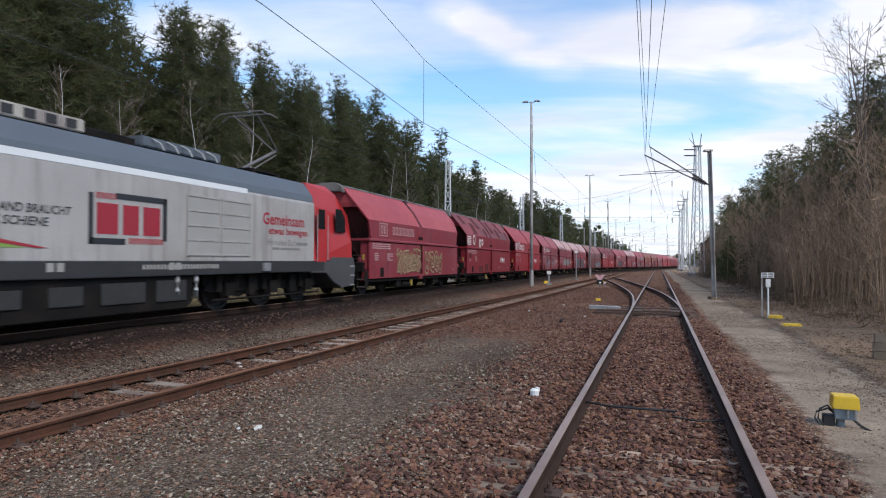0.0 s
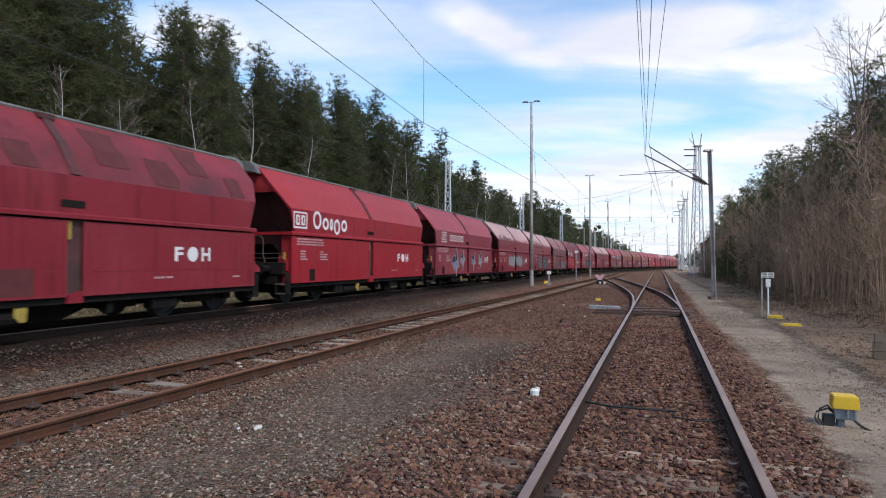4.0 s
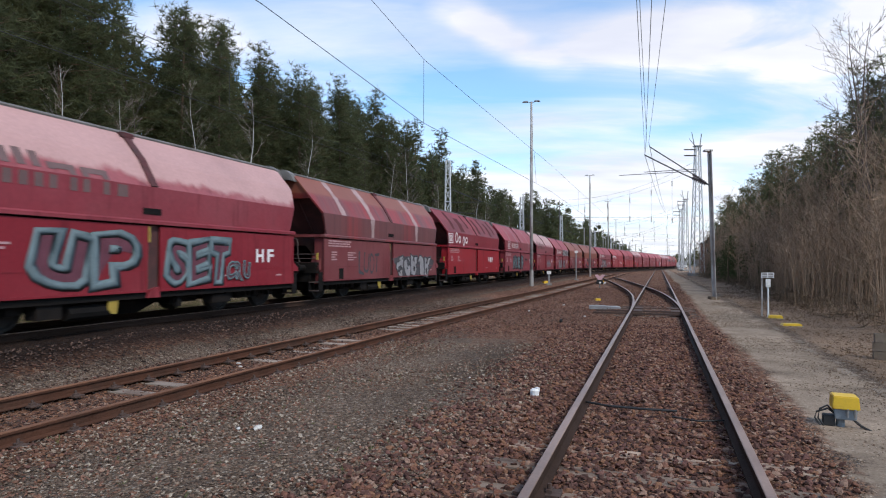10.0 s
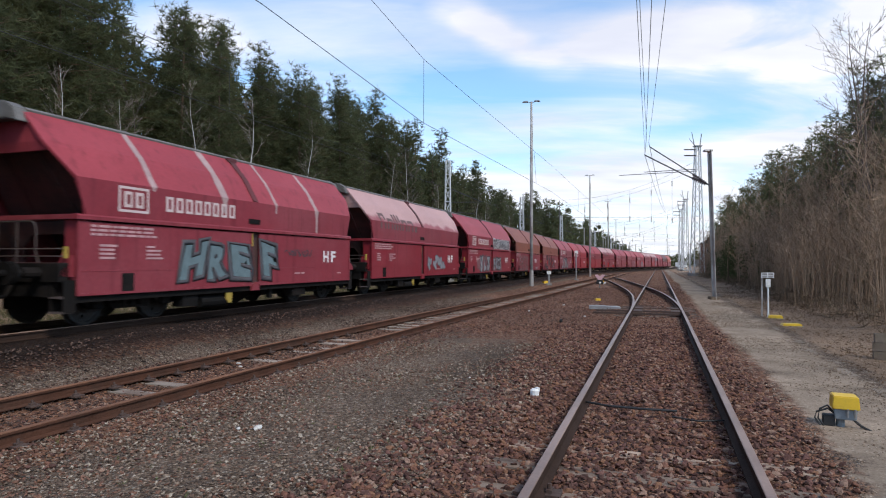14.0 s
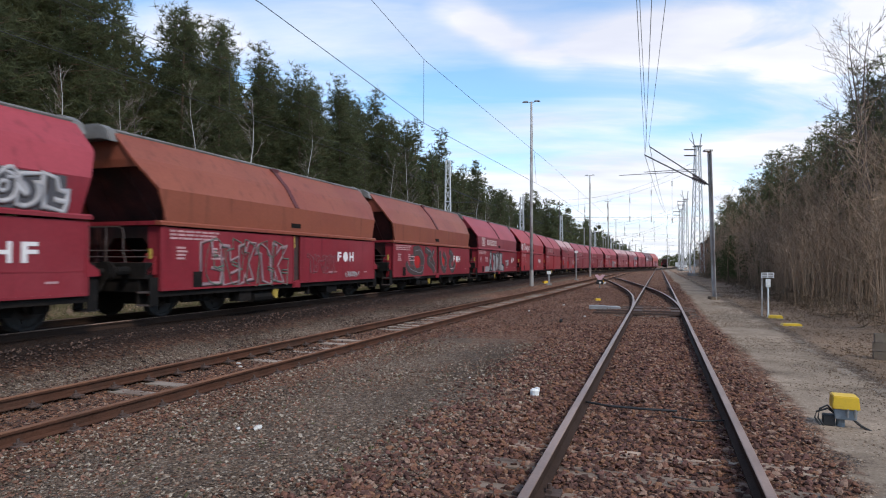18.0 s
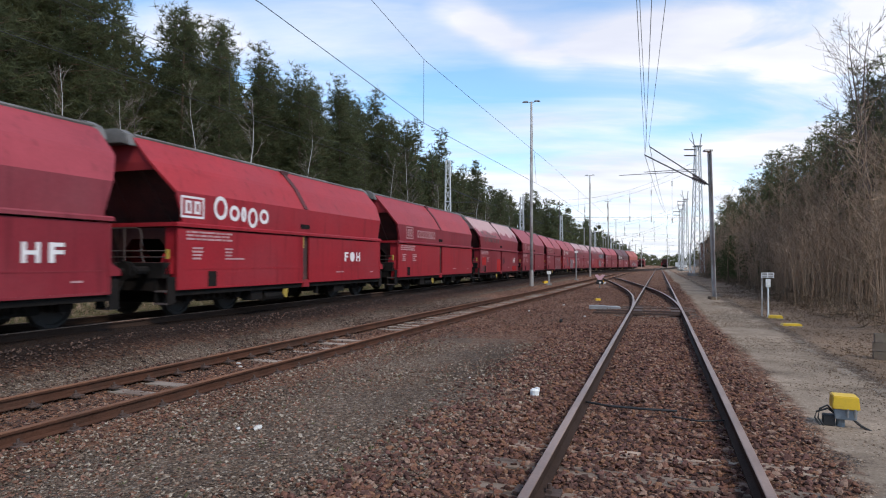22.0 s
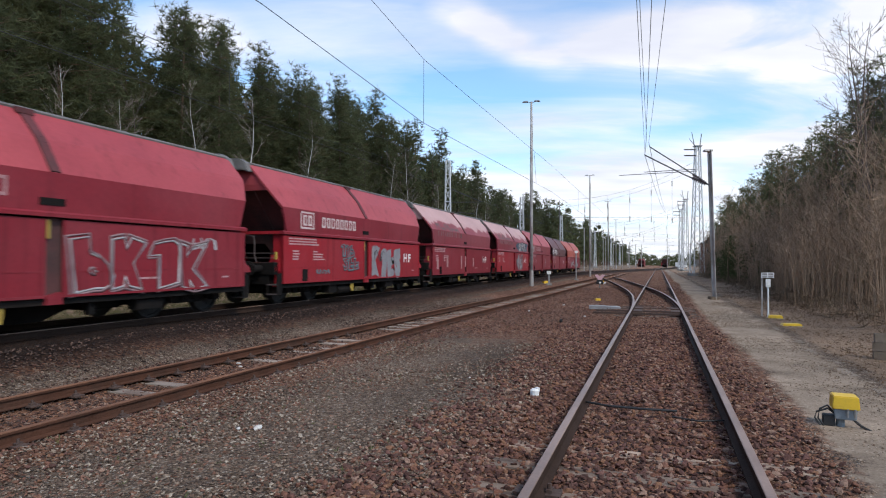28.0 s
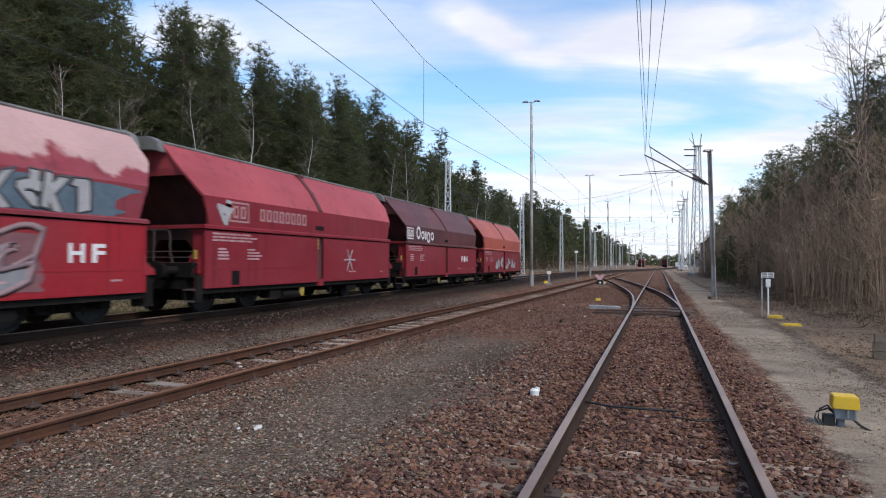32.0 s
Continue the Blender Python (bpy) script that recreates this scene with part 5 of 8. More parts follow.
    # smoky looping forms over flank and band, with red hearts and thin pale edges
    for pts, wide, y in (([(3.45, 1.55), (3.1, 0.85), (2.3, 0.80), (2.05, 1.35), (2.5, 1.75), (3.2, 1.70)], 0.46, 1.438),
                         ([(1.75, 1.85), (1.05, 1.65), (1.35, 1.30), (0.75, 1.05), (0.45, 0.80)], 0.34, 1.4395),
                         ([(-0.35, 1.80), (-0.55, 1.15), (-1.05, 0.85), (-1.25, 1.35), (-0.80, 1.70)], 0.32, 1.438),
                         ([(-1.75, 1.85), (-2.30, 1.55), (-1.85, 1.20), (-2.35, 0.85), (-2.75, 1.25)], 0.34, 1.4395),
                         ([(0.55, 1.85), (0.85, 1.45), (0.40, 1.10)], 0.26, 1.4405), ([(2.9, 0.78), (3.7, 0.95), (4.0, 1.25)], 0.28, 1.4410)):
        g = part("graffiti_loop", ribbon(pts, wide, y, y + 0.002), S["smoke"], W[12], "smoky dark grey sprayed loop")
        part("loop_edge", ribbon([(x - wide * 0.42, z + 0.03) for x, z in pts], 0.022, y, y + 0.004), S["grey"], g)
    for cx, rx in ((2.72, 0.30), (-0.85, 0.17), (-3.0, 0.16)):
        out = [(cx + rx * (1 + 0.15 * math.sin(3 * a)) * math.cos(a), 1.28 + 0.30 * math.sin(a)) for a in (2 * math.pi * i / 20 for i in range(20))]
        part("graffiti_heart", Shape().prism(out, 1.435, 1.4375), S["orange"], W[12], "red heart of the sprayed form")
    sprayed_word(W[13], "RZN", 2.75, 0.66, 2.45, 1.18, S["pale"], S["dark"], 0.14, 0.045, seed=18)
    blotch(W[13], 3.75, 0.64, 1.3, 0.36, 3, S["pale"])
    sprayed_word(W[13], "L", 0.10, 0.66, 1.35, 1.15, S["pale"], S["dark"], 0.14, 0.045, seed=20)
    sprayed_word(W[13], "TCS", -1.70, 1.05, 0.95, 0.36, None, S["white"], 0.04, 0.05, seed=21)
    for cell in ((0.0, 0.68, 0.85, 0.50), (3.72, 0.22, 0.95, 0.86), (8.35, 0.22, 1.35, 0.40)):
        bars("repaint_patch", [cell], SPRAY["orange"], W[16], (4.95, 1.441, 0.4), "fresh red repainted patch")
    sprayed_forms(W[16], 3, 5.15, 1.06, 0.9, 0.26, S["dark"], None, 0.0, seed=22)
    sprayed_forms(W[16], 4, 5.20, 0.74, 1.0, 0.26, S["dark"], None, 0.0, seed=23)
    scrawl(W[16], -0.45, 1.1, 0.45, 0.55, 164, S["dark"], 3, 0.012)
    sprayed_forms(W[18], 4, -0.35, 0.70, 3.6, 0.98, None, S["white"], 0.10, 0.020, seed=24)
    sprayed_forms(W[18], 4, -0.25, 0.64, 3.8, 1.10, None, S["haze_white"], 0.16, 0.022, y=1.446, seed=24)
    sprayed_forms(W[18], 3, -3.45, 1.55, 0.85, 0.26, S["white"], None, 0.0, seed=25)
    sprayed_forms(W[19], 3, 1.95, 1.42, 1.0, 0.40, None, S["cyan"], 0.04, 0.05, seed=26)
    sprayed_forms(W[19], 3, 1.75, 0.98, 1.1, 0.40, None, S["cyan"], 0.04, 0.05, seed=27)
    scrawl(W[19], 3.6, 0.86, 0.9, 0.16, 192, S["cyan"], 5, 0.014)
    sprayed_forms(W[19], 4, -0.45, 0.66, 2.8, 1.12, S["grey"], None, 0.16, seed=33)
    scrawl(W[19], -0.55, 1.25, 1.0, 0.50, 193, S["dark"], 2, 0.016, y=1.450)
    for cell in ((0, 0.0, 0.28, 0.5), (1.5, 0.1, 0.25, 0.6), (3.9, 0, 0.2, 0.7), (4.6, 0.1, 0.25, 0.6), (6.2, 0.1, 0.2, 0.5)):
        bars("pale_patch", [cell], M_FADED, W[20], (4.8, 1.441, 0.9))
    blotch(W[21], -1.0, 2.16, 4.0, 0.62, 7, S["bluish"], y=1.434)
    sprayed_forms(W[21], 5, -1.55, 2.18, 2.5, 0.66, S["white"], S["dark"], 0.10, 0.03, y=1.440, seed=28)
    sprayed_forms(W[21], 2, -0.75, 0.72, 2.2, 1.12, S["grey"], S["haze_white"], 0.12, 0.05, seed=29)
    blotch(W[21], -1.9, 0.74, 1.2, 1.0, 8, S["dull"])
    sprayed_forms(W[22], 1, 5.0, 2.20, 0.62, 0.62, S["white"], None, 0.05, y=1.438, seed=30)
    for a in (0, 60, 120):
        c, d = 0.42 * math.cos(radians(a)), 0.42 * math.sin(radians(a))
        part("sprayed_flower", ribbon([(-2.0 - c, 1.32 - d), (-1.98, 1.34), (-2.0 + c, 1.32 + d)], 0.05, 1.438, 1.442), S["white"], W[22], "white sprayed flower stroke")
    graffiti(W[24], 2.6, 0.8, 2.2, 0.85, 241, S["white"], S["dark"], 3)
    graffiti(W[24], -0.3, 0.8, 3.2, 0.85, 242, S["white"], S["dark"], 4)


spray_wagons()


def ran(t):
    """How far the train has run at t."""
    return 7.3815 * t + 0.04745 * t * t


def on_rails(s, half=3.75):
    a, b = line_at(s - half), line_at(s + half)
    d = Vector(a[:3]) - Vector(b[:3])
    yaw = math.degrees(math.atan2(d.y, d.x))
    p = (Vector(a[:3]) + Vector(b[:3])) / 2
    return pose(p.x, p.y, p.z, 0, -math.degrees(math.asin(d.z / d.length)), yaw)



# ---- the locomotive ----
M_LOCO = mat("white_locomotive_paint", (0.37, 0.345, 0.325), 0.42, 0.0, 0.10, 0.8, 30, 0.03, dirt=(0.29, 0.262, 0.238), dirt_at=0.60, runs=(0.215, 0.19, 0.165), runs_at=0.60)
M_LOCO_RED = mat("red_cab_paint", (0.40, 0.026, 0.028), 0.38, 0.0, 0.08, 1.0, 30, 0.03)
M_LOCO_GREY = mat("slate_grey_roof_paint", (0.088, 0.10, 0.115), 0.5, 0.0, 0.10, 1.0, 30, 0.03)
M_LOCO_DARK = mat("dark_grey_solebar", (0.024, 0.023, 0.023), 0.65, 0.0, 0.2, 1.5, 30, 0.05)
M_LOCKER = mat("dark_underfloor_locker", (0.026, 0.024, 0.023), 0.6, 0.0, 0.3, 3, 30, 0.1)
M_PANTO = mat("grey_pantograph_tube", (0.13, 0.12, 0.115), 0.6, 0.0, 0.2, 3, 30, 0.05)
M_PALEPRINT = mat("pale_grey_lettering", (0.20, 0.185, 0.175), 0.5, 0.0, 0.06, 2, 30, 0)
M_SKIRT = mat("grey_cab_skirt", (0.060, 0.058, 0.058), 0.6, 0.0, 0.2, 1.5, 30, 0.05)
M_STRIPE = mat("bright_white_stripe", (0.70, 0.70, 0.70), 0.45, 0.0, 0.05, 2, 30, 0)
M_GLASS = mat("dark_cab_glass", (0.012, 0.014, 0.016), 0.08, 0.0, 0.05, 2, 20, 0)
M_GRILL = mat("light_grille", (0.31, 0.295, 0.27), 0.55, 0.0, 0.08, 2, 30, 0.05)
M_BEIGE = mat("beige_roof_equipment", (0.40, 0.36, 0.31), 0.6, 0.0, 0.15, 2, 30, 0.1, dirt=(0.24, 0.2, 0.18))
M_REDPRINT = mat("red_lettering", (0.30, 0.018, 0.03), 0.5, 0.0, 0.06, 2, 30, 0)
M_INK = mat("black_lettering", (0.02, 0.02, 0.022), 0.5, 0.0, 0.1, 2, 30, 0)
M_GREEN = mat("green_livery_swoosh", (0.20, 0.30, 0.06), 0.5, 0.0, 0.1, 2, 30, 0)
M_WARM = mat("orange_livery_line", (0.60, 0.22, 0.05), 0.5, 0.0, 0.1, 2, 30, 0)
M_GALV = mat("galvanised_steel", (0.36, 0.36, 0.355), 0.55, 0.5, 0.2, 4, 40, 0.1, dirt=(0.26, 0.25, 0.24))


def locomotive():
    t = thing("locomotive", (0, 0, 0), "white and red electric freight locomotive with grey roof", "locomotive")
    sec = [(1.43, 1.27), (1.43, 3.03), (1.41, 3.10), (-1.41, 3.10), (-1.43, 3.03), (-1.43, 1.27)]
    s = Shape()
    s.prism(sec, -8.48, 8.48, "x")
    part("body", s, M_LOCO, t, bevel=0.012)
    s = Shape()
    s.prism([(1.41, 3.10), (1.36, 3.30), (1.05, 3.72), (0.6, 3.82), (-0.6, 3.82), (-1.05, 3.72), (-1.36, 3.30), (-1.41, 3.10)], -8.46, 8.46, "x")
    part("roof", s, M_LOCO_GREY, t, "slate grey roof")
    s = Shape()
    s.box((1.7, 1.425, 3.10), (13.6, 0.02, 0.13))
    part("stripe", s, M_STRIPE, t, "white stripe under the roof")
    s = Shape()
    s.box((0, 0, 1.11), (18.2, 2.9, 0.32))
    part("solebar", s, M_LOCO_DARK, t, bevel=0.015)
    # cabs, one at each end
    for k in (1, -1):
        c = Shape()
        prof = [(8.47, 1.27), (8.47, 3.10), (8.50, 3.76), (9.85, 3.78), (10.30, 3.52), (10.68, 2.85), (11.00, 1.95), (11.06, 1.36)]
        n = len(prof)
        verts = []
        for y, inset in ((1.43, 0.0), (1.36, 0.06), (-1.36, 0.06), (-1.43, 0.0)):
            for x, z in prof:
                lean = max(0.0, z - 3.05) * 0.55
                yy = (abs(y) - lean) * (1 if y > 0 else -1)
                verts.append((k * (x if inset == 0 or x < 9 else x + inset), yy, z))
        faces = []
        for r in range(3):
            for i in range(n - 1):
                faces.append((r * n + i, r * n + i + 1, (r + 1) * n + i + 1, (r + 1) * n + i))
            faces.append((r * n + n - 1, r * n, (r + 1) * n, (r + 1) * n + n - 1))
        faces += [tuple(range(n - 1, -1, -1)), tuple(range(3 * n, 4 * n))]
        c.add(verts, faces)
        cab = part("cab", c, M_LOCO_RED, t, "red driver's cab")
        for y in (1, -1):
            w = Shape()
            w.prism([(k * 8.72, 2.30), (k * 9.12, 2.30), (k * 9.12, 2.92), (k * 8.72, 2.92)], y * 1.440, y * 1.448)
            part("door_window", w, M_GLASS, cab)
            w = Shape()
            w.prism([(k * 9.85, 2.25), (k * 10.55, 2.25), (k * 10.50, 2.75), (k * 10.22, 3.02), (k * 9.85, 3.02)], y * 1.428, y * 1.436)
            part("side_window", w, M_GLASS, cab)
            w = Shape()
            for x in (8.62, 9.28):
                w.tube([(k * x, y * 1.47, 1.3), (k * x, y * 1.47, 2.75)], 0.014, 6)
            part("handrail", w, M_GALV, cab)
            w = Shape()
            w.tube([(k * 11.06, y * 1.2, 1.2), (k * 11.20, y * 1.25, 1.7), (k * 11.02, y * 1.3, 2.5)], 0.014, 6)
            part("handrail", w, M_GALV, cab)
            w = Shape()
            w.box((k * 8.95, y * 1.432, 2.02), (0.62, 0.012, 1.9))
            part("cab_door", w, M_LOCO_RED, cab)
        w = Shape()
        w.prism([(-1.0, 2.55), (1.0, 2.55), (0.85, 3.25), (-0.85, 3.25)], 0, 0.03, "x")
        part("windscreen", w, M_GLASS, cab, at=pose(k * 10.72, 0, 0, 0, -k * 0.1, 0))
        w = Shape()
        w.prism([(k * 8.3, 1.275), (k * 9.45, 1.275), (k * 9.55, 1.42), (k * 11.12, 1.42), (k * 11.28, 1.10), (k * 11.20, 0.42), (k * 10.3, 0.36), (k * 9.7, 0.60), (k * 9.2, 0.90), (k * 8.3, 0.90)], -1.445, 1.445)
        skirt = part("skirt", w, M_SKIRT, t, "dark grey skirt with steps", bevel=0.02)
        for y in (1, -1):
            for z in (0.45, 0.78, 1.10):
                st = Shape()
                st.box((k * 11.05, y * 1.30, z), (0.32, 0.30, 0.05))
                part("step", st, M_GALV, skirt)
        for y in (0.875, -0.875):
            part("buffer", WAGON_MESH["buffer"], None, t, at=pose(0, 0, 0, 0, 0, 0 if k > 0 else 180) @ pose(11.0, y, 1.06))
    # bogies of three axles
    wheels = []
    wm = wheelset_shape()
    wm.v = [(x * 1.2, y * 1.0, z * 1.2) for x, y, z in wm.v]
    wme = wm.mesh("wheelset", M_WHEEL)
    for x in (6.6, -6.6):
        s = Shape()
        for y in (1.02, -1.02):
            s.prism([(-2.7, 0.55), (-2.5, 0.80), (-1.2, 0.86), (-0.9, 0.72), (0.9, 0.72), (1.2, 0.86), (2.5, 0.80), (2.7, 0.55), (2.3, 0.48), (-2.3, 0.48)], y - 0.06, y + 0.06)
            k = 1 if y > 0 else -1
            for dx in (-1.9, 0.0, 1.9):
                s.box((dx, y + 0.12 * k, 0.56), (0.36, 0.2, 0.34))
                for e in (-0.34, 0.34):
                    s.tube([(dx + e, y + 0.1 * k, 0.5), (dx + e, y + 0.1 * k, 0.92)], 0.10, 8)
            for dx in (-1.0, 0.95):
                s.box((dx, y + 0.14 * k, 0.62), (0.28, 0.12, 0.5))
            s.tube([(-2.5, y + 0.16 * k, 0.30), (2.5, y + 0.16 * k, 0.30)], 0.03, 6)
            s.prism([(-2.75, 0.98), (2.75, 0.98), (2.6, 0.50), (1.3, 0.34), (0.6, 0.50), (-0.6, 0.50), (-1.3, 0.34), (-2.6, 0.50)], y - 0.02, y + 0.02)
        s.box((0, 0, 0.7), (3.0, 1.6, 0.3))
        b = part("bogie", s, M_BLACK, t, at=(x, 0, 0))
        for dx in (-1.9, 0.0, 1.9):
            wheels.append((part("wheelset", wme, None, b, at=(dx, 0, 0.552)), dx))
    s = Shape()
    s.prism([(-3.2, 0.95), (3.2, 0.95), (3.2, 0.36), (3.0, 0.20), (-3.0, 0.20), (-3.2, 0.36)], -1.36, 1.36)
    tank = part("tank", s, M_BLACK, t, "black underfloor tank", bevel=0.02)
    for x, w, h in ((2.5, 0.8, 0.40), (1.2, 0.5, 0.32), (0.1, 0.7, 0.36), (-1.2, 1.1, 0.42), (-2.5, 0.9, 0.46)):
        q = Shape()
        q.box((x, 1.37, 0.62), (w, 0.05, h))
        part("locker", q, M_LOCKER, tank, bevel=0.01)
    for x in (-2.75, -3.35):
        q = Shape()
        q.tube([(x, 1.30, 0.98), (x + 0.12, 1.42, 0.80), (x + 0.12, 1.42, 0.62), (x, 1.30, 0.44)], 0.05, 8)
        part("air_hose", q, M_GALV, t)
    # side grilles in columns of louvred frames
    for x in (-3.45, -4.65):
        g = Shape()
        g.box((x, 1.432, 2.10), (1.12, 0.02, 1.42))
        gp = part("grille", g, M_GRILL, t, "pale louvred side grille")
        for z in np.linspace(1.42, 2.78, 5):
            g = Shape()
            g.box((x, 1.447, float(z)), (1.14, 0.022, 0.03))
            part("slat", g, M_LOCO, gp)
        for dx in (-0.56, 0.56):
            g = Shape()
            g.box((x + dx, 1.447, 2.10), (0.03, 0.022, 1.42))
            part("slat", g, M_LOCO, gp)
    for x in (7.0, 5.0, 3.2):
        g = Shape()
        g.box((x, 1.432, 2.2), (1.1, 0.02, 1.2))
        part("grille", g, M_GRILL, t, "pale louvred side grille")
    # roof gear
    s = Shape()
    s.box((2.9, 0, 3.93), (7.2, 1.7, 0.26))
    eq = part("roof_box", s, M_BEIGE, t, "beige roof equipment box", bevel=0.02)
    for x in np.arange(-0.4, 6.4, 0.42):
        q = Shape()
        q.box((float(x), 0.855, 3.93), (0.22, 0.02, 0.17))
        part("vent", q, M_LOCO_DARK, eq)
    s = Shape()
    s.box((-3.52, 0, 3.94), (2.66, 1.6, 0.24))
    eq = part("roof_box", s, M_LOCO_GREY, t, "grey resistor box on the roof", bevel=0.03)
    for x in (-2.5, -2.95, -3.4, -3.85, -4.3):
        q = Shape()
        q.tube([(x, 0.80, 4.02), (x - 0.05, 0.98, 3.92), (x - 0.1, 1.04, 3.76)], 0.02, 6)
        part("conduit", q, M_GALV, eq)
    s = Shape()
    s.tube([(-2.2, 0.5, 3.95), (-1.4, 0.5, 3.98), (-0.7, 0.5, 3.95)], 0.05, 8)
    s.box((-1.45, 0.1, 3.88), (1.3, 1.2, 0.14))
    part("cable_tray", s, M_BLACK, t)
    # pantograph, raised
    s = Shape()
    s.box((-7.3, 0, 3.95), (1.5, 0.9, 0.06))
    for x, y in ((-6.7, 0.45), (-7.9, 0.45), (-6.7, -0.45), (-7.9, -0.45)):
        s.tube([(x, y, 3.78), (x, y, 3.96)], [0.07, 0.05], 8)
    panto = part("pantograph", s, M_BLACK, t, "raised single-arm pantograph")
    s = Shape()
    s.tube([(-6.8, 0.0, 4.0), (-8.5, 0.0, 4.80)], 0.05, 8)
    s.tube([(-7.0, 0.18, 3.98), (-8.35, 0.1, 4.64)], 0.02, 6)
    part("lower_arm", s, M_PANTO, panto)
    s = Shape()
    s.tube([(-8.5, 0.06, 4.80), (-6.9, 0.42, 5.62)], 0.026, 6)
    s.tube([(-8.5, -0.06, 4.80), (-6.9, -0.42, 5.62)], 0.026, 6)
    part("upper_arm", s, M_PANTO, panto)
    for dx in (-0.2, 0.2):
        s = Shape()
        s.tube([(-6.9 + dx, -0.97, 5.50), (-6.9 + dx, -0.72, 5.64), (-6.9 + dx, 0.72, 5.64), (-6.9 + dx, 0.97, 5.50)], 0.022, 6)
        part("collector_bar", s, M_PANTO, panto)
    # logo: plain frame and three red blocks, words beside it
    bars("logo_frame", [(0, 0, 0.10, 0.98), (0, 0, 0.86, 0.12), (0.62, 0.90, 1.36, 0.12), (1.86, 0.10, 0.12, 0.92)], M_INK, t, (-0.30, 1.435, 1.60), "black emblem frame")
    bars("logo_block", [(0.18, 0.2, 0.50, 0.60), (0.80, 0.2, 0.40, 0.60), (1.32, 0.2, 0.46, 0.60)], M_REDPRINT, t, (-0.30, 1.435, 1.60), "red emblem blocks")
    tagged(bars("logo_tick", [(0.16 + 0.055 * i, 0.88, 0.03, 0.12) for i in range(9)] + [(0.95 + 0.055 * i, 0.02, 0.03, 0.12) for i in range(17)], M_REDPRINT, t, (-0.30, 1.435, 1.60)), kind="stuff")
    writing("slogan", "Gemeinsam", 0.34, M_REDPRINT, t, (-5.78, 1.436, 2.28), 2.1, "dark red slogan lettering", fat=0.022)
    writing("slogan", "etwas bewegen.", 0.27, M_REDPRINT, t, (-6.05, 1.436, 1.96), 2.08, "dark red slogan lettering", fat=0.022)
    writing("slogan", "Wir suchen Dich", 0.17, M_PALEPRINT, t, (-5.95, 1.436, 1.72), 1.45, "pale grey slogan lettering")
    bars("small_print", [(0.3, 0.0, 0.35, 0.06), (0.7, 0.0, 1.0, 0.06), (1.52, 0.14, 0.6, 0.09)], M_PALEPRINT, t, (-5.95, 1.435, 1.60))
    writing("slogan", "DEUTSCHLAND BRAUCHT", 0.16, M_INK, t, (2.30, 1.436, 2.10), 2.24, "black slogan lettering", fat=0.02, slant=0.2)
    writing("slogan", "STARKE SCHIENE", 0.16, M_INK, t, (2.10, 1.436, 1.88), 1.60, "black slogan lettering", fat=0.02, slant=0.2)
    s = Shape()
    s.prism([(4.2, 1.50), (0.9, 1.50), (1.9, 1.66), (3.0, 1.78), (4.2, 1.80)], 1.433, 1.437)
    part("swoosh", s, M_GREEN, t, "green livery swoosh")
    s = Shape()
    s.prism([(4.2, 1.84), (3.0, 1.82), (1.6, 1.68), (0.5, 1.50), (0.75, 1.50), (1.8, 1.63), (3.0, 1.76), (4.2, 1.79)], 1.438, 1.441)
    part("swoosh", s, M_REDPRINT, t, "red livery swoosh")
    bars("solebar_print", [(0.1 * i, 0, 0.06, 0.10) for i in range(24)] , M_GRILL, t, (-1.6, 1.452, 1.10))
    bars("solebar_mark", [(0, 0, 0.14, 0.16), (0.2, 0, 0.14, 0.16), (2.9, 0, 0.14, 0.16), (3.1, 0, 0.14, 0.16)], M_GRILL, t, (0.55, 1.452, 1.08))
    s = Shape()
    s.box((-5.9, 1.47, 1.12), (0.30, 0.1, 0.22))
    part("lamp_box", s, M_GALV, t)
    return t, wheels


LOCO = locomotive()

# ---- masts, wires, signals ----
M_CONCRETE = mat("grey_concrete", (0.30, 0.29, 0.27), 0.9, 0.0, 0.2, 3, 40, 0.25, dirt=(0.20, 0.185, 0.165))
M_MAST = mat("weathered_steel_mast", (0.36, 0.345, 0.33), 0.7, 0.1, 0.25, 3, 30, 0.15, dirt=(0.25, 0.22, 0.195))
M_PALEMAST = mat("pale_weathered_mast_steel", (0.50, 0.47, 0.43), 0.7, 0.0, 0.25, 3, 30, 0.15, dirt=(0.36, 0.32, 0.28))
M_LATTICE = mat("pale_galvanised_lattice", (0.60, 0.60, 0.59), 0.6, 0.3, 0.15, 3, 30, 0.1)
M_WIRE = mat("dull_copper_wire", (0.05, 0.05, 0.052), 0.6, 0.4, 0.1, 3, 30, 0)
M_INSUL = mat("brown_insulator", (0.045, 0.026, 0.022), 0.35, 0.0, 0.1, 5, 30, 0)
M_LAMPGREY = mat("grey_lamp_housing", (0.30, 0.30, 0.30), 0.5, 0.2, 0.1, 4, 30, 0)
M_PLASTIC_W = mat("white_plastic", (0.72, 0.71, 0.69), 0.5, 0, 0.08, 6, 40, 0.05)
M_YBOX = mat("yellow_plastic_lid", (0.72, 0.46, 0.03), 0.45, 0, 0.08, 5, 50, 0.05, dirt=(0.60, 0.38, 0.05), dirt_at=0.62)
M_GBOX = mat("blue_grey_cast_box", (0.20, 0.23, 0.25), 0.6, 0, 0.15, 6, 50, 0.15, dirt=(0.13, 0.13, 0.13))
M_RUBBER = mat("black_rubber", (0.018, 0.018, 0.018), 0.7, 0, 0.2, 6, 50, 0.1)
M_BRICK = mat("red_brick_wall", (0.25, 0.105, 0.07), 0.9, 0, 0.2, 3, 30, 0.3, dirt=(0.17, 0.075, 0.055))
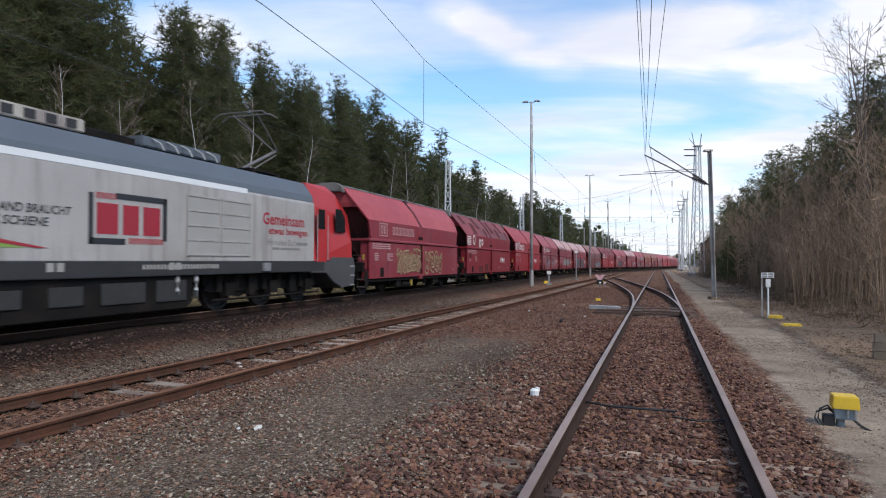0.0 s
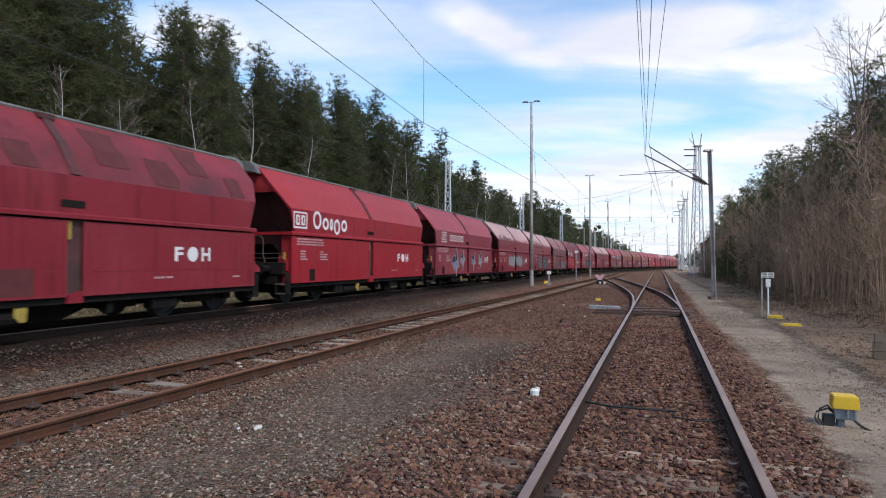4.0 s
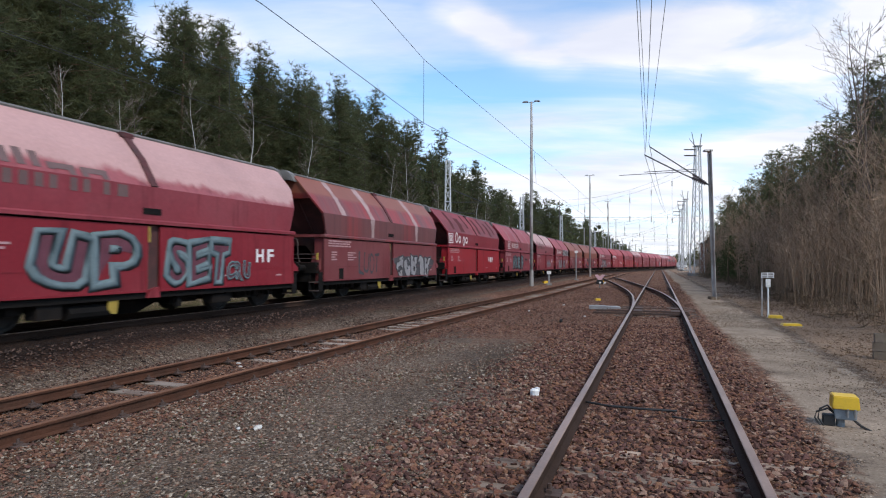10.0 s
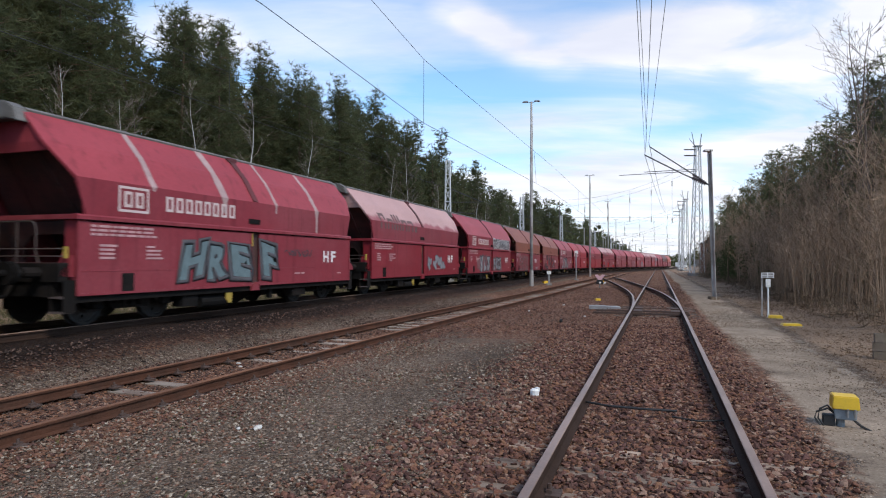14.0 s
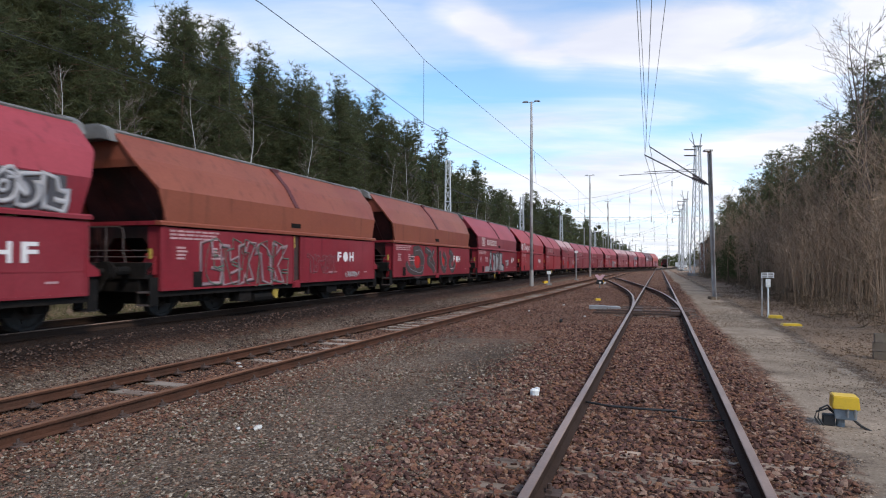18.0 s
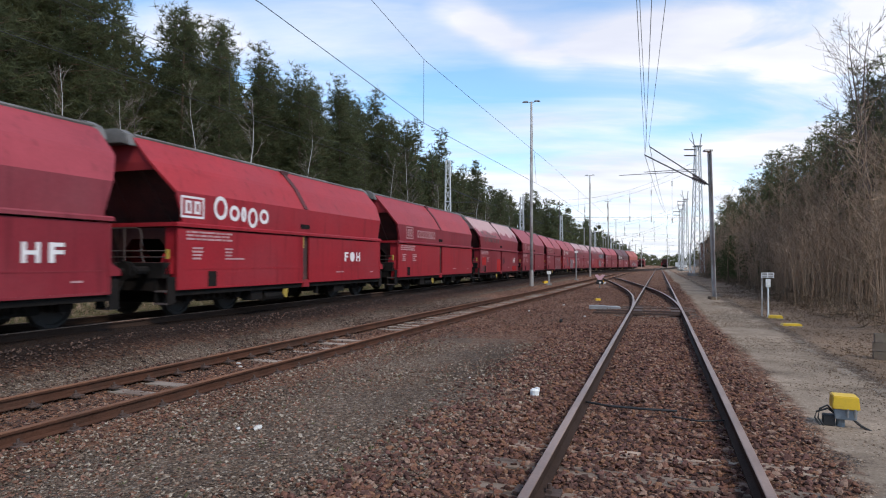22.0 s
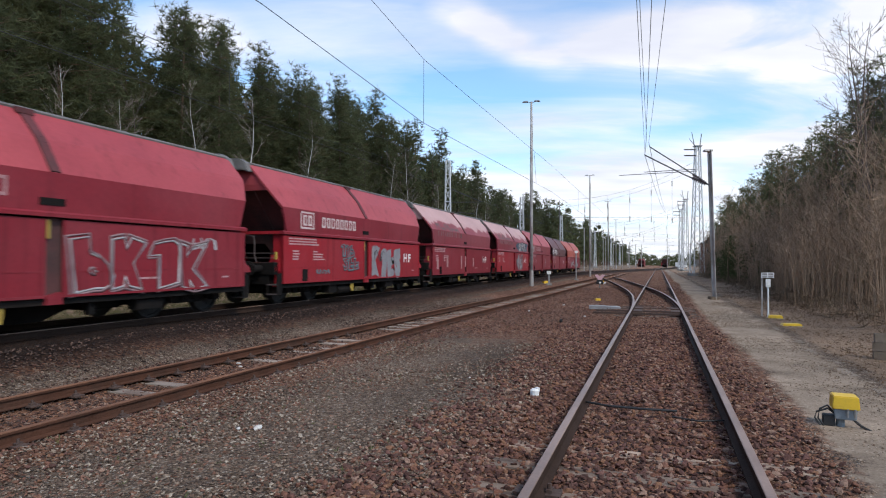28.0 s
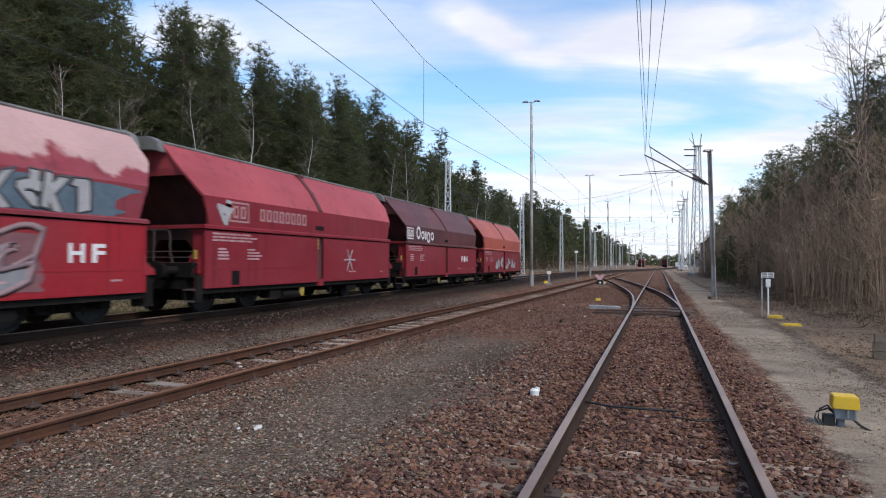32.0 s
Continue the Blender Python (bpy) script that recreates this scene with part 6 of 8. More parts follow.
M_SLATE = mat("dark_tile_roof", (0.06, 0.05, 0.05), 0.85, 0, 0.25, 4, 30, 0.3)
M_SLAB = mat("soiled_concrete_slab", (0.20, 0.155, 0.115), 0.95, 0, 0.3, 5, 40, 0.4, dirt=(0.16, 0.12, 0.085), dirt_at=0.45)
M_PALEPINK = mat("faded_pink_board", (0.60, 0.36, 0.38), 0.6, 0, 0.1, 6, 40, 0)


def lattice_mast(at, height, base, top, label, name="lattice_mast", group="lattice masts of the overhead line", lean=0.0, bays=9):
    t = thing(name, at, label, "mast", group)
    corners = ((1, 1), (-1, 1), (-1, -1), (1, -1))

    def corner(k, f):
        h = (base + (top - base) * f) / 2
        return Vector((corners[k][0] * h + lean * f, corners[k][1] * h, height * f))

    for k in range(4):
        part("leg", Shape().bar(corner(k, 0), corner(k, 1), 0.09 + base * 0.02), M_LATTICE, t)
    for k in range(4):
        s = Shape()
        for i in range(bays):
            a, b = i / bays, (i + 1) / bays
            p, q = (k, (k + 1) % 4) if i % 2 else ((k + 1) % 4, k)
            s.bar(corner(p, a), corner(q, b), 0.05 + base * 0.008)
            s.bar(corner(k, b), corner((k + 1) % 4, b), 0.045)
        part("bracing", s, M_LATTICE, t)
    part("footing", Shape().box((0, 0, 0.1), (base + 0.5, base + 0.5, 0.5)), M_CONCRETE, t, bevel=0.03)
    return t


def light_pole(at, height, label):
    t = thing("yard_light_pole", at, label, "light pole", "yard light poles")
    part("pole", Shape().tube([(0, 0, 0), (0, 0, height * 0.45), (0, 0, height)], [0.13, 0.11, 0.075], 10), M_MAST, t, smooth=True)
    part("base_sleeve", Shape().tube([(0, 0, 0), (0, 0, 1.2)], [0.16, 0.15], 10), M_MAST, t)
    arm = part("crossarm", Shape().tube([(-0.55, 0.18, height - 0.02), (0, 0, height - 0.06), (0.55, -0.18, height + 0.02)], 0.03, 6), M_MAST, t)
    for k in (-1, 1):
        s = Shape()
        s.prism([(-0.22, 0.0), (0.22, 0.0), (0.16, 0.09), (-0.16, 0.09)], -0.1, 0.1)
        part("lamp_head", s, M_LAMPGREY, arm, at=pose(k * 0.42, -k * 0.14, height - 0.02, 0, k * 6, -18))
    part("climbing_irons", Shape().bar((0.1, 0, height * 0.5), (0.1, 0, height * 0.92), 0.02), M_MAST, t)
    return t


for w, u in ((45.6, -8.95), (86.5, -8.9), (128.0, -9.6), (182.0, -11.5)):
    x, y, z = on_ground(u, w)
    light_pole((x, y, z), 13.7 + dip(w) * 0.4, "tall grey steel yard light pole with two lamps")

for w in (50.8, 81.5, 117.0, 182.0, 245.0, 300.0):
    x, y, z = on_ground(-17.3, w)
    m = lattice_mast((x, y, z), 10.6, 0.62, 0.34, "pale steel lattice mast beside the running line")
    s = Shape()
    s.bar((0, 0, 8.3), (2.9, 0.4, 7.1), 0.06)
    s.bar((0, 0, 7.0), (2.9, 0.4, 7.05), 0.05)
    s.bar((0, 0, 6.2), (2.6, 0.4, 6.0), 0.05)
    part("cantilever", s, M_WIRE, m)

for w, u, h, b in ((100.0, 5.4, 19.3, 1.6), (158.0, 5.9, 17.0, 1.5), (176.0, 5.4, 16.0, 1.0)):
    x, y, z = on_ground(u, w)
    m = lattice_mast((x, y, z), h, b, 0.62, "tall tapering lattice tower of a cross-span", "lattice_tower", "lattice towers of the cross-spans", bays=13, lean=0.15)
    s = Shape()
    s.box((0.15, 0, h + 0.1), (1.1, 0.9, 0.12))
    s.bar((-0.3, 0, h + 0.1), (-0.7, 0, h + 2.2), 0.07)
    s.bar((0.5, 0, h + 0.1), (0.75, 0, h + 2.0), 0.09)
    s.bar((-0.1, 0.2, h + 0.1), (-1.0, 0.2, h + 1.3), 0.06)
    part("top_gear", s, M_WIRE, m)
    for zz in (h - 0.4, h - 1.3):
        part("rope_anchor", Shape().box((-0.9, 0, zz), (1.9, 0.2, 0.16)), M_INSUL, m)
    part("switch_box", Shape().box((-0.2, -b / 2 - 0.02, 1.9), (0.7, 0.3, 1.0)), M_GALV, m)

# H-section mast beside the near track, leaning a little to the rails, with its two-arm bracket
MX, MY, MZ = 12.47, 28.5, -0.36


def bracket_mast():
    t = thing("catenary_mast", (MX, MY, MZ), "weathered steel mast with a two-tube bracket arm", "mast")
    s = Shape()
    for dy in (-0.10, 0.10):
        s.bar((0.02, dy, 0), (-0.17, dy, 6.95), 0.24, 0.02)
    s.bar((0.02, 0, 0), (-0.17, 0, 6.95), 0.02, 0.2)
    part("post", s, M_PALEMAST, t)
    part("footing", Shape().box((0, 0, -0.05), (0.42, 0.42, 0.5)), M_SLAB, t, bevel=0.03)
    part("cap", Shape().box((-0.24, 0, 6.93), (0.36, 0.26, 0.08)), M_PALEMAST, t)
    part("stay_tube", Shape().tube([(-0.2, 0, 5.35), (-1.1, 0, 5.95), (-2.95, 0, 7.12)], 0.027, 8), M_WIRE, t)
    part("bracket_tube", Shape().tube([(-0.2, 0, 5.35), (-1.3, 0, 5.80), (-3.15, 0, 6.72)], 0.03, 8), M_WIRE, t)
    for a, b in (((-0.35, 0, 5.42), (-0.95, 0, 5.85)), ((-0.35, 0, 5.38), (-1.0, 0, 5.68))):
        a, b = Vector(a), Vector(b)
        s = Shape()
        for k in range(7):
            p = a.lerp(b, (k + 0.5) / 7)
            d = (b - a).normalized() * 0.025
            s.tube([p - d, p + d], [0.09, 0.05], 10)
        part("insulator", s, M_INSUL, t)
    part("registration_arm", Shape().tube([(-0.75, 0, 5.99), (-4.3, 0.1, 5.79)], 0.016, 6), M_WIRE, t)
    return t


bracket_mast()


def wire(name, pts, r, label, group="overhead wires", sag=0.0):
    """A wire hung from point to point."""
    out = []
    for a, b in zip(pts, pts[1:]):
        a, b = Vector(a), Vector(b)
        for i in range(8):
            f = i / 8
            p = a.lerp(b, f)
            p.z -= sag * 4 * f * (1 - f)
            out.append(p)
    out.append(Vector(pts[-1]))
    ob = part(name, Shape().tube(out, r, 4), M_WIRE)
    return tagged(ob, label, "wire", group)


def droppers(parent, up, down, n, r=0.007):
    for i in range(1, n):
        f = i / n
        a, b = Vector(up[0]).lerp(Vector(up[1]), f), Vector(down[0]).lerp(Vector(down[1]), f)
        part("dropper", Shape().tube([a, b], r, 4), M_WIRE, parent)


# over the near track: two pairs that meet at the bracket
TIP_HI, TIP_LO = (9.50, 28.5, 6.95), (9.30, 28.5, 6.40)
for a, b, r in (((3.71, 11.80, 6.5), (9.32, 28.5, 6.42), 0.006), ((3.77, 11.80, 6.5), (9.42, 28.5, 6.70), 0.006), ((4.00, 11.80, 6.5), (9.34, 28.5, 6.50), 0.007), ((4.27, 11.80, 6.5), TIP_HI, 0.006)):
    d = (Vector(b) - Vector(a)) / (Vector(b) - Vector(a)).length
    start = Vector(a) - d * 30
    wire("overhead_wire", [start, a, b], r, "thin dark overhead wire above the near track")
for a, dz in ((TIP_HI, 0.0), (TIP_LO, -0.2)):
    far = place(1.0, 96.0, 8.6 + dz)
    w = wire("overhead_wire", [a, far], 0.012, "thin dark overhead wire running on to the yard", sag=0.5)

# over the running line: messenger and contact wire with droppers
for s0, s1 in ((-55, -15), (-15, 40), (40, 80), (80, 118), (118, 158), (158, 200), (200, 250)):
    a, b = line_at(s0), line_at(s1)
    zc, zm = 5.55, 7.0
    c = wire("contact_wire", [(a[0], a[1], a[2] + zc), (b[0], b[1], b[2] + zc)], 0.008, "contact wire above the running line")
    m = wire("messenger_wire", [(a[0], a[1], a[2] + zm), (b[0], b[1], b[2] + zm)], 0.008, "messenger wire above the running line", sag=0.35)
    droppers(m, ((a[0], a[1], a[2] + zm - 0.25), (b[0], b[1], b[2] + zm - 0.25)), ((a[0], a[1], a[2] + zc), (b[0], b[1], b[2] + zc)), 5)
# over the siding
c_pts = [place(-6.9, -30, 5.5), place(-5.63, 7.8, 5.35), place(-6.2, 16.1, 5.33), place(-5.55, 33.7, 5.25), place(-6.1, 86, 5.0)]
m_pts = [place(-6.9, -30, 7.8), place(-6.06, 12.5, 7.32), place(-6.2, 16.1, 7.12), place(-5.6, 34.5, 6.75), place(-6.1, 86, 6.9)]
wire("contact_wire", c_pts, 0.008, "contact wire above the siding")
m = wire("messenger_wire", m_pts, 0.008, "messenger wire above the siding")
for a, b in ((m_pts[2], c_pts[2]), (place(-5.75, 30.0, 6.8), place(-5.65, 30.0, 5.25)), (place(-5.8, 48, 6.75), place(-5.8, 48, 5.15))):
    part("dropper", Shape().tube([a, b], 0.006, 4), M_WIRE, m)
for off, zz in ((5.2, 9.4), (5.6, 8.2)):
    pts = []
    for s in (-60, -10, 40, 80, 120, 160, 210):
        x, y, z, h = line_at(s)
        pts.append((x - off * math.cos(h), y + off * math.sin(h), z + zz))
    wire("feeder_wire", pts, 0.006, "feeder wire along the lattice masts", sag=0.5)

# cross-spans over the far yard, with hanging insulators
for wa, wb, za, zb in ((100.0, 81.5, 16.8, 10.2), (158.0, 117.0, 15.6, 9.8), (176.0, 182.0, 14.4, 9.6)):
    a = place(5.0, wa, za - dip(wa))
    b = place(-17.3, wb, zb - dip(wb))
    c1, c2 = place(5.0, wa, za - 1.2 - dip(wa)), place(-17.3, wb, zb - 1.6 - dip(wb))
    span = wire("span_rope", [a, b], 0.014, "cross-span rope between lattice towers", "cross-span ropes", sag=2.2)
    wire("span_rope", [c1, c2], 0.012, "cross-span rope between lattice towers", "cross-span ropes", sag=1.4)
    wire("span_rope", [place(5.0, wa, 8.4 - dip(wa)), place(-17.3, wb, 7.6 - dip(wb))], 0.012, "cross-span rope between lattice towers", "cross-span ropes")
    rnd = random.Random(int(wa))
    for f in (0.14, 0.27, 0.40, 0.53, 0.66, 0.80):
        p = Vector(a).lerp(Vector(b), f)
        top = p.z - 2.2 * 4 * f * (1 - f)
        s = Shape()
        zz = top
        part("dropper", Shape().tube([(p.x, p.y, top), (p.x, p.y, 7.6 - dip(wa))], 0.012, 4), M_WIRE, span)
        for k, zi in enumerate((top - 1.1, 8.6 - dip(wa) - 0.3)):
            s = Shape()
            for j in range(6):
                s.tube([(p.x, p.y, zi - 0.13 * j), (p.x, p.y, zi - 0.13 * j - 0.09)], [0.05, 0.10], 8)
            part("insulator", s, M_INSUL, span)
wire("span_tube", [place(-1.9, 92.0, 14.0), place(5.4, 100.0, 15.2)], 0.05, "steel tube bracket under the cross-span", "cross-span ropes")

# further yard posts, thin in the distance
for k, (w, u, h) in enumerate(((118, -13.2, 8.5), (140, -14.0, 8.2), (150, -12.4, 9.5), (170, -13.4, 8.5), (186, -12.5, 9.0), (205, -11.0, 8.5), (222, -9.5, 9.0), (236, -8.0, 8.6), (258, -6.5, 9.0), (270, -12.0, 9.0), (300, -14.0, 9.0), (330, -11.0, 9.0),
                               (250, 3.0, 11.0), (310, 4.5, 11.0), (225, 6.5, 10.0))):
    x, y, z = on_ground(u, w)
    t = thing("yard_post", (x, y, z), "slim grey catenary post in the far yard", "mast", "far yard posts")
    part("post", Shape().bar((0, 0, -0.3), (0, 0, h), 0.13, 0.16), M_MAST, t)
    s = Shape()
    s.bar((0, 0, h - 1.6), (-2.4 if k % 2 else 2.4, 0, h - 0.9), 0.06)
    s.bar((0, 0, h - 2.8), (-2.4 if k % 2 else 2.4, 0, h - 2.4), 0.06)
    part("bracket", s, M_WIRE, t)


# ---- small trackside things ----
def connection_box(x, y, z):
    t = thing("connection_box", pose(x, y, z, 0, 0, -24) @ Matrix.Diagonal((0.72, 0.72, 0.78, 1)), "yellow-lidded grey cable connection box beside the track", "trackside box")
    s = Shape()
    s.prism([(-0.165, 0.20), (0.165, 0.20), (0.170, 0.23), (0.155, 0.37), (-0.155, 0.37), (-0.170, 0.23)], -0.15, 0.15)
    lid = part("lid", s, M_YBOX, t, "yellow plastic lid", bevel=0.012)
    part("lid_rim", Shape().box((0, 0, 0.215), (0.345, 0.285, 0.028)), M_YBOX, lid, bevel=0.008)
    part("housing", Shape().prism([(-0.13, 0.06), (0.13, 0.06), (0.145, 0.205), (-0.145, 0.205)], -0.11, 0.11), M_GBOX, t, "blue-grey cast housing", bevel=0.01)
    part("stand", Shape().tube([(-0.05, 0, -0.12), (-0.05, 0, 0.07)], 0.055, 10), M_GBOX, t)
    part("terminal", Shape().box((-0.20, -0.02, 0.03), (0.15, 0.13, 0.15)), M_RUBBER, t, bevel=0.01)
    for k, (dx, lift) in enumerate(((-0.34, 0.20), (-0.38, 0.16))):
        part("cable", Shape().tube([(-0.13, -0.05, 0.13), (-0.22, -0.08, lift + 0.03), (dx + 0.02, -0.1, lift - 0.02), (dx, -0.1, 0.06), (dx + 0.07, -0.1, -0.04)], 0.013, 6), M_RUBBER, t)
    for x2 in (0.02, 0.11):
        part("clamp", Shape().tube([(x2, -0.13, 0.10), (x2, -0.15, 0.21)], 0.014, 6), M_GALV, t)
    part("cable", Shape().tube([(0.1, 0, 0.06), (0.2, -0.02, -0.02), (0.34, -0.1, -0.08)], 0.018, 6), M_RUBBER, t)
    return t


connection_box(4.15, 6.42, -0.175)


def marker_board(x, y, z):
    t = thing("marker_board", pose(x, y, z, 0, 0, -22), "small white grid board on a thin post", "sign")
    part("post", Shape().tube([(0.06, 0, -0.1), (0.06, 0, 1.0)], 0.028, 8), M_PLASTIC_W, t)
    part("back_post", Shape().box((-0.11, 0.03, 0.6), (0.05, 0.06, 1.35)), M_MAST, t)
    b = part("board", Shape().box((0.05, -0.03, 1.30), (0.36, 0.02, 0.17)), M_PLASTIC_W, t)
    for dx in (-0.085, 0.085):
        for dz in (-0.038, 0.038):
            part("panel", Shape().box((0.05 + dx, -0.043, 1.30 + dz), (0.14, 0.008, 0.055)), M_MAST, b)
    part("plate", Shape().box((0.06, -0.03, 1.05), (0.14, 0.05, 0.26)), M_PLASTIC_W, t, bevel=0.01)
    return t


x, y = 10.3, 19.75
marker_board(x, y, ground_z(*across(x, y)) + 0.02)


def yellow_cover(x, y, size, turn, label):
    z = ground_z(*across(x, y))
    t = thing("cable_cover", pose(x, y, z, 0, 0, turn), label, "cable cover", "yellow cable covers")
    w, d, h = size
    part("cover", Shape().prism([(-w / 2, 0), (w / 2, 0), (w * 0.42, h), (-w * 0.42, h)], -d / 2, d / 2), M_YBOX, t, bevel=0.01)
    part("base", Shape().box((0, 0, -0.02), (w * 1.1, d * 1.1, 0.05)), M_CONCRETE, t)


yellow_cover(10.35, 19.3, (0.42, 0.26, 0.10), -20, "low yellow cable cover at the foot of the board")
yellow_cover(9.55, 17.0, (0.50, 0.28, 0.07), -12, "flat yellow cable cover on the ground")
yellow_cover(6.9, 27.6, (0.24, 0.16, 0.10), 10, "small yellow cable cover in the ballast")
yellow_cover(14.6, 57.0, (0.42, 0.3, 0.2), 10, "small yellow cable cover in the ballast")
yellow_cover(8.6, 52.0, (0.45, 0.3, 0.22), 20, "small yellow cable cover in the ballast")


def point_machine(x, y):
    z = ground_z(*across(x, y))
    t = thing("point_machine", pose(x, y, z - 0.02, 0, 0, -16) @ Matrix.Diagonal((1, 1, 0.65, 1)), "flat grey steel point machine with drive rods", "point machine")
    part("case", Shape().prism([(-0.55, 0.0), (0.55, 0.0), (0.55, 0.13), (0.45, 0.17), (-0.5, 0.17), (-0.55, 0.12)], -0.2, 0.2), M_GALV, t, bevel=0.015)
    part("cover", Shape().box((-0.25, 0, 0.18), (0.6, 0.34, 0.04)), M_GALV, t, bevel=0.01)
    part("drive_rod", Shape().tube([(0.5, 0.05, 0.06), (2.2, 0.4, 0.07)], 0.025, 6), M_IRON, t)
    part("drive_rod", Shape().tube([(0.5, -0.08, 0.06), (1.3, 0.1, 0.06)], 0.03, 6), M_IRON, t)
    return t


point_machine(5.85, 22.4)


def point_lantern(x, y):
    z = ground_z(*across(x, y))
    t = thing("point_indicator", pose(x, y, z, 0, 0, -14), "black point indicator lantern with a pale pink arrow board", "point indicator")
    part("pole", Shape().tube([(0, 0, -0.1), (0, 0, 0.30)], 0.05, 8), M_CONCRETE, t)
    part("lantern", Shape().prism([(-0.24, 0.28), (0.24, 0.28), (0.27, 0.40), (0.20, 0.62), (-0.20, 0.62), (-0.27, 0.40)], -0.16, 0.16), M_RUBBER, t, bevel=0.015)
    part("arrow_board", Shape().prism([(-0.36, 0.95), (-0.16, 0.98), (0.0, 0.86), (0.16, 0.98), (0.36, 0.95), (0.12, 0.60), (-0.12, 0.60)], -0.18, -0.165), M_PALEPINK, t, "pale pink arrow board")
    part("lens", Shape().tube([(0.02, -0.19, 0.40), (0.02, -0.17, 0.40)], 0.07, 12), M_PLASTIC_W, t)
    part("counterweight", Shape().tube([(0.2, 0, 0.3), (0.42, 0.05, 0.42)], [0.03, 0.07], 8), M_PLASTIC_W, t)
    return t


point_lantern(11.3, 44.6)


def shunt_post(x, y, h, label, head="disc"):
    z = ground_z(*across(x, y))
    t = thing("signal_post", (x, y, z), label, "signal post", "small yard signals")
    part("post", Shape().tube([(0, 0, -0.1), (0, 0, h)], 0.07, 8), M_GALV, t)
    part("head", Shape().box((0, -0.06, h + 0.12), (0.34, 0.1, 0.26)), M_PLASTIC_W, t, bevel=0.02)
    part("foot", Shape().box((0, 0, 0.05), (0.4, 0.4, 0.2)), M_CONCRETE, t)


shunt_post(14.2, 66.0, 2.9, "slender white signal post beside the running line")
shunt_post(8.55, 50.0, 0.9, "low black and white shunting signal")


def block_stack(x, y):
    z = ground_z(*across(x, y))
    t = thing("block_stack", pose(x, y, z, 0, 0, -28) @ Matrix.Diagonal((0.8, 0.8, 0.8, 1)), "stack of grey hollow concrete blocks on the ground", "concrete blocks")
    rnd = random.Random(4)
    for r in range(3):
        for k in range(4 - (r == 2)):
            s = Shape()
            c = (k * 0.30, 0, 0.10 + r * 0.20)
            s.box((c[0], 0.09, c[2]), (0.28, 0.04, 0.19)); s.box((c[0], -0.09, c[2]), (0.28, 0.04, 0.19))
            for dx in (-0.12, 0.0, 0.12):
                s.box((c[0] + dx, 0, c[2]), (0.04, 0.14, 0.19))
            part("block", s, M_SLAB, t, at=pose(rnd.uniform(-0.02, 0.02), rnd.uniform(-0.03, 0.03), 0, 0, 0, rnd.uniform(-3, 3)))
    return t


block_stack(7.98, 11.3)
rnd = random.Random(2)


def lump(name, x, y, size, material, label, category, z=None, seed=1, lift=0.0):
    r = random.Random(seed)
    bm = bmesh.new()
    bmesh.ops.create_icosphere(bm, subdivisions=2, radius=0.5)
    for v in bm.verts:
        k = 1 + 0.28 * noise.noise(v.co * 2.2 + Vector((seed * 3.1, 0, 0)))
        v.co = Vector((v.co.x * size[0], v.co.y * size[1], v.co.z * size[2])) * k
    me = bpy.data.meshes.new(name)
    bm.to_mesh(me); bm.free()
    me.materials.append(material)
    zz = ground_z(*across(x, y)) if z is None else z
    return tagged(part(name, me, None, at=pose(x, y, zz + size[2] * 0.32 + lift, 0, 0, r.uniform(0, 180))), label, category)


t = thing("plastic_cap", pose(1.15, 7.78, ground_z(*across(1.15, 7.78)) + 0.02, 0, 0, 20), "small broken white plastic cap in the ballast", "litter")
part("cap", Shape().tube([(0, 0, -0.02), (0, 0, 0.05), (0, 0, 0.07)], [0.055, 0.055, 0.035], 10), M_PLASTIC_W, t)
part("spout", Shape().box((0.04, 0, 0.06), (0.04, 0.05, 0.04)), M_PLASTIC_W, t)
M_PALESTONE = mat("pale_stone", (0.52, 0.49, 0.45), 0.9, 0, 0.15, 8, 60, 0.3)
for x, y, sx in ((-1.98, 6.66, 0.14), (-2.2, 6.7, 0.07), (-3.75, 11.4, 0.10), (-3.62, 11.1, 0.08), (-3.6, 10.0, 0.05), (0.4, 9.2, 0.06), (1.3, 8.6, 0.05), (3.2, 23.0, 0.12), (4.4, 19.2, 0.10), (5.0, 25.6, 0.12)):
    lump("pale_stone", x, y, (sx, sx * 0.6, sx * 0.4), M_PALESTONE, "pale flat stone lying on the gravel", "stone", seed=int(x * 10 + 60))
for x, y in ((3.35, 17.6),):
    lump("dark_clod", x, y, (0.10, 0.09, 0.13), M_RUBBER, "small dark clod on the gravel", "stone", seed=9)

# hose and timber lying across the near track
t = thing("cable_duct", (0, 0, 0), "black rubber cable lying across the near track", "cable")
p = [place(T1_U + du, 7.25 + dw, -0.12 + dz) for du, dw, dz in ((-0.72, 0.0, 0.0), (-0.45, -0.16, 0.01), (-0.05, -0.22, 0.02), (0.25, -0.2, 0.02))]
part("duct", Shape().tube(p, 0.013, 8), M_RUBBER, t)
p = [place(T1_U + du, 6.95 + dw, -0.14) for du, dw in ((0.2, 0.0), (0.45, -0.1), (0.7, 0.02))]
part("duct", Shape().tube(p, 0.009, 8), M_RUBBER, t)
# flat kerb slabs along the path
t = thing("cable_trough", (0, 0, 0), "half-buried concrete cable trough lids along the path", "cable trough")
for k in range(16):
    w = 5.5 + k * 0.82
    u = 2.78 + 0.05 * math.sin(k * 1.7)
    x, y, z = on_ground(u, w)
    if k % 5 in (1, 4):
        continue
    part("slab", Shape().box((0, 0, 0), (0.20, 0.74, 0.06)), M_SLAB, t, at=pose(x, y, z - 0.034, rnd.uniform(-1, 1), rnd.uniform(-2, 2), -19.24 + rnd.uniform(-2, 2)))

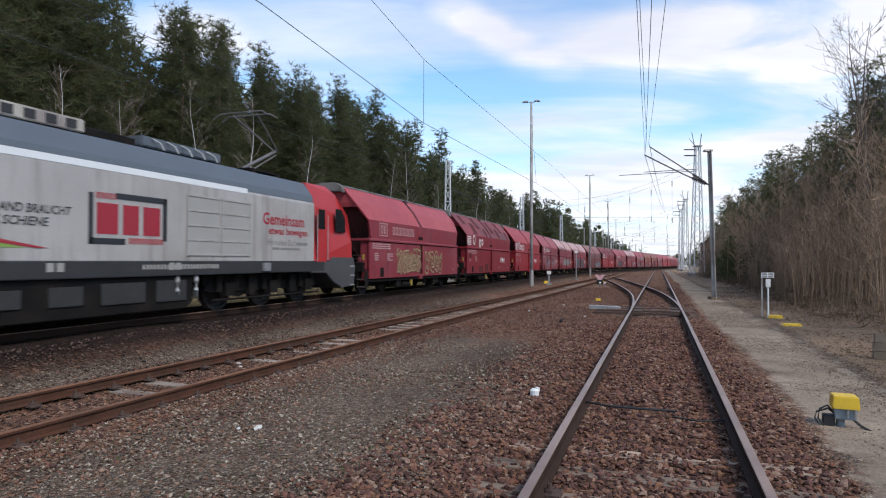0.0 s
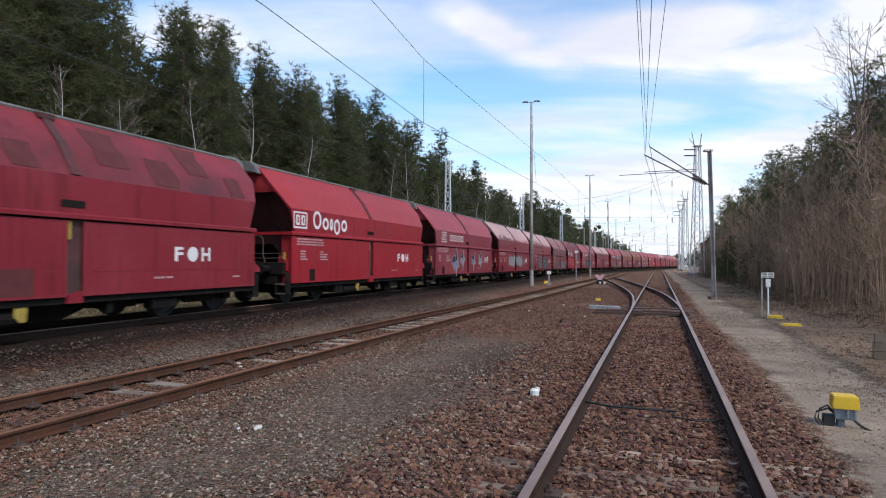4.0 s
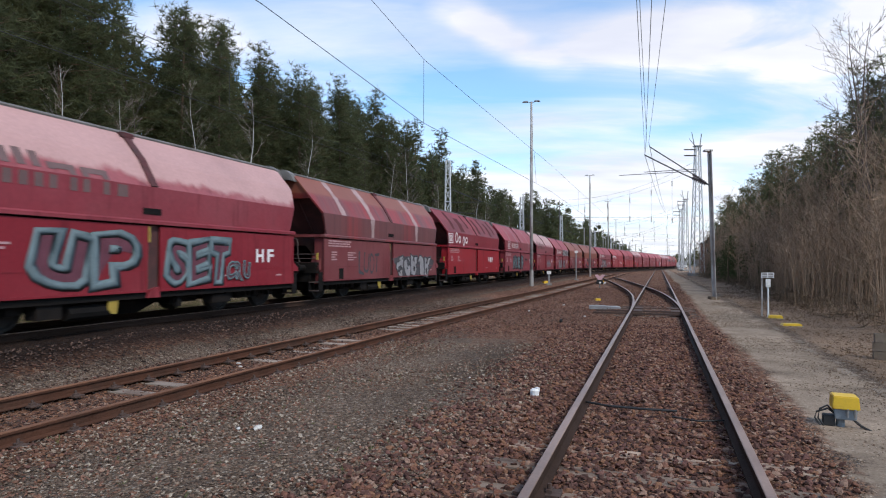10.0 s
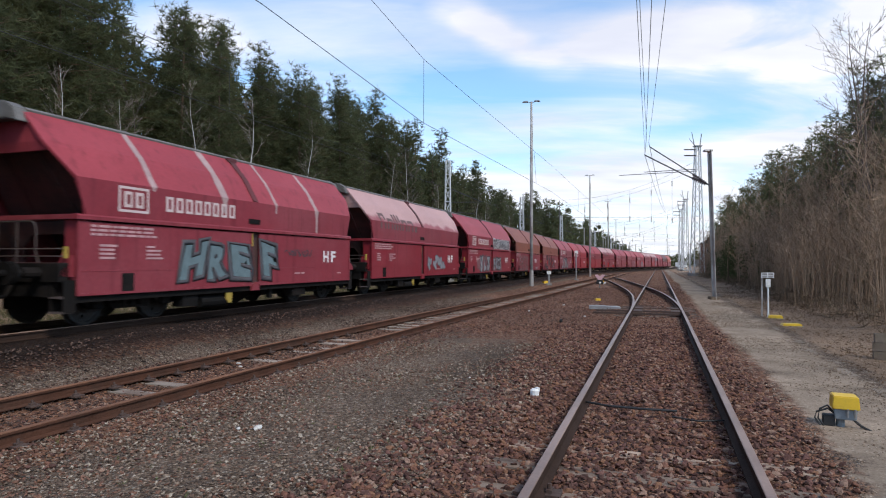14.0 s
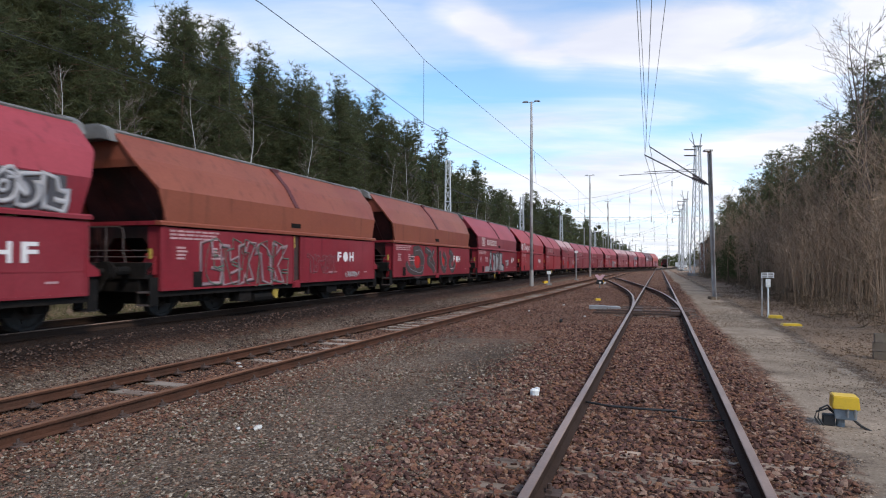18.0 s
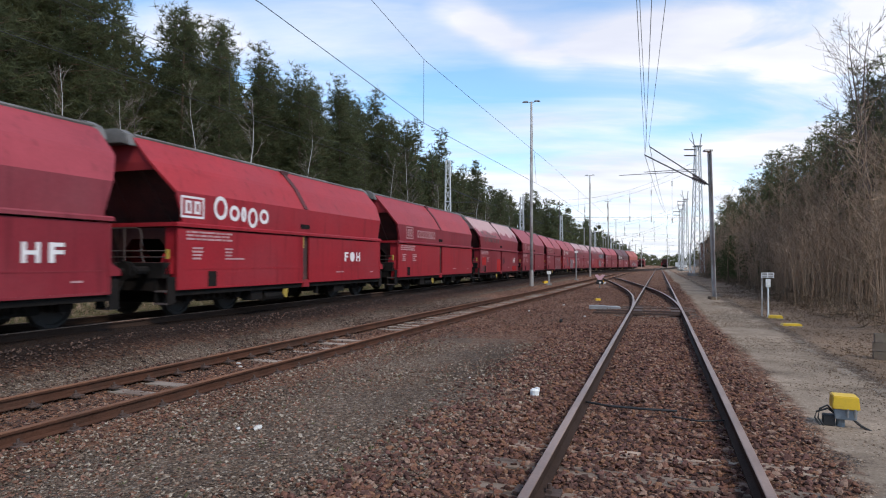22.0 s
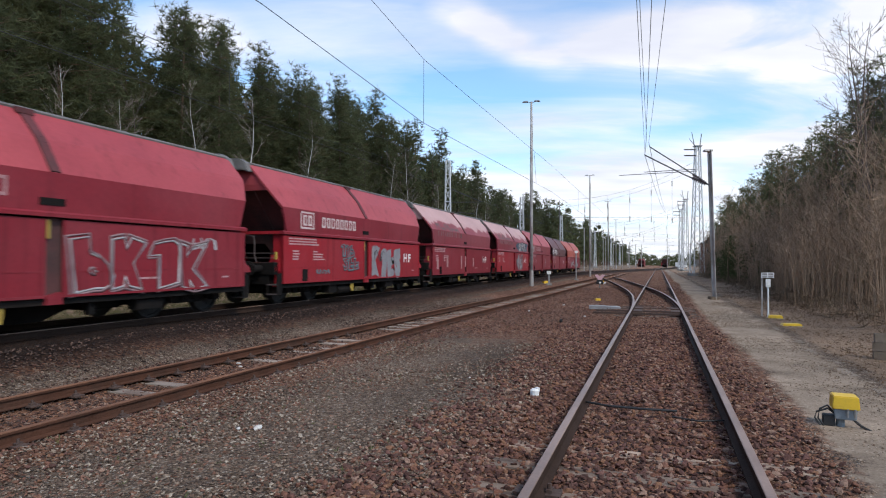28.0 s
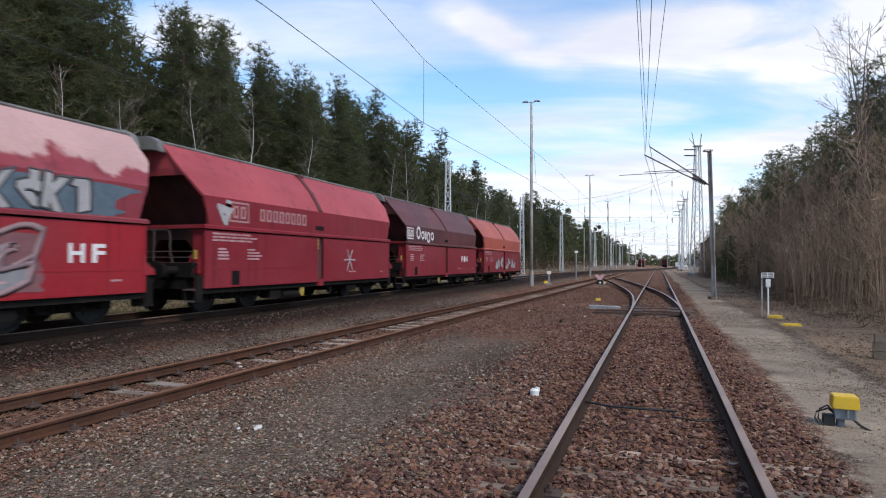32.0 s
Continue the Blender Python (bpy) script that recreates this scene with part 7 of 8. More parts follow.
# turnout: blades, check rails and slide plates
t = thing("turnout_bed", (0, 0, 0), "turnout timbers and slide plates between the rails", "turnout")
for w in np.arange(20.6, 24.6, 0.62):
    for side in (-0.68, 0.68):
        x, y, z = place(T1_U + side, float(w), -0.155 - dip(w))
        part("slide_plate", Shape().box((0, 0, 0), (0.42, 0.16, 0.03)), M_IRON, t, at=pose(x, y, z, 0, 0, -19.24))
for w in np.arange(20.0, 24.9, 0.62):
    x, y, z = place(T1_U + branch_u(float(w)) / 2, float(w), -0.19 - dip(w))
    part("turnout_timber", Shape().box((0, 0, 0), (2.5 - branch_u(float(w)), 0.24, 0.2)), M_SLEEPER_DARK, t, at=pose(x, y, z - 0.090, 0, 0, -19.24))
pts = [place(T1_U + 0.68, w, -dip(w) + 0.002) for w in np.arange(39, 44.1, 0.5)]
part("check_rail", swept(pts, WEB[:]), M_RAIL, t)
for side in (-0.56, 0.56):
    for w in (20.5, 21.7):
        x, y, z = place(T1_U + side, w, -0.09 - dip(w))
        part("lock_box", Shape().box((0, 0, 0), (0.26, 0.62, 0.13)), M_IRON, t, at=pose(x, y, z, 0, 0, -19.24))
for w in (20.1, 21.1):
    a, b = place(T1_U - 1.9, w, -0.11 - dip(w)), place(T1_U + 0.95, w, -0.11 - dip(w))
    part("stretcher_bar", Shape().bar(a, b, 0.06), M_IRON, t)


# ---- signal box far down the yard ----
def brick_house(x, y, z):
    t = thing("brick_house", pose(x, y, z, 0, 0, -20), "small dark red brick railway house with a dark roof", "house")
    part("wall", Shape().box((0, 0, 2.6), (5.6, 7.0, 5.2)), M_BRICK, t)
    r = Shape()
    r.prism([(-3.3, 5.1), (3.3, 5.1), (0.0, 7.0)], -3.9, 3.9)
    roof = part("roof", r, M_SLATE, t)
    part("chimney", Shape().box((0.6, -1.5, 6.9), (0.6, 0.6, 1.4)), M_BRICK, roof)
    for dx in (-1.6, 0.3, 1.8):
        for zz in (1.6, 4.0):
            w = part("window", Shape().box((dx, -3.51, zz), (0.9, 0.06, 1.2)), M_PLASTIC_W, t)
            part("pane", Shape().box((dx, -3.55, zz), (0.74, 0.03, 1.04)), M_GLASS, w)


x, y, z = on_ground(9.8, 118.0)
brick_house(x, y, z)

# wagons standing far off in the yard
def parked(u, w, low, hood, label):
    wagon, wheels = hopper_wagon(LOW[low], HOOD[hood], label)
    wagon["group"] = "wagons standing in the far yard"
    x, y, _ = place(u, w)
    wagon.matrix_basis = pose(x, y, -dip(w), 0, 0, -90 - 19.24)


parked(-7.6, 296.0, "red", "red", "red hopper wagon standing far off in the yard")
parked(-7.6, 308.5, "red", "pink", "red hopper wagon standing far off in the yard")
parked(2.4, 300.0, "red", "dark", "dark hopper wagon standing far off in the yard")
for u, w in ((8.6, 318.0), (11.8, 326.0)):
    x, y, z = on_ground(u, w)
    t = thing("van", pose(x, y, z, 0, 0, 65), "white van parked beyond the yard", "van")
    part("body", Shape().prism([(-2.6, 0.4), (2.6, 0.4), (2.6, 1.2), (1.7, 2.3), (-2.6, 2.4)], -0.95, 0.95), M_PLASTIC_W, t, bevel=0.05)
    part("windscreen", Shape().prism([(2.5, 1.25), (1.75, 2.15), (1.72, 2.12), (2.47, 1.22)], -0.8, 0.8), M_GLASS, t)
    for dx in (-1.7, 1.7):
        for dy in (-0.9, 0.9):
            part("wheel", Shape().tube([(dx, dy - 0.1, 0.35), (dx, dy + 0.1, 0.35)], 0.35, 12), M_RUBBER, t)
track("far_track", "distant yard track behind the turnouts", lambda w: place(-7.6, w, -dip(w) - 0.05), 215, 420, 0, True, sleeper_to=0, dense=12)
track("far_track", "distant yard track behind the turnouts", lambda w: place(2.4, w, -dip(w) - 0.05), 230, 420, 0, True, sleeper_to=0, dense=12)

# ---- woods ----
M_BARK = mat("pine_bark", (0.105, 0.068, 0.048), 0.95, 0, 0.35, 3, 30, 0.5, dirt=(0.17, 0.085, 0.045), dirt_at=0.6, spread=0.2, stretch=(1, 1, 0.3))
M_BIRCH = mat("birch_bark", (0.46, 0.44, 0.41), 0.8, 0, 0.2, 3, 20, 0.2, dirt=(0.10, 0.085, 0.075), dirt_at=0.66, dirt_soft=0.05, stretch=(1, 1, 2.2))
M_BIRCH_TWIG = mat("birch_twigs", (0.21, 0.17, 0.145), 0.9, 0, 0.3, 2, 20, 0.1)
M_TWIG = mat("grey_brown_twigs", (0.28, 0.192, 0.126), 0.95, 0, 0.3, 2, 20, 0.2, spread=0.28)
M_TWIG_DARK = mat("dark_bare_twigs", (0.095, 0.074, 0.062), 0.95, 0, 0.3, 2, 20, 0.2, spread=0.25)


def needle_material(name, a, b, spread=0.3, leafy=0.0):
    """Needles: each tuft has its own green."""
    m = bpy.data.materials.new(name)
    m.use_nodes = True
    nt = m.node_tree
    N, L = nt.nodes.new, nt.links.new
    p = nt.nodes["Principled BSDF"]
    p.inputs["Roughness"].default_value = 0.9
    p.inputs["Specular IOR Level"].default_value = 0.1
    geo, info = N("ShaderNodeNewGeometry"), N("ShaderNodeObjectInfo")
    mix = N("ShaderNodeMix"); mix.data_type = "RGBA"
    mix.inputs[6].default_value, mix.inputs[7].default_value = (*a, 1), (*b, 1)
    L(geo.outputs["Random Per Island"], mix.inputs[0])
    sp = N("ShaderNodeMapRange")
    sp.inputs[3].default_value, sp.inputs[4].default_value = 1 - spread, 1 + spread
    L(info.outputs["Random"], sp.inputs[0])
    f = N("ShaderNodeVectorMath"); f.operation = "SCALE"
    L(mix.outputs[2], f.inputs[0]); L(sp.outputs[0], f.inputs["Scale"])
    L(f.outputs[0], p.inputs["Base Color"])
    if leafy:
        # light passes through thin blades
        tl, ms, out = N("ShaderNodeBsdfTranslucent"), N("ShaderNodeMixShader"), nt.nodes["Material Output"]
        L(f.outputs[0], tl.inputs["Color"])
        ms.inputs[0].default_value = leafy
        L(p.outputs[0], ms.inputs[1]); L(tl.outputs[0], ms.inputs[2]); L(ms.outputs[0], out.inputs["Surface"])
    return m


M_NEEDLE = needle_material("pine_needles", (0.090, 0.099, 0.050), (0.128, 0.137, 0.066), 0.20, 0.55)
M_NEEDLE_BRIGHT = needle_material("young_pine_needles", (0.060, 0.076, 0.034), (0.096, 0.118, 0.050), 0.25, 0.45)
M_LITTER = needle_material("dry_undergrowth", (0.085, 0.062, 0.042), (0.20, 0.142, 0.092))
M_LEAF = needle_material("fallen_brown_leaves", (0.095, 0.058, 0.036), (0.24, 0.150, 0.088), 0.1)
M_WEED = needle_material("green_weeds", (0.06, 0.085, 0.025), (0.11, 0.14, 0.045), 0.1)
M_GRASS = needle_material("dry_grass_blades", (0.075, 0.075, 0.038), (0.16, 0.14, 0.075), 0.1)


def raw_mesh(name, verts, faces, material):
    me = bpy.data.meshes.new(name)
    me.from_pydata(verts, [], faces)
    me.materials.append(material)
    return me


def tufts(rng, centres, size, blades, width, up=0.25):
    """Clumps of needle blades: each a narrow bent triangle pair sharing the tuft's centre."""
    n = len(centres)
    c = np.repeat(np.asarray(centres), blades, axis=0)
    d = rng.normal(size=(n * blades, 3))
    d[:, 2] = d[:, 2] * 0.7 + up
    d /= np.linalg.norm(d, axis=1)[:, None]
    s = np.cross(d, rng.normal(size=d.shape))
    s /= np.linalg.norm(s, axis=1)[:, None] + 1e-9
    ln = size * rng.uniform(0.55, 1.25, (n * blades, 1))
    base = c + d * ln * 0.05
    tip = c + d * ln
    a, b = base + s * width, base - s * width
    verts = np.stack([a, b, tip + s * width * 0.25], axis=1).reshape(-1, 3)
    # one shared vertex ties a tuft into one island
    k = np.arange(n * blades)
    faces = np.c_[3 * k, 3 * k + 1, 3 * k + 2]
    first = (k // blades) * blades * 3
    faces[:, 0] = first
    verts[first] = c
    return verts, faces


def pine(seed, height, crown_from=0.35, spread=2.4, whorls=22, per=6, blades=9, material=None, size=0.42, width=0.035, lop=0.18, gap=0.26):
    """Trunk mesh and crown mesh of one conifer."""
    rng = np.random.default_rng(seed)
    tr = Shape()
    lean = rng.normal(size=2) * 0.25
    pts = [(lean[0] * f * f, lean[1] * f * f, height * f) for f in (0, 0.25, 0.5, 0.75, 1.0)]
    tr.tube([(p[0], p[1], p[2] - 0.3) for p in pts], [0.17 * height / 15, 0.14 * height / 15, 0.105 * height / 15, 0.06, 0.015], 7)
    centres = []
    for i in range(whorls):
        f = crown_from + (1 - crown_from) * (i + rng.uniform(0, 0.8)) / whorls
        g = (f - crown_from) / (1 - crown_from)
        reach = spread * (1 - g) ** 0.60 * (0.6 + 0.4 * min(1, g * 5)) + 0.15
        z = height * min(f, 0.99)
        for j in range(per):
            if rng.random() < 0.16:
                continue
            a = rng.uniform(0, 2 * math.pi)
            r = reach * rng.uniform(0.55, 1.15) * (1 + lop * math.sin(a + seed))
            base = np.array([lean[0] * f * f, lean[1] * f * f, z])
            end = base + np.array([math.cos(a) * r, math.sin(a) * r, r * rng.uniform(0.0, 0.42)])
            if r > 0.5:
                tr.tube([tuple(base), tuple(end)], [0.014 * height / 15, 0.005], 3, cap=False)
            m = max(2, int(r / gap))
            for k in range(m):
                q = base + (end - base) * (0.08 + 0.92 * (k + rng.random()) / m)
                centres.append(q + rng.normal(size=3) * np.array([0.30, 0.30, 0.24]))
        # dead stubs below
    for i in range(5):
        f = rng.uniform(0.04, max(0.1, crown_from))
        a = rng.uniform(0, 2 * math.pi)
        r = rng.uniform(0.5, 1.3)
        tr.tube([(0, 0, height * f), (math.cos(a) * r, math.sin(a) * r, height * f + rng.uniform(-0.2, 0.25))], [0.02, 0.006], 3, cap=False)
    centres.append(np.array([lean[0], lean[1], height]))
    v, fa = tufts(rng, np.array(centres), size, blades, width)
    return tr.mesh("trunk", M_BARK), raw_mesh("crown", v.tolist(), fa.tolist(), material or M_NEEDLE)


def bare_tree(seed, height, r0, depth=4, fork=(2, 4), material=None, limb=None, spread=0.5, up=0.55, twig=0.006, first=0.3, keep=0.72):
    """Bare trunk with limbs that fork down to twigs; the trunk and the branches are separate meshes."""
    rnd = random.Random(seed)
    trunk, limbs = Shape(), Shape()
    pts, rad = [], []
    x = y = 0.0
    n = 8
    for i in range(n + 1):
        f = i / n
        x += rnd.uniform(-1, 1) * 0.018 * height * (i > 0)
        y += rnd.uniform(-1, 1) * 0.018 * height * (i > 0)
        pts.append(Vector((x, y, height * f - 0.2 * (i == 0))))
        rad.append(max(r0 * (1 - f) ** 0.8, twig))
    trunk.tube(pts, rad, 7)

    def grow(p, d, length, r, level):
        mid = p + d * length * 0.5 + Vector((rnd.uniform(-1, 1), rnd.uniform(-1, 1), rnd.uniform(-0.3, 1))) * length * 0.07
        end = p + d * length + Vector((0, 0, length * 0.08))
        limbs.tube([p, mid, end], [r, r * 0.75, max(r * 0.5, twig)], 4 if level < 2 else 3, cap=False)
        if level >= depth:
            return
        for _ in range(rnd.randint(*fork)):
            f = rnd.uniform(0.35, 1.0)
            q = p.lerp(mid, f * 2) if f < 0.5 else mid.lerp(end, f * 2 - 1)
            nd = (d + Vector((rnd.gauss(0, spread), rnd.gauss(0, spread), rnd.gauss(up * 0.3, spread * 0.6)))).normalized()
            grow(q, nd, length * rnd.uniform(0.45, keep), max(r * 0.55, twig), level + 1)

    k = int(12 + height * 1.1)
    for i in range(k):
        f = first + (0.97 - first) * (i + rnd.random()) / k
        j = min(int(f * n), n - 1)
        p = pts[j].lerp(pts[j + 1], f * n - j)
        a = rnd.uniform(0, 2 * math.pi)
        d = Vector((math.cos(a), math.sin(a), rnd.uniform(up * 0.6, up * 1.8))).normalized()
        grow(p, d, height * rnd.uniform(0.08, 0.16) * (1.25 - f * 0.7), max(rad[j] * 0.45, twig), 1)
    return trunk.mesh("trunk", material or M_TWIG), limbs.mesh("branches", limb or material or M_TWIG)


def thicket(seed, height, stems):
    """A clump of slim upright trees and shoots whose side twigs thicken towards the top."""
    rnd = random.Random(seed)
    s = Shape()
    for k in range(stems):
        x, y = rnd.gauss(0, 0.8), rnd.gauss(0, 0.8)
        h = height * rnd.uniform(0.55, 1.08)
        lx, ly = rnd.gauss(0, 0.10) * h, rnd.gauss(0, 0.10) * h
        r = rnd.uniform(0.010, 0.036)
        pts = []
        for i in range(6):
            f = i / 5
            wob = 0.10 * h * 0.25
            pts.append(Vector((x + lx * f * f + rnd.gauss(0, wob * 0.5) * (i > 0), y + ly * f * f + rnd.gauss(0, wob * 0.5) * (i > 0), h * f - 0.15 * (i == 0))))
        s.tube(pts, [r, r * 0.9, r * 0.75, r * 0.6, r * 0.4, 0.004], 4, cap=False)
        for j in range(int(h * 3.4)):
            f = (0.16 + 0.84 * rnd.random() ** 0.7) * 5
            i = min(int(f), 4)
            p = pts[i].lerp(pts[i + 1], f - i)
            a = rnd.uniform(0, 6.283)
            ln = rnd.uniform(0.3, 1.1)
            d = Vector((math.cos(a), math.sin(a), rnd.uniform(0.2, 1.5))).normalized()
            m = p + d * ln * 0.5 + Vector((rnd.gauss(0, 0.05), rnd.gauss(0, 0.05), -0.03))
            q = p + d * ln + Vector((0, 0, 0.12 * ln))
            s.tube([p, m, q], [0.009, 0.007, 0.0035], 3, cap=False)
            for _ in range(3):
                g = rnd.uniform(0.2, 0.95)
                e = (d + Vector((rnd.gauss(0, 0.8), rnd.gauss(0, 0.8), rnd.gauss(0.2, 0.5)))).normalized()
                b = p.lerp(q, g)
                s.tube([b, b + e * ln * rnd.uniform(0.25, 0.5)], [0.005, 0.0028], 3, cap=False)
    return s.mesh("brushwood", M_TWIG)


def plant(name, meshes, at, turn, scale, label, category, group):
    t = thing(name, at, label, category, group)
    t.rotation_euler = (0, 0, radians(turn))
    t.scale = (scale, scale, scale)
    for part_name, me in meshes:
        tagged(part(part_name, me, None, t), kind="stuff" if part_name == "brushwood" else "")
    return t


PINE_FORMS = ((17.2, 0.20, 3.1, 23), (18.2, 0.14, 3.2, 24), (16.5, 0.12, 3.1, 23), (17.6, 0.22, 2.9, 22), (15.8, 0.10, 3.0, 22), (19.0, 0.16, 2.8, 23))
NEAR_PINES = [pine(k, h, cf, sp, wh + 6, 8, 12, None, 0.44, 0.038, gap=0.16) for k, (h, cf, sp, wh) in enumerate(PINE_FORMS[:4])]
PINES = [pine(k, h, cf, sp, wh, 8, 8, None, 0.54, 0.085) for k, (h, cf, sp, wh) in enumerate(PINE_FORMS)]
YOUNG = [pine(20 + k, h, 0.05, sp, 16, 7, 9, M_NEEDLE_BRIGHT, 0.40, 0.042) for k, (h, sp) in enumerate(((7.5, 2.2), (5.5, 1.9), (9.0, 2.3)))]
FAR_PINES = [pine(40 + k, h, 0.15, sp, 11, 5, 5, None, 0.95, 0.24) for k, (h, sp) in enumerate(((16.5, 3.0), (18.0, 3.2), (15.5, 2.8)))]
BIRCHES = [bare_tree(60 + k, h, 0.075, 3, (2, 3), M_BIRCH, M_BIRCH_TWIG, 0.4, 0.9, 0.006, 0.35) for k, h in enumerate((12.5, 10.5, 14.0))]
EDGE_PINES = [pine(90 + k, h, 0.05, sp, 22, 8, 11, None, 0.30, 0.034, gap=0.19) for k, (h, sp) in enumerate(((9.5, 2.1), (11.0, 2.3), (8.0, 2.0)))]
SAPLINGS = [bare_tree(76 + k, h, 0.07, 3, (2, 3), M_TWIG_DARK, None, 0.5, 0.7, 0.006, 0.3) for k, h in enumerate((9.0, 11.0))]
THICKETS = [thicket(80 + k, h, n) for k, (h, n) in enumerate(((6.4, 10), (5.4, 11), (7.0, 9), (4.6, 11)))]


def joined_wood(spots, rnd):
    """The deep and distant wood, too far to tell its trees apart, as one mesh of trunks and one of crowns."""
    for k, (name, label) in enumerate((("wood_trunks", "pine trunks deep in the distant wood"), ("wood_crowns", "dark green crowns of the distant pine wood"))):
        V, F, n = [], [], 0
        r = random.Random(3)
        for u, w, sc in spots:
            me = FAR_PINES[r.randrange(3)][k]
            co = np.empty(len(me.vertices) * 3)
            me.vertices.foreach_get("co", co)
            a = r.uniform(0, 6.28)
            rot = np.array([[math.cos(a), math.sin(a), 0], [-math.sin(a), math.cos(a), 0], [0, 0, 1]])
            V.append((co.reshape(-1, 3) * sc) @ rot + np.array(on_ground(u, w)))
            F += [tuple(i + n for i in p.vertices) for p in me.polygons]
            n += len(me.vertices)
        me = raw_mesh(name, np.concatenate(V).tolist(), F, M_BARK if k == 0 else M_NEEDLE)
        tagged(part(name, me), label, "woods", kind="stuff")


def woods():
    rnd = random.Random(11)
    # left: rows of pines behind the running line
    for row, (du, near, far) in enumerate(((-12.5, 3.0, 150), (-15.5, 3.2, 150), (-19.0, 3.6, 130), (-23.5, 4.4, 110))):
        w = -12.0 + row
        while w < far:
            u = line_u(min(max(w, 0), 100)) + du + rnd.uniform(-1.2, 1.2)
            tr, cr = rnd.choice(NEAR_PINES if row < 2 and 6 < w < 60 else PINES)
            if row < 2 and rnd.random() < 0.25:
                tr, cr = rnd.choice(YOUNG)
            plant("pine_tree", (("trunk", tr), ("crown", cr)), on_ground(u, w), rnd.uniform(0, 360), rnd.uniform(0.86, 1.08) * (1.0 + (0.28 if row > 1 else 0.20) * max(0.0, min(1.0, ((30 if row > 1 else 16) - w) / 14))) * (1.12 if w < 14 else 1.0 if w < 24 else 0.89 if w < 62 else 0.86 if w < 75 else 0.80), "tall dark green pine in the wood behind the line", "tree", "pines behind the running line")
            w += near * rnd.uniform(0.7, 1.3) * (1 + max(w - 90, 0) / 90) * (0.66 if w < 30 else 0.52 if w < 85 else 0.8) * (0.80 if row > 1 and w < 32 else 1.0)
    deep = []
    for du in (-22.5, -26.0, -31.0):
        w = 135.0
        while w < 520:
            deep.append((du + rnd.uniform(-1.5, 1.5), w, rnd.uniform(0.75, 0.92)))
            w += 4.0 * rnd.uniform(0.7, 1.3) * (1 + (w - 135) / 140)
    for du in (-39.0, -45.0, -52.0):
        w = -18.0
        while w < 140:
            deep.append((du + rnd.uniform(-1.5, 1.5), w, rnd.uniform(0.95, 1.12)))
            w += 4.6 * rnd.uniform(0.7, 1.3)
    w = 145.0
    while w < 480:
        deep.append((21 + rnd.uniform(-2, 8), w, rnd.uniform(0.5, 0.7)))
        w += rnd.uniform(7, 12)
    joined_wood(deep, rnd)
    # birches in front of them
    for u, w, k, sc in ((-21.4, 11.5, 0, 0.95), (-21.2, 10.0, 1, 0.9), (-21.6, 17.5, 1, 0.85), (-21.8, 20.5, 1, 0.8), (-21.6, 25.0, 0, 0.8), (-21.4, 29.0, 1, 1.0), (-21.7, 35.0, 0, 0.8), (-20.8, 50.0, 2, 0.82), (-21.4, 48.0, 0, 0.8), (-21.5, 60.0, 1, 0.9), (-21.0, 72.0, 0, 0.85), (-21.6, 79.0, 1, 0.9), (-21.5, 92.0, 2, 0.75), (-21.5, 6.0, 1, 0.8)):
        tr, br = BIRCHES[k]
        plant("birch_tree", (("trunk", tr), ("branch_crown", br)), on_ground(u, w), rnd.uniform(0, 360), sc, "slender bare birch with a white trunk", "tree", "birches at the wood's edge")
    for w in np.arange(6, 120, 8.0):
        tr, br = rnd.choice(SAPLINGS)
        plant("bare_tree", (("trunk", tr), ("branch_crown", br)), on_ground(-22.5 + rnd.uniform(-1.5, 1), float(w) + rnd.uniform(-1.5, 1.5)), rnd.uniform(0, 360), rnd.uniform(0.7, 1.0), "thin bare young tree at the wood's edge", "tree", "bare young trees")
    # right: thicket, bare trees and pines
    def seen_edge(u, w):
        return u < 0.30 * w + 1.6

    for row, (u0, gap, h) in enumerate(((5.7, 2.4, 0.64), (6.7, 2.0, 0.92), (7.9, 1.9, 1.04), (9.2, 2.1, 1.10))):
        w = 5.0 + row * 0.6
        while w < 95:
            me = rnd.choice(THICKETS)
            if not seen_edge(u0, w) or (u0 < 6.5 and 43 < w < 80):
                w += 1.0
                continue
            plant("bare_bush", (("brushwood", me),), on_ground(u0 + rnd.uniform(-0.5, 0.5), w), rnd.uniform(0, 360), h * rnd.uniform(0.8, 1.15), "leafless grey-brown thicket of upright stems", "bush", "thicket beside the path")
            w += gap * rnd.uniform(0.7, 1.3) * (1 + max(w - 30, 0) / 60)
    for u, w, k, sc in ((9.3, 33.0, 1, 1.22), (9.9, 35.2, 0, 1.35), (10.4, 37.6, 1, 1.16), (10.6, 39.5, 0, 1.30), (8.7, 30.8, 0, 1.32), (11.2, 43.0, 1, 1.05), (9.6, 34.0, 1, 1.12), (11.6, 47.0, 0, 1.15)):
        tr, br = SAPLINGS[k]
        plant("bare_tree", (("trunk", tr), ("branch_crown", br)), on_ground(u, w), rnd.uniform(0, 360), sc, "bare deciduous tree above the thicket", "tree", "bare trees above the thicket")
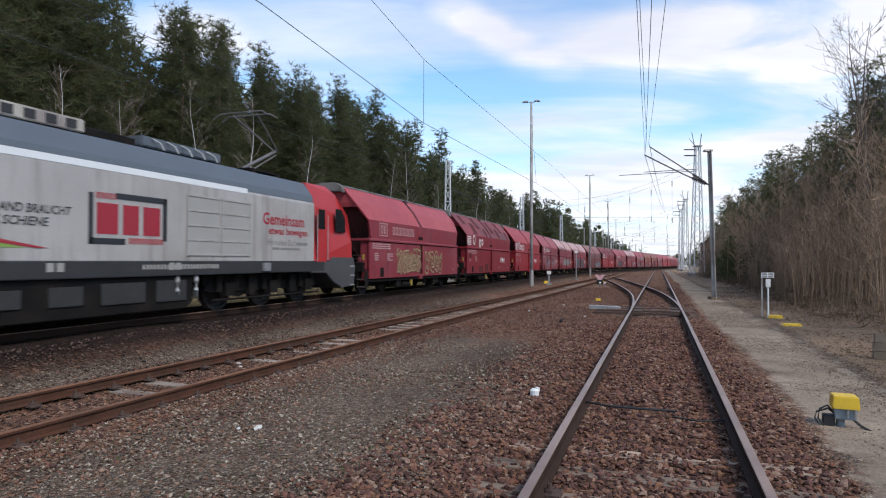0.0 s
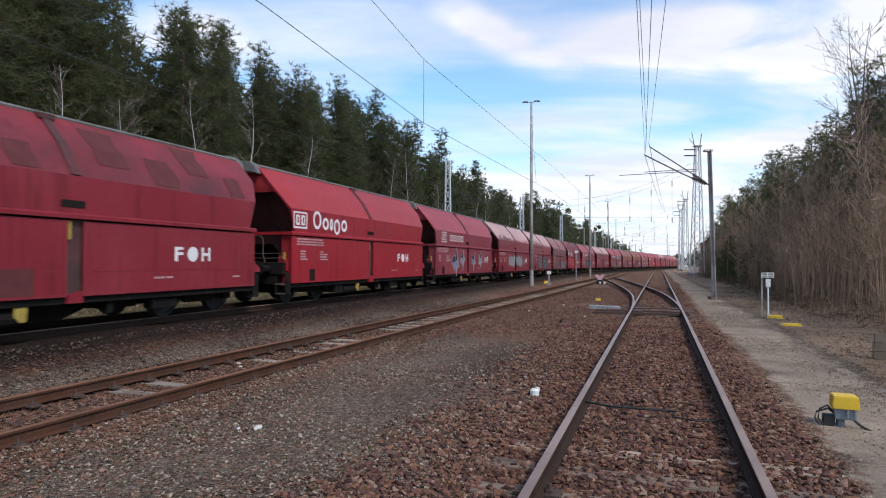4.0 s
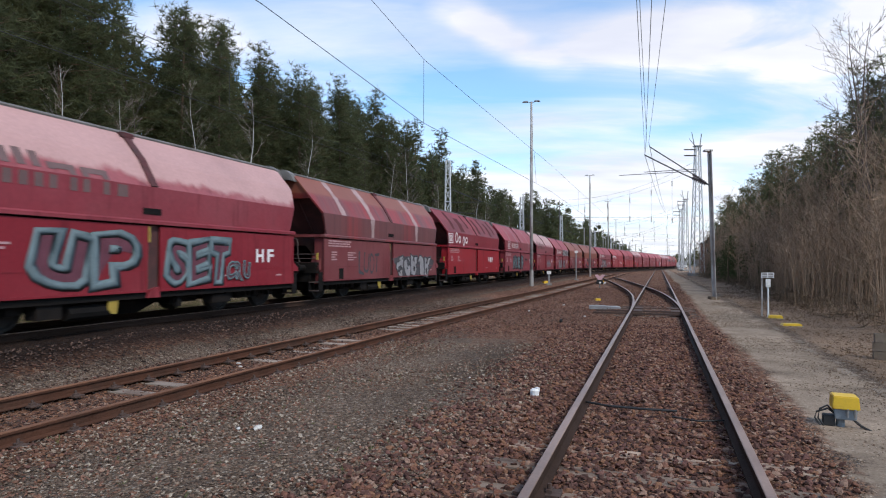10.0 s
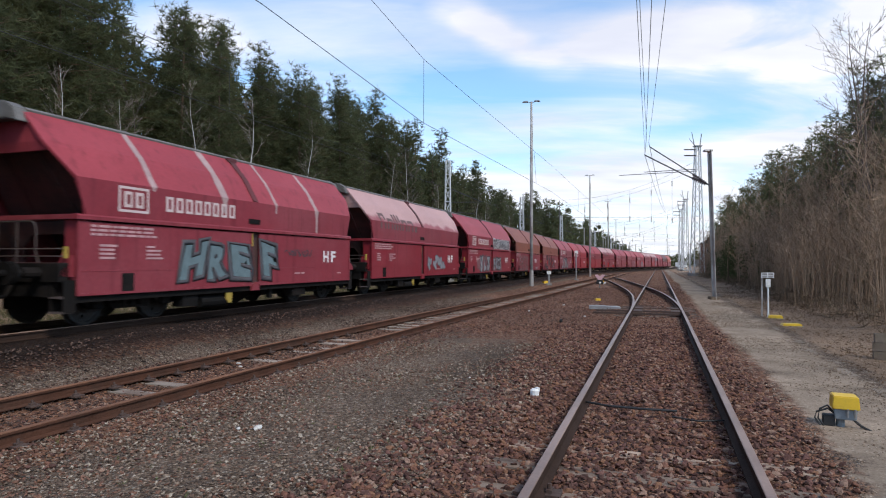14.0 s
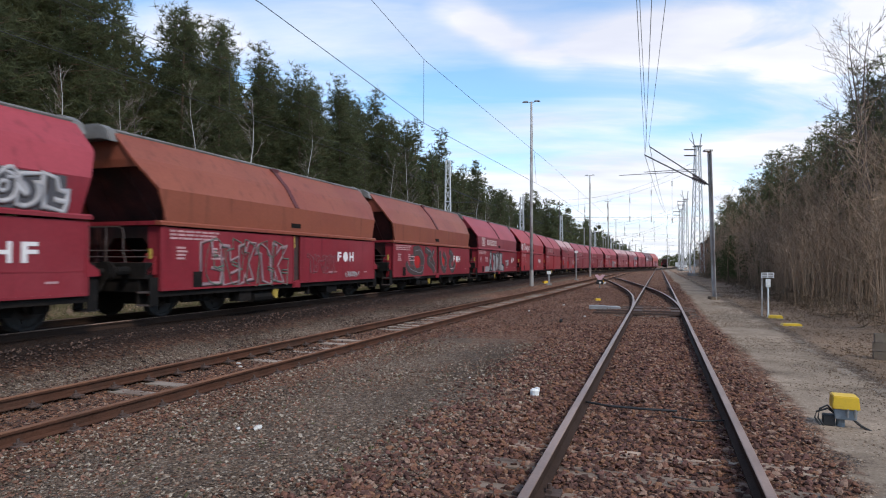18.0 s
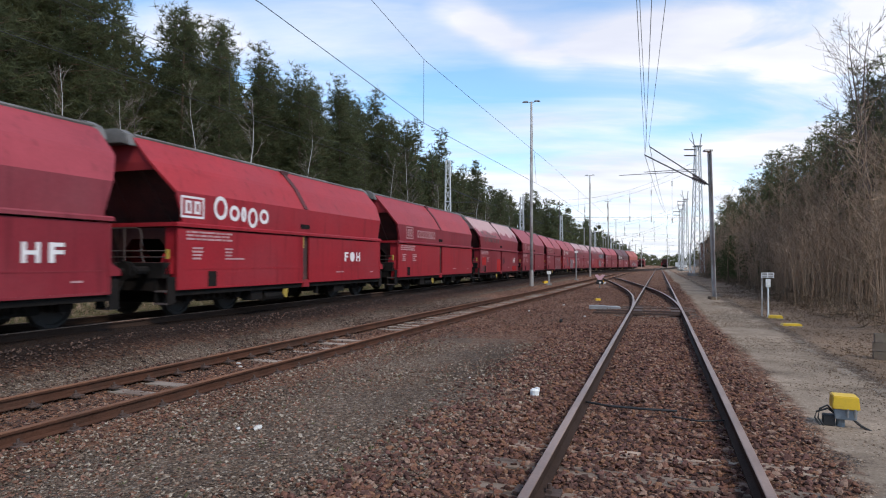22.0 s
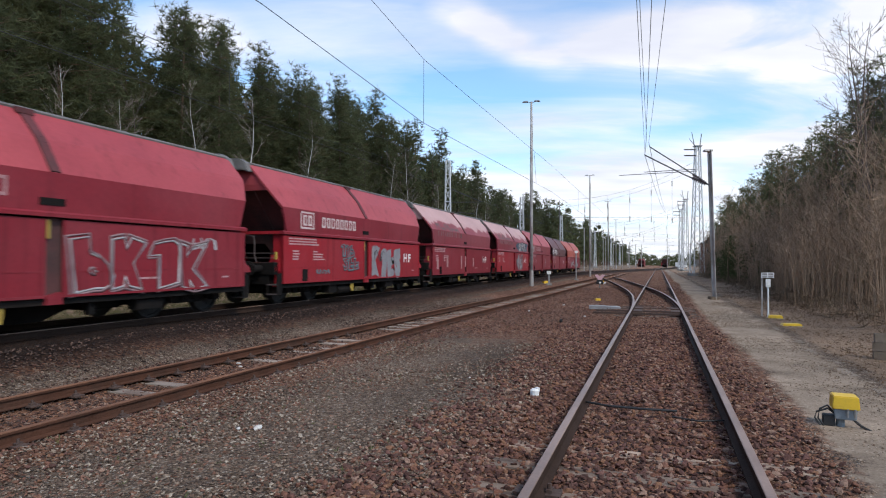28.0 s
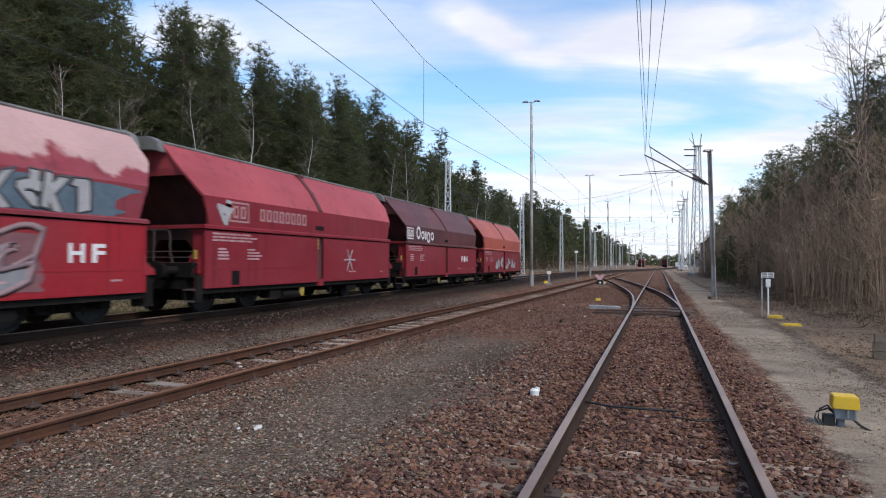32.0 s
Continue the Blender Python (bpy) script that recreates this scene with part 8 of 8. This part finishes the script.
    for row, (u0, gap) in enumerate(((10.2, 2.6), (11.4, 2.6), (12.8, 3.0), (15.5, 4.6))):
        w = 10.0 + row * 2
        while w < 140:
            tr, cr = rnd.choice(EDGE_PINES)
            if not seen_edge(u0, w):
                w += 2.0
                continue
            plant("pine_tree", (("trunk", tr), ("crown", cr)), on_ground(u0 + rnd.uniform(-0.8, 0.8), w), rnd.uniform(0, 360), rnd.uniform(0.96, 1.20) * (1.06 if row else 0.92), "dark green pine behind the thicket", "tree", "pines behind the thicket")
            w += gap * rnd.uniform(0.7, 1.3) * (1 + max(w - 40, 0) / 80)
    for u, w, sc in ((5.5, 57.0, 0.62), (6.3, 60.0, 0.75), (6.0, 65.0, 0.65), (6.8, 69.0, 0.8), (5.8, 74.0, 0.55), (6.9, 54.0, 0.62), (7.3, 50.0, 0.55)):
        tr, cr = YOUNG[1]
        plant("young_pine", (("trunk", tr), ("crown", cr)), on_ground(u, w), rnd.uniform(0, 360), sc, "bushy young green pine by the path", "tree", "young pines by the path")


woods()


def undergrowth():
    """Dry brush and dead lower twigs that fill the wood's foot on both sides."""
    rng = np.random.default_rng(5)
    pts, sz = [], []
    for w in np.arange(-12, 150, 0.4):
        for k in range(5):
            u = line_u(max(w, 0)) - 11.0 - abs(rng.normal()) * 5
            x, y, z = on_ground(u, w)
            pts.append((x, y, z + rng.uniform(0.1, 6.0) * rng.random()))
    v, f = tufts(rng, np.array(pts), 0.75, 12, 0.03, 0.5)
    tagged(part("undergrowth", raw_mesh("undergrowth", v.tolist(), f.tolist(), M_LITTER)), "dry brown undergrowth at the foot of the pine wood", "undergrowth", kind="stuff")
    pts = []
    for w in np.arange(4, 95, 0.22):
        for k in range(3):
            u = 5.0 + abs(rng.normal()) * 2.2
            x, y, z = on_ground(u, w)
            pts.append((x, y, z + rng.uniform(0, 0.5)))
    v, f = tufts(rng, np.array(pts), 0.55, 10, 0.02, 0.7)
    tagged(part("undergrowth", raw_mesh("undergrowth", v.tolist(), f.tolist(), M_LITTER)), "dry brown undergrowth below the thicket", "undergrowth", kind="stuff")
    pts = []
    for _ in range(900):
        w = rng.uniform(-4, 70)
        u = line_u(w) - rng.uniform(3.2, 9.0)
        pts.append(on_ground(u, w))
    for _ in range(9000):
        w = rng.uniform(-12, 60)
        pts.append(on_ground(line_u(max(w, 0)) - rng.uniform(2.9, 8.5), w))
    v, f = tufts(rng, np.array(pts), 0.22, 12, 0.010, 1.2)
    tagged(part("dry_grass", raw_mesh("dry_grass", v.tolist(), f.tolist(), M_GRASS)), "pale dry grass tufts on the verges", "grass", kind="stuff")
    pts = []
    for _ in range(260):
        w = 3.0 + 18 * rng.random() ** 1.3
        pts.append(on_ground(rng.uniform(-6.2, -1.3), w))
    v, f = tufts(rng, np.array(pts), 0.055, 9, 0.004, 0.9)
    tagged(part("weeds", raw_mesh("weeds", v.tolist(), f.tolist(), M_WEED)), "tiny green weeds in the gravel", "weeds", kind="stuff")
    pts = [on_ground(3.0 + 3.2 * rng.random() ** 0.8, 4.5 + 45 * rng.random() ** 1.4) for _ in range(7000)]
    v, f = tufts(rng, np.array(pts), 0.055, 5, 0.017, 0.12)
    tagged(part("leaf_litter", raw_mesh("leaf_litter", v.tolist(), f.tolist(), M_LEAF)), "brown leaf litter beside the path", "leaf litter", kind="stuff")
    # far woods that close the horizon
    pts = []
    for _ in range(26000):
        a = rng.uniform(-75, 75)
        d = rng.uniform(560, 660)
        top = 9.5 + 3.0 * math.sin(a * 1.7) * math.sin(a * 0.61) + 1.5 * math.sin(a * 6.1)
        pts.append((d * math.sin(radians(a)), d * math.cos(radians(a)), -4.5 + rng.random() * (top + 4.5 - 3.7)))
    v, f = tufts(rng, np.array(pts), 2.4, 6, 0.7, 0.3)
    tagged(part("far_woods", raw_mesh("far_woods", v.tolist(), f.tolist(), M_NEEDLE)), "far dark woods closing the horizon", "woods", kind="stuff")


undergrowth()


# ---- loose ballast stones close to the camera ----
def stone_material(name, *cols):
    """Broken stones, each with its own colour, grained and rough."""
    m = needle_material(name, cols[0], cols[1], 0.0)
    nt = m.node_tree
    N, L = nt.nodes.new, nt.links.new
    p = nt.nodes["Principled BSDF"]
    p.inputs["Roughness"].default_value = 0.95
    geo = [n for n in nt.nodes if n.bl_idname == "ShaderNodeNewGeometry"][0]
    r = N("ShaderNodeValToRGB")
    r.color_ramp.interpolation = "CONSTANT"
    e = r.color_ramp.elements
    while len(e) < len(cols):
        e.new(0.5)
    for k, c in enumerate(cols):
        e[k].position, e[k].color = k / len(cols), (*c, 1)
    L(geo.outputs["Random Per Island"], r.inputs[0])
    tc, nz = N("ShaderNodeTexCoord"), N("ShaderNodeTexNoise")
    nz.inputs["Scale"].default_value, nz.inputs["Detail"].default_value = 70.0, 4.0
    L(tc.outputs["Object"], nz.inputs["Vector"])
    mr = N("ShaderNodeMapRange")
    mr.inputs[1].default_value, mr.inputs[2].default_value, mr.inputs[3].default_value, mr.inputs[4].default_value = 0.3, 0.7, 0.65, 1.35
    L(nz.outputs[0], mr.inputs[0])
    f = N("ShaderNodeVectorMath"); f.operation = "SCALE"
    L(r.outputs[0], f.inputs[0]); L(mr.outputs[0], f.inputs["Scale"])
    L(f.outputs[0], p.inputs["Base Color"])
    bp = N("ShaderNodeBump"); bp.inputs["Strength"].default_value, bp.inputs["Distance"].default_value = 0.6, 0.008
    L(nz.outputs[0], bp.inputs["Height"]); L(bp.outputs[0], p.inputs["Normal"])
    return m


M_STONE = stone_material("rust_brown_ballast_stones", (0.056, 0.030, 0.024), (0.118, 0.058, 0.044), (0.155, 0.073, 0.049), (0.092, 0.047, 0.038), (0.170, 0.084, 0.058), (0.130, 0.066, 0.054), (0.235, 0.148, 0.108), (0.084, 0.045, 0.036), (0.185, 0.094, 0.056))
M_DUSTY = stone_material("dusty_brown_ballast_stones", (0.036, 0.025, 0.021), (0.075, 0.048, 0.038), (0.105, 0.064, 0.048), (0.055, 0.037, 0.031), (0.090, 0.058, 0.046), (0.13, 0.085, 0.064))
M_PATHSTONE = stone_material("beige_path_gravel", (0.13, 0.092, 0.064), (0.22, 0.165, 0.12), (0.30, 0.23, 0.17), (0.17, 0.115, 0.08), (0.36, 0.29, 0.22))
M_PEBBLE = stone_material("grey_brown_gravel", (0.10, 0.070, 0.050), (0.18, 0.130, 0.096), (0.23, 0.17, 0.125), (0.15, 0.078, 0.054), (0.32, 0.26, 0.20), (0.20, 0.105, 0.072), (0.13, 0.085, 0.062))


def stones(name, label, n, where, size, material, seed, coarse=False):
    rng = np.random.default_rng(seed)
    bm = bmesh.new()
    bmesh.ops.create_icosphere(bm, subdivisions=1, radius=0.5)
    base = np.array([v.co[:] for v in bm.verts])
    tri = np.array([[v.index for v in f.verts] for f in bm.faces])
    bm.free()
    if coarse:
        base = np.array([(0.5, 0, 0), (-0.5, 0, 0), (0, 0.5, 0), (0, -0.5, 0), (0.1, 0.1, 0.5), (-0.1, 0, -0.5)])
        tri = np.array([(0, 2, 4), (2, 1, 4), (1, 3, 4), (3, 0, 4), (2, 0, 5), (1, 2, 5), (3, 1, 5), (0, 3, 5)])
    V, F = [], []
    m = len(base)
    for k in range(n):
        u, w = where(rng)
        x, y, z = on_ground(u, w)
        s = size * rng.uniform(0.55, 1.5) * np.array([1.0, rng.uniform(0.5, 0.9), rng.uniform(0.32, 0.65)])
        q = np.array(Euler(rng.uniform(-0.6, 0.6, 3) + np.array([0, 0, rng.uniform(0, 6.28)])).to_matrix())
        p = (base * rng.uniform(0.6, 1.25, (m, 1)) * s) @ q.T + np.array([x, y, z + size * rng.uniform(-0.1, 0.32)])
        V.append(p); F.append(tri + k * m)
    me = raw_mesh(name, np.concatenate(V).tolist(), np.concatenate(F).tolist(), material)
    return tagged(part(name, me), label, "ballast", kind="stuff")


def near_track(rng):
    w = 3.0 + 14 * rng.random() ** 1.5
    return T1_U + rng.uniform(-1.25, 0.72) * (1.6 + 0.5 * rng.random()), w


def by_siding(rng):
    w = 1.0 + 24 * rng.random() ** 1.3
    d = rng.normal() * 1.1
    while abs(d) < 0.66 and rng.random() < 0.55:
        d = rng.normal() * 1.1
    return siding_u(w) + d, w


def between(rng):
    w = 2.0 + 11 * rng.random() ** 1.2
    return rng.uniform(-6.0, -1.4), w


stones("ballast_stones", "rust-brown broken ballast stones along the near track", 22000, near_track, 0.060, M_STONE, 1)
stones("ballast_stones", "rust-brown broken ballast stones along the siding", 7500, by_siding, 0.046, M_STONE, 2)
def far_bed(rng):
    w = 14.0 + 32 * rng.random() ** 1.25
    return rng.uniform(-5.6, 1.25), w


stones("ballast_stones", "rust-brown broken ballast between the tracks", 15000, far_bed, 0.055, M_STONE, 4, coarse=True)
def by_line(rng):
    w = -1.0 + 30 * rng.random() ** 1.2
    return line_u(w) + 1.7 + 3.0 * rng.random(), w


stones("ballast_stones", "dusty brown ballast on the shoulder of the running line", 15000, by_line, 0.055, M_DUSTY, 6, coarse=True)
def at_feet(rng):
    return T1_U + rng.uniform(-2.4, 1.5), rng.uniform(-3.0, 3.4)


stones("ballast_stones", "rust-brown ballast around the nearest sleepers", 5000, at_feet, 0.048, M_STONE, 7, coarse=True)
def on_path(rng):
    w = 3.0 + 26 * rng.random() ** 1.4
    return 2.10 + 0.75 * rng.uniform(-1, 1), w


stones("path_gravel", "fine beige gravel on the path", 15000, on_path, 0.026, M_PATHSTONE, 8, coarse=True)
stones("gravel_stones", "scattered grey gravel between the tracks", 21000, between, 0.043, M_PEBBLE, 3, coarse=True)


# ---- what moves ----
def motions():
    times = [k * 0.5 for k in range(65)]
    walk(LOCO[0], [(t, on_rails(24.42 - 0.975 - 11.51 - ran(t), 6.6)) for t in times])
    for k, (wagon, wheels) in enumerate(WAGONS):
        walk(wagon, [(t, on_rails(FIRST + WAGON * k - ran(t))) for t in times])
    # wheels roll with the distance run
    spins = [k / 15 for k in range(481)]
    for wheels, r in [(LOCO[1], 0.552)] + [(w[1], 0.46) for w in WAGONS]:
        for wheel, dx in wheels:
            walk(wheel, [(t, pose(dx, 0, r, 0, math.degrees(ran(t) / r), 0)) for t in spins])


motions()
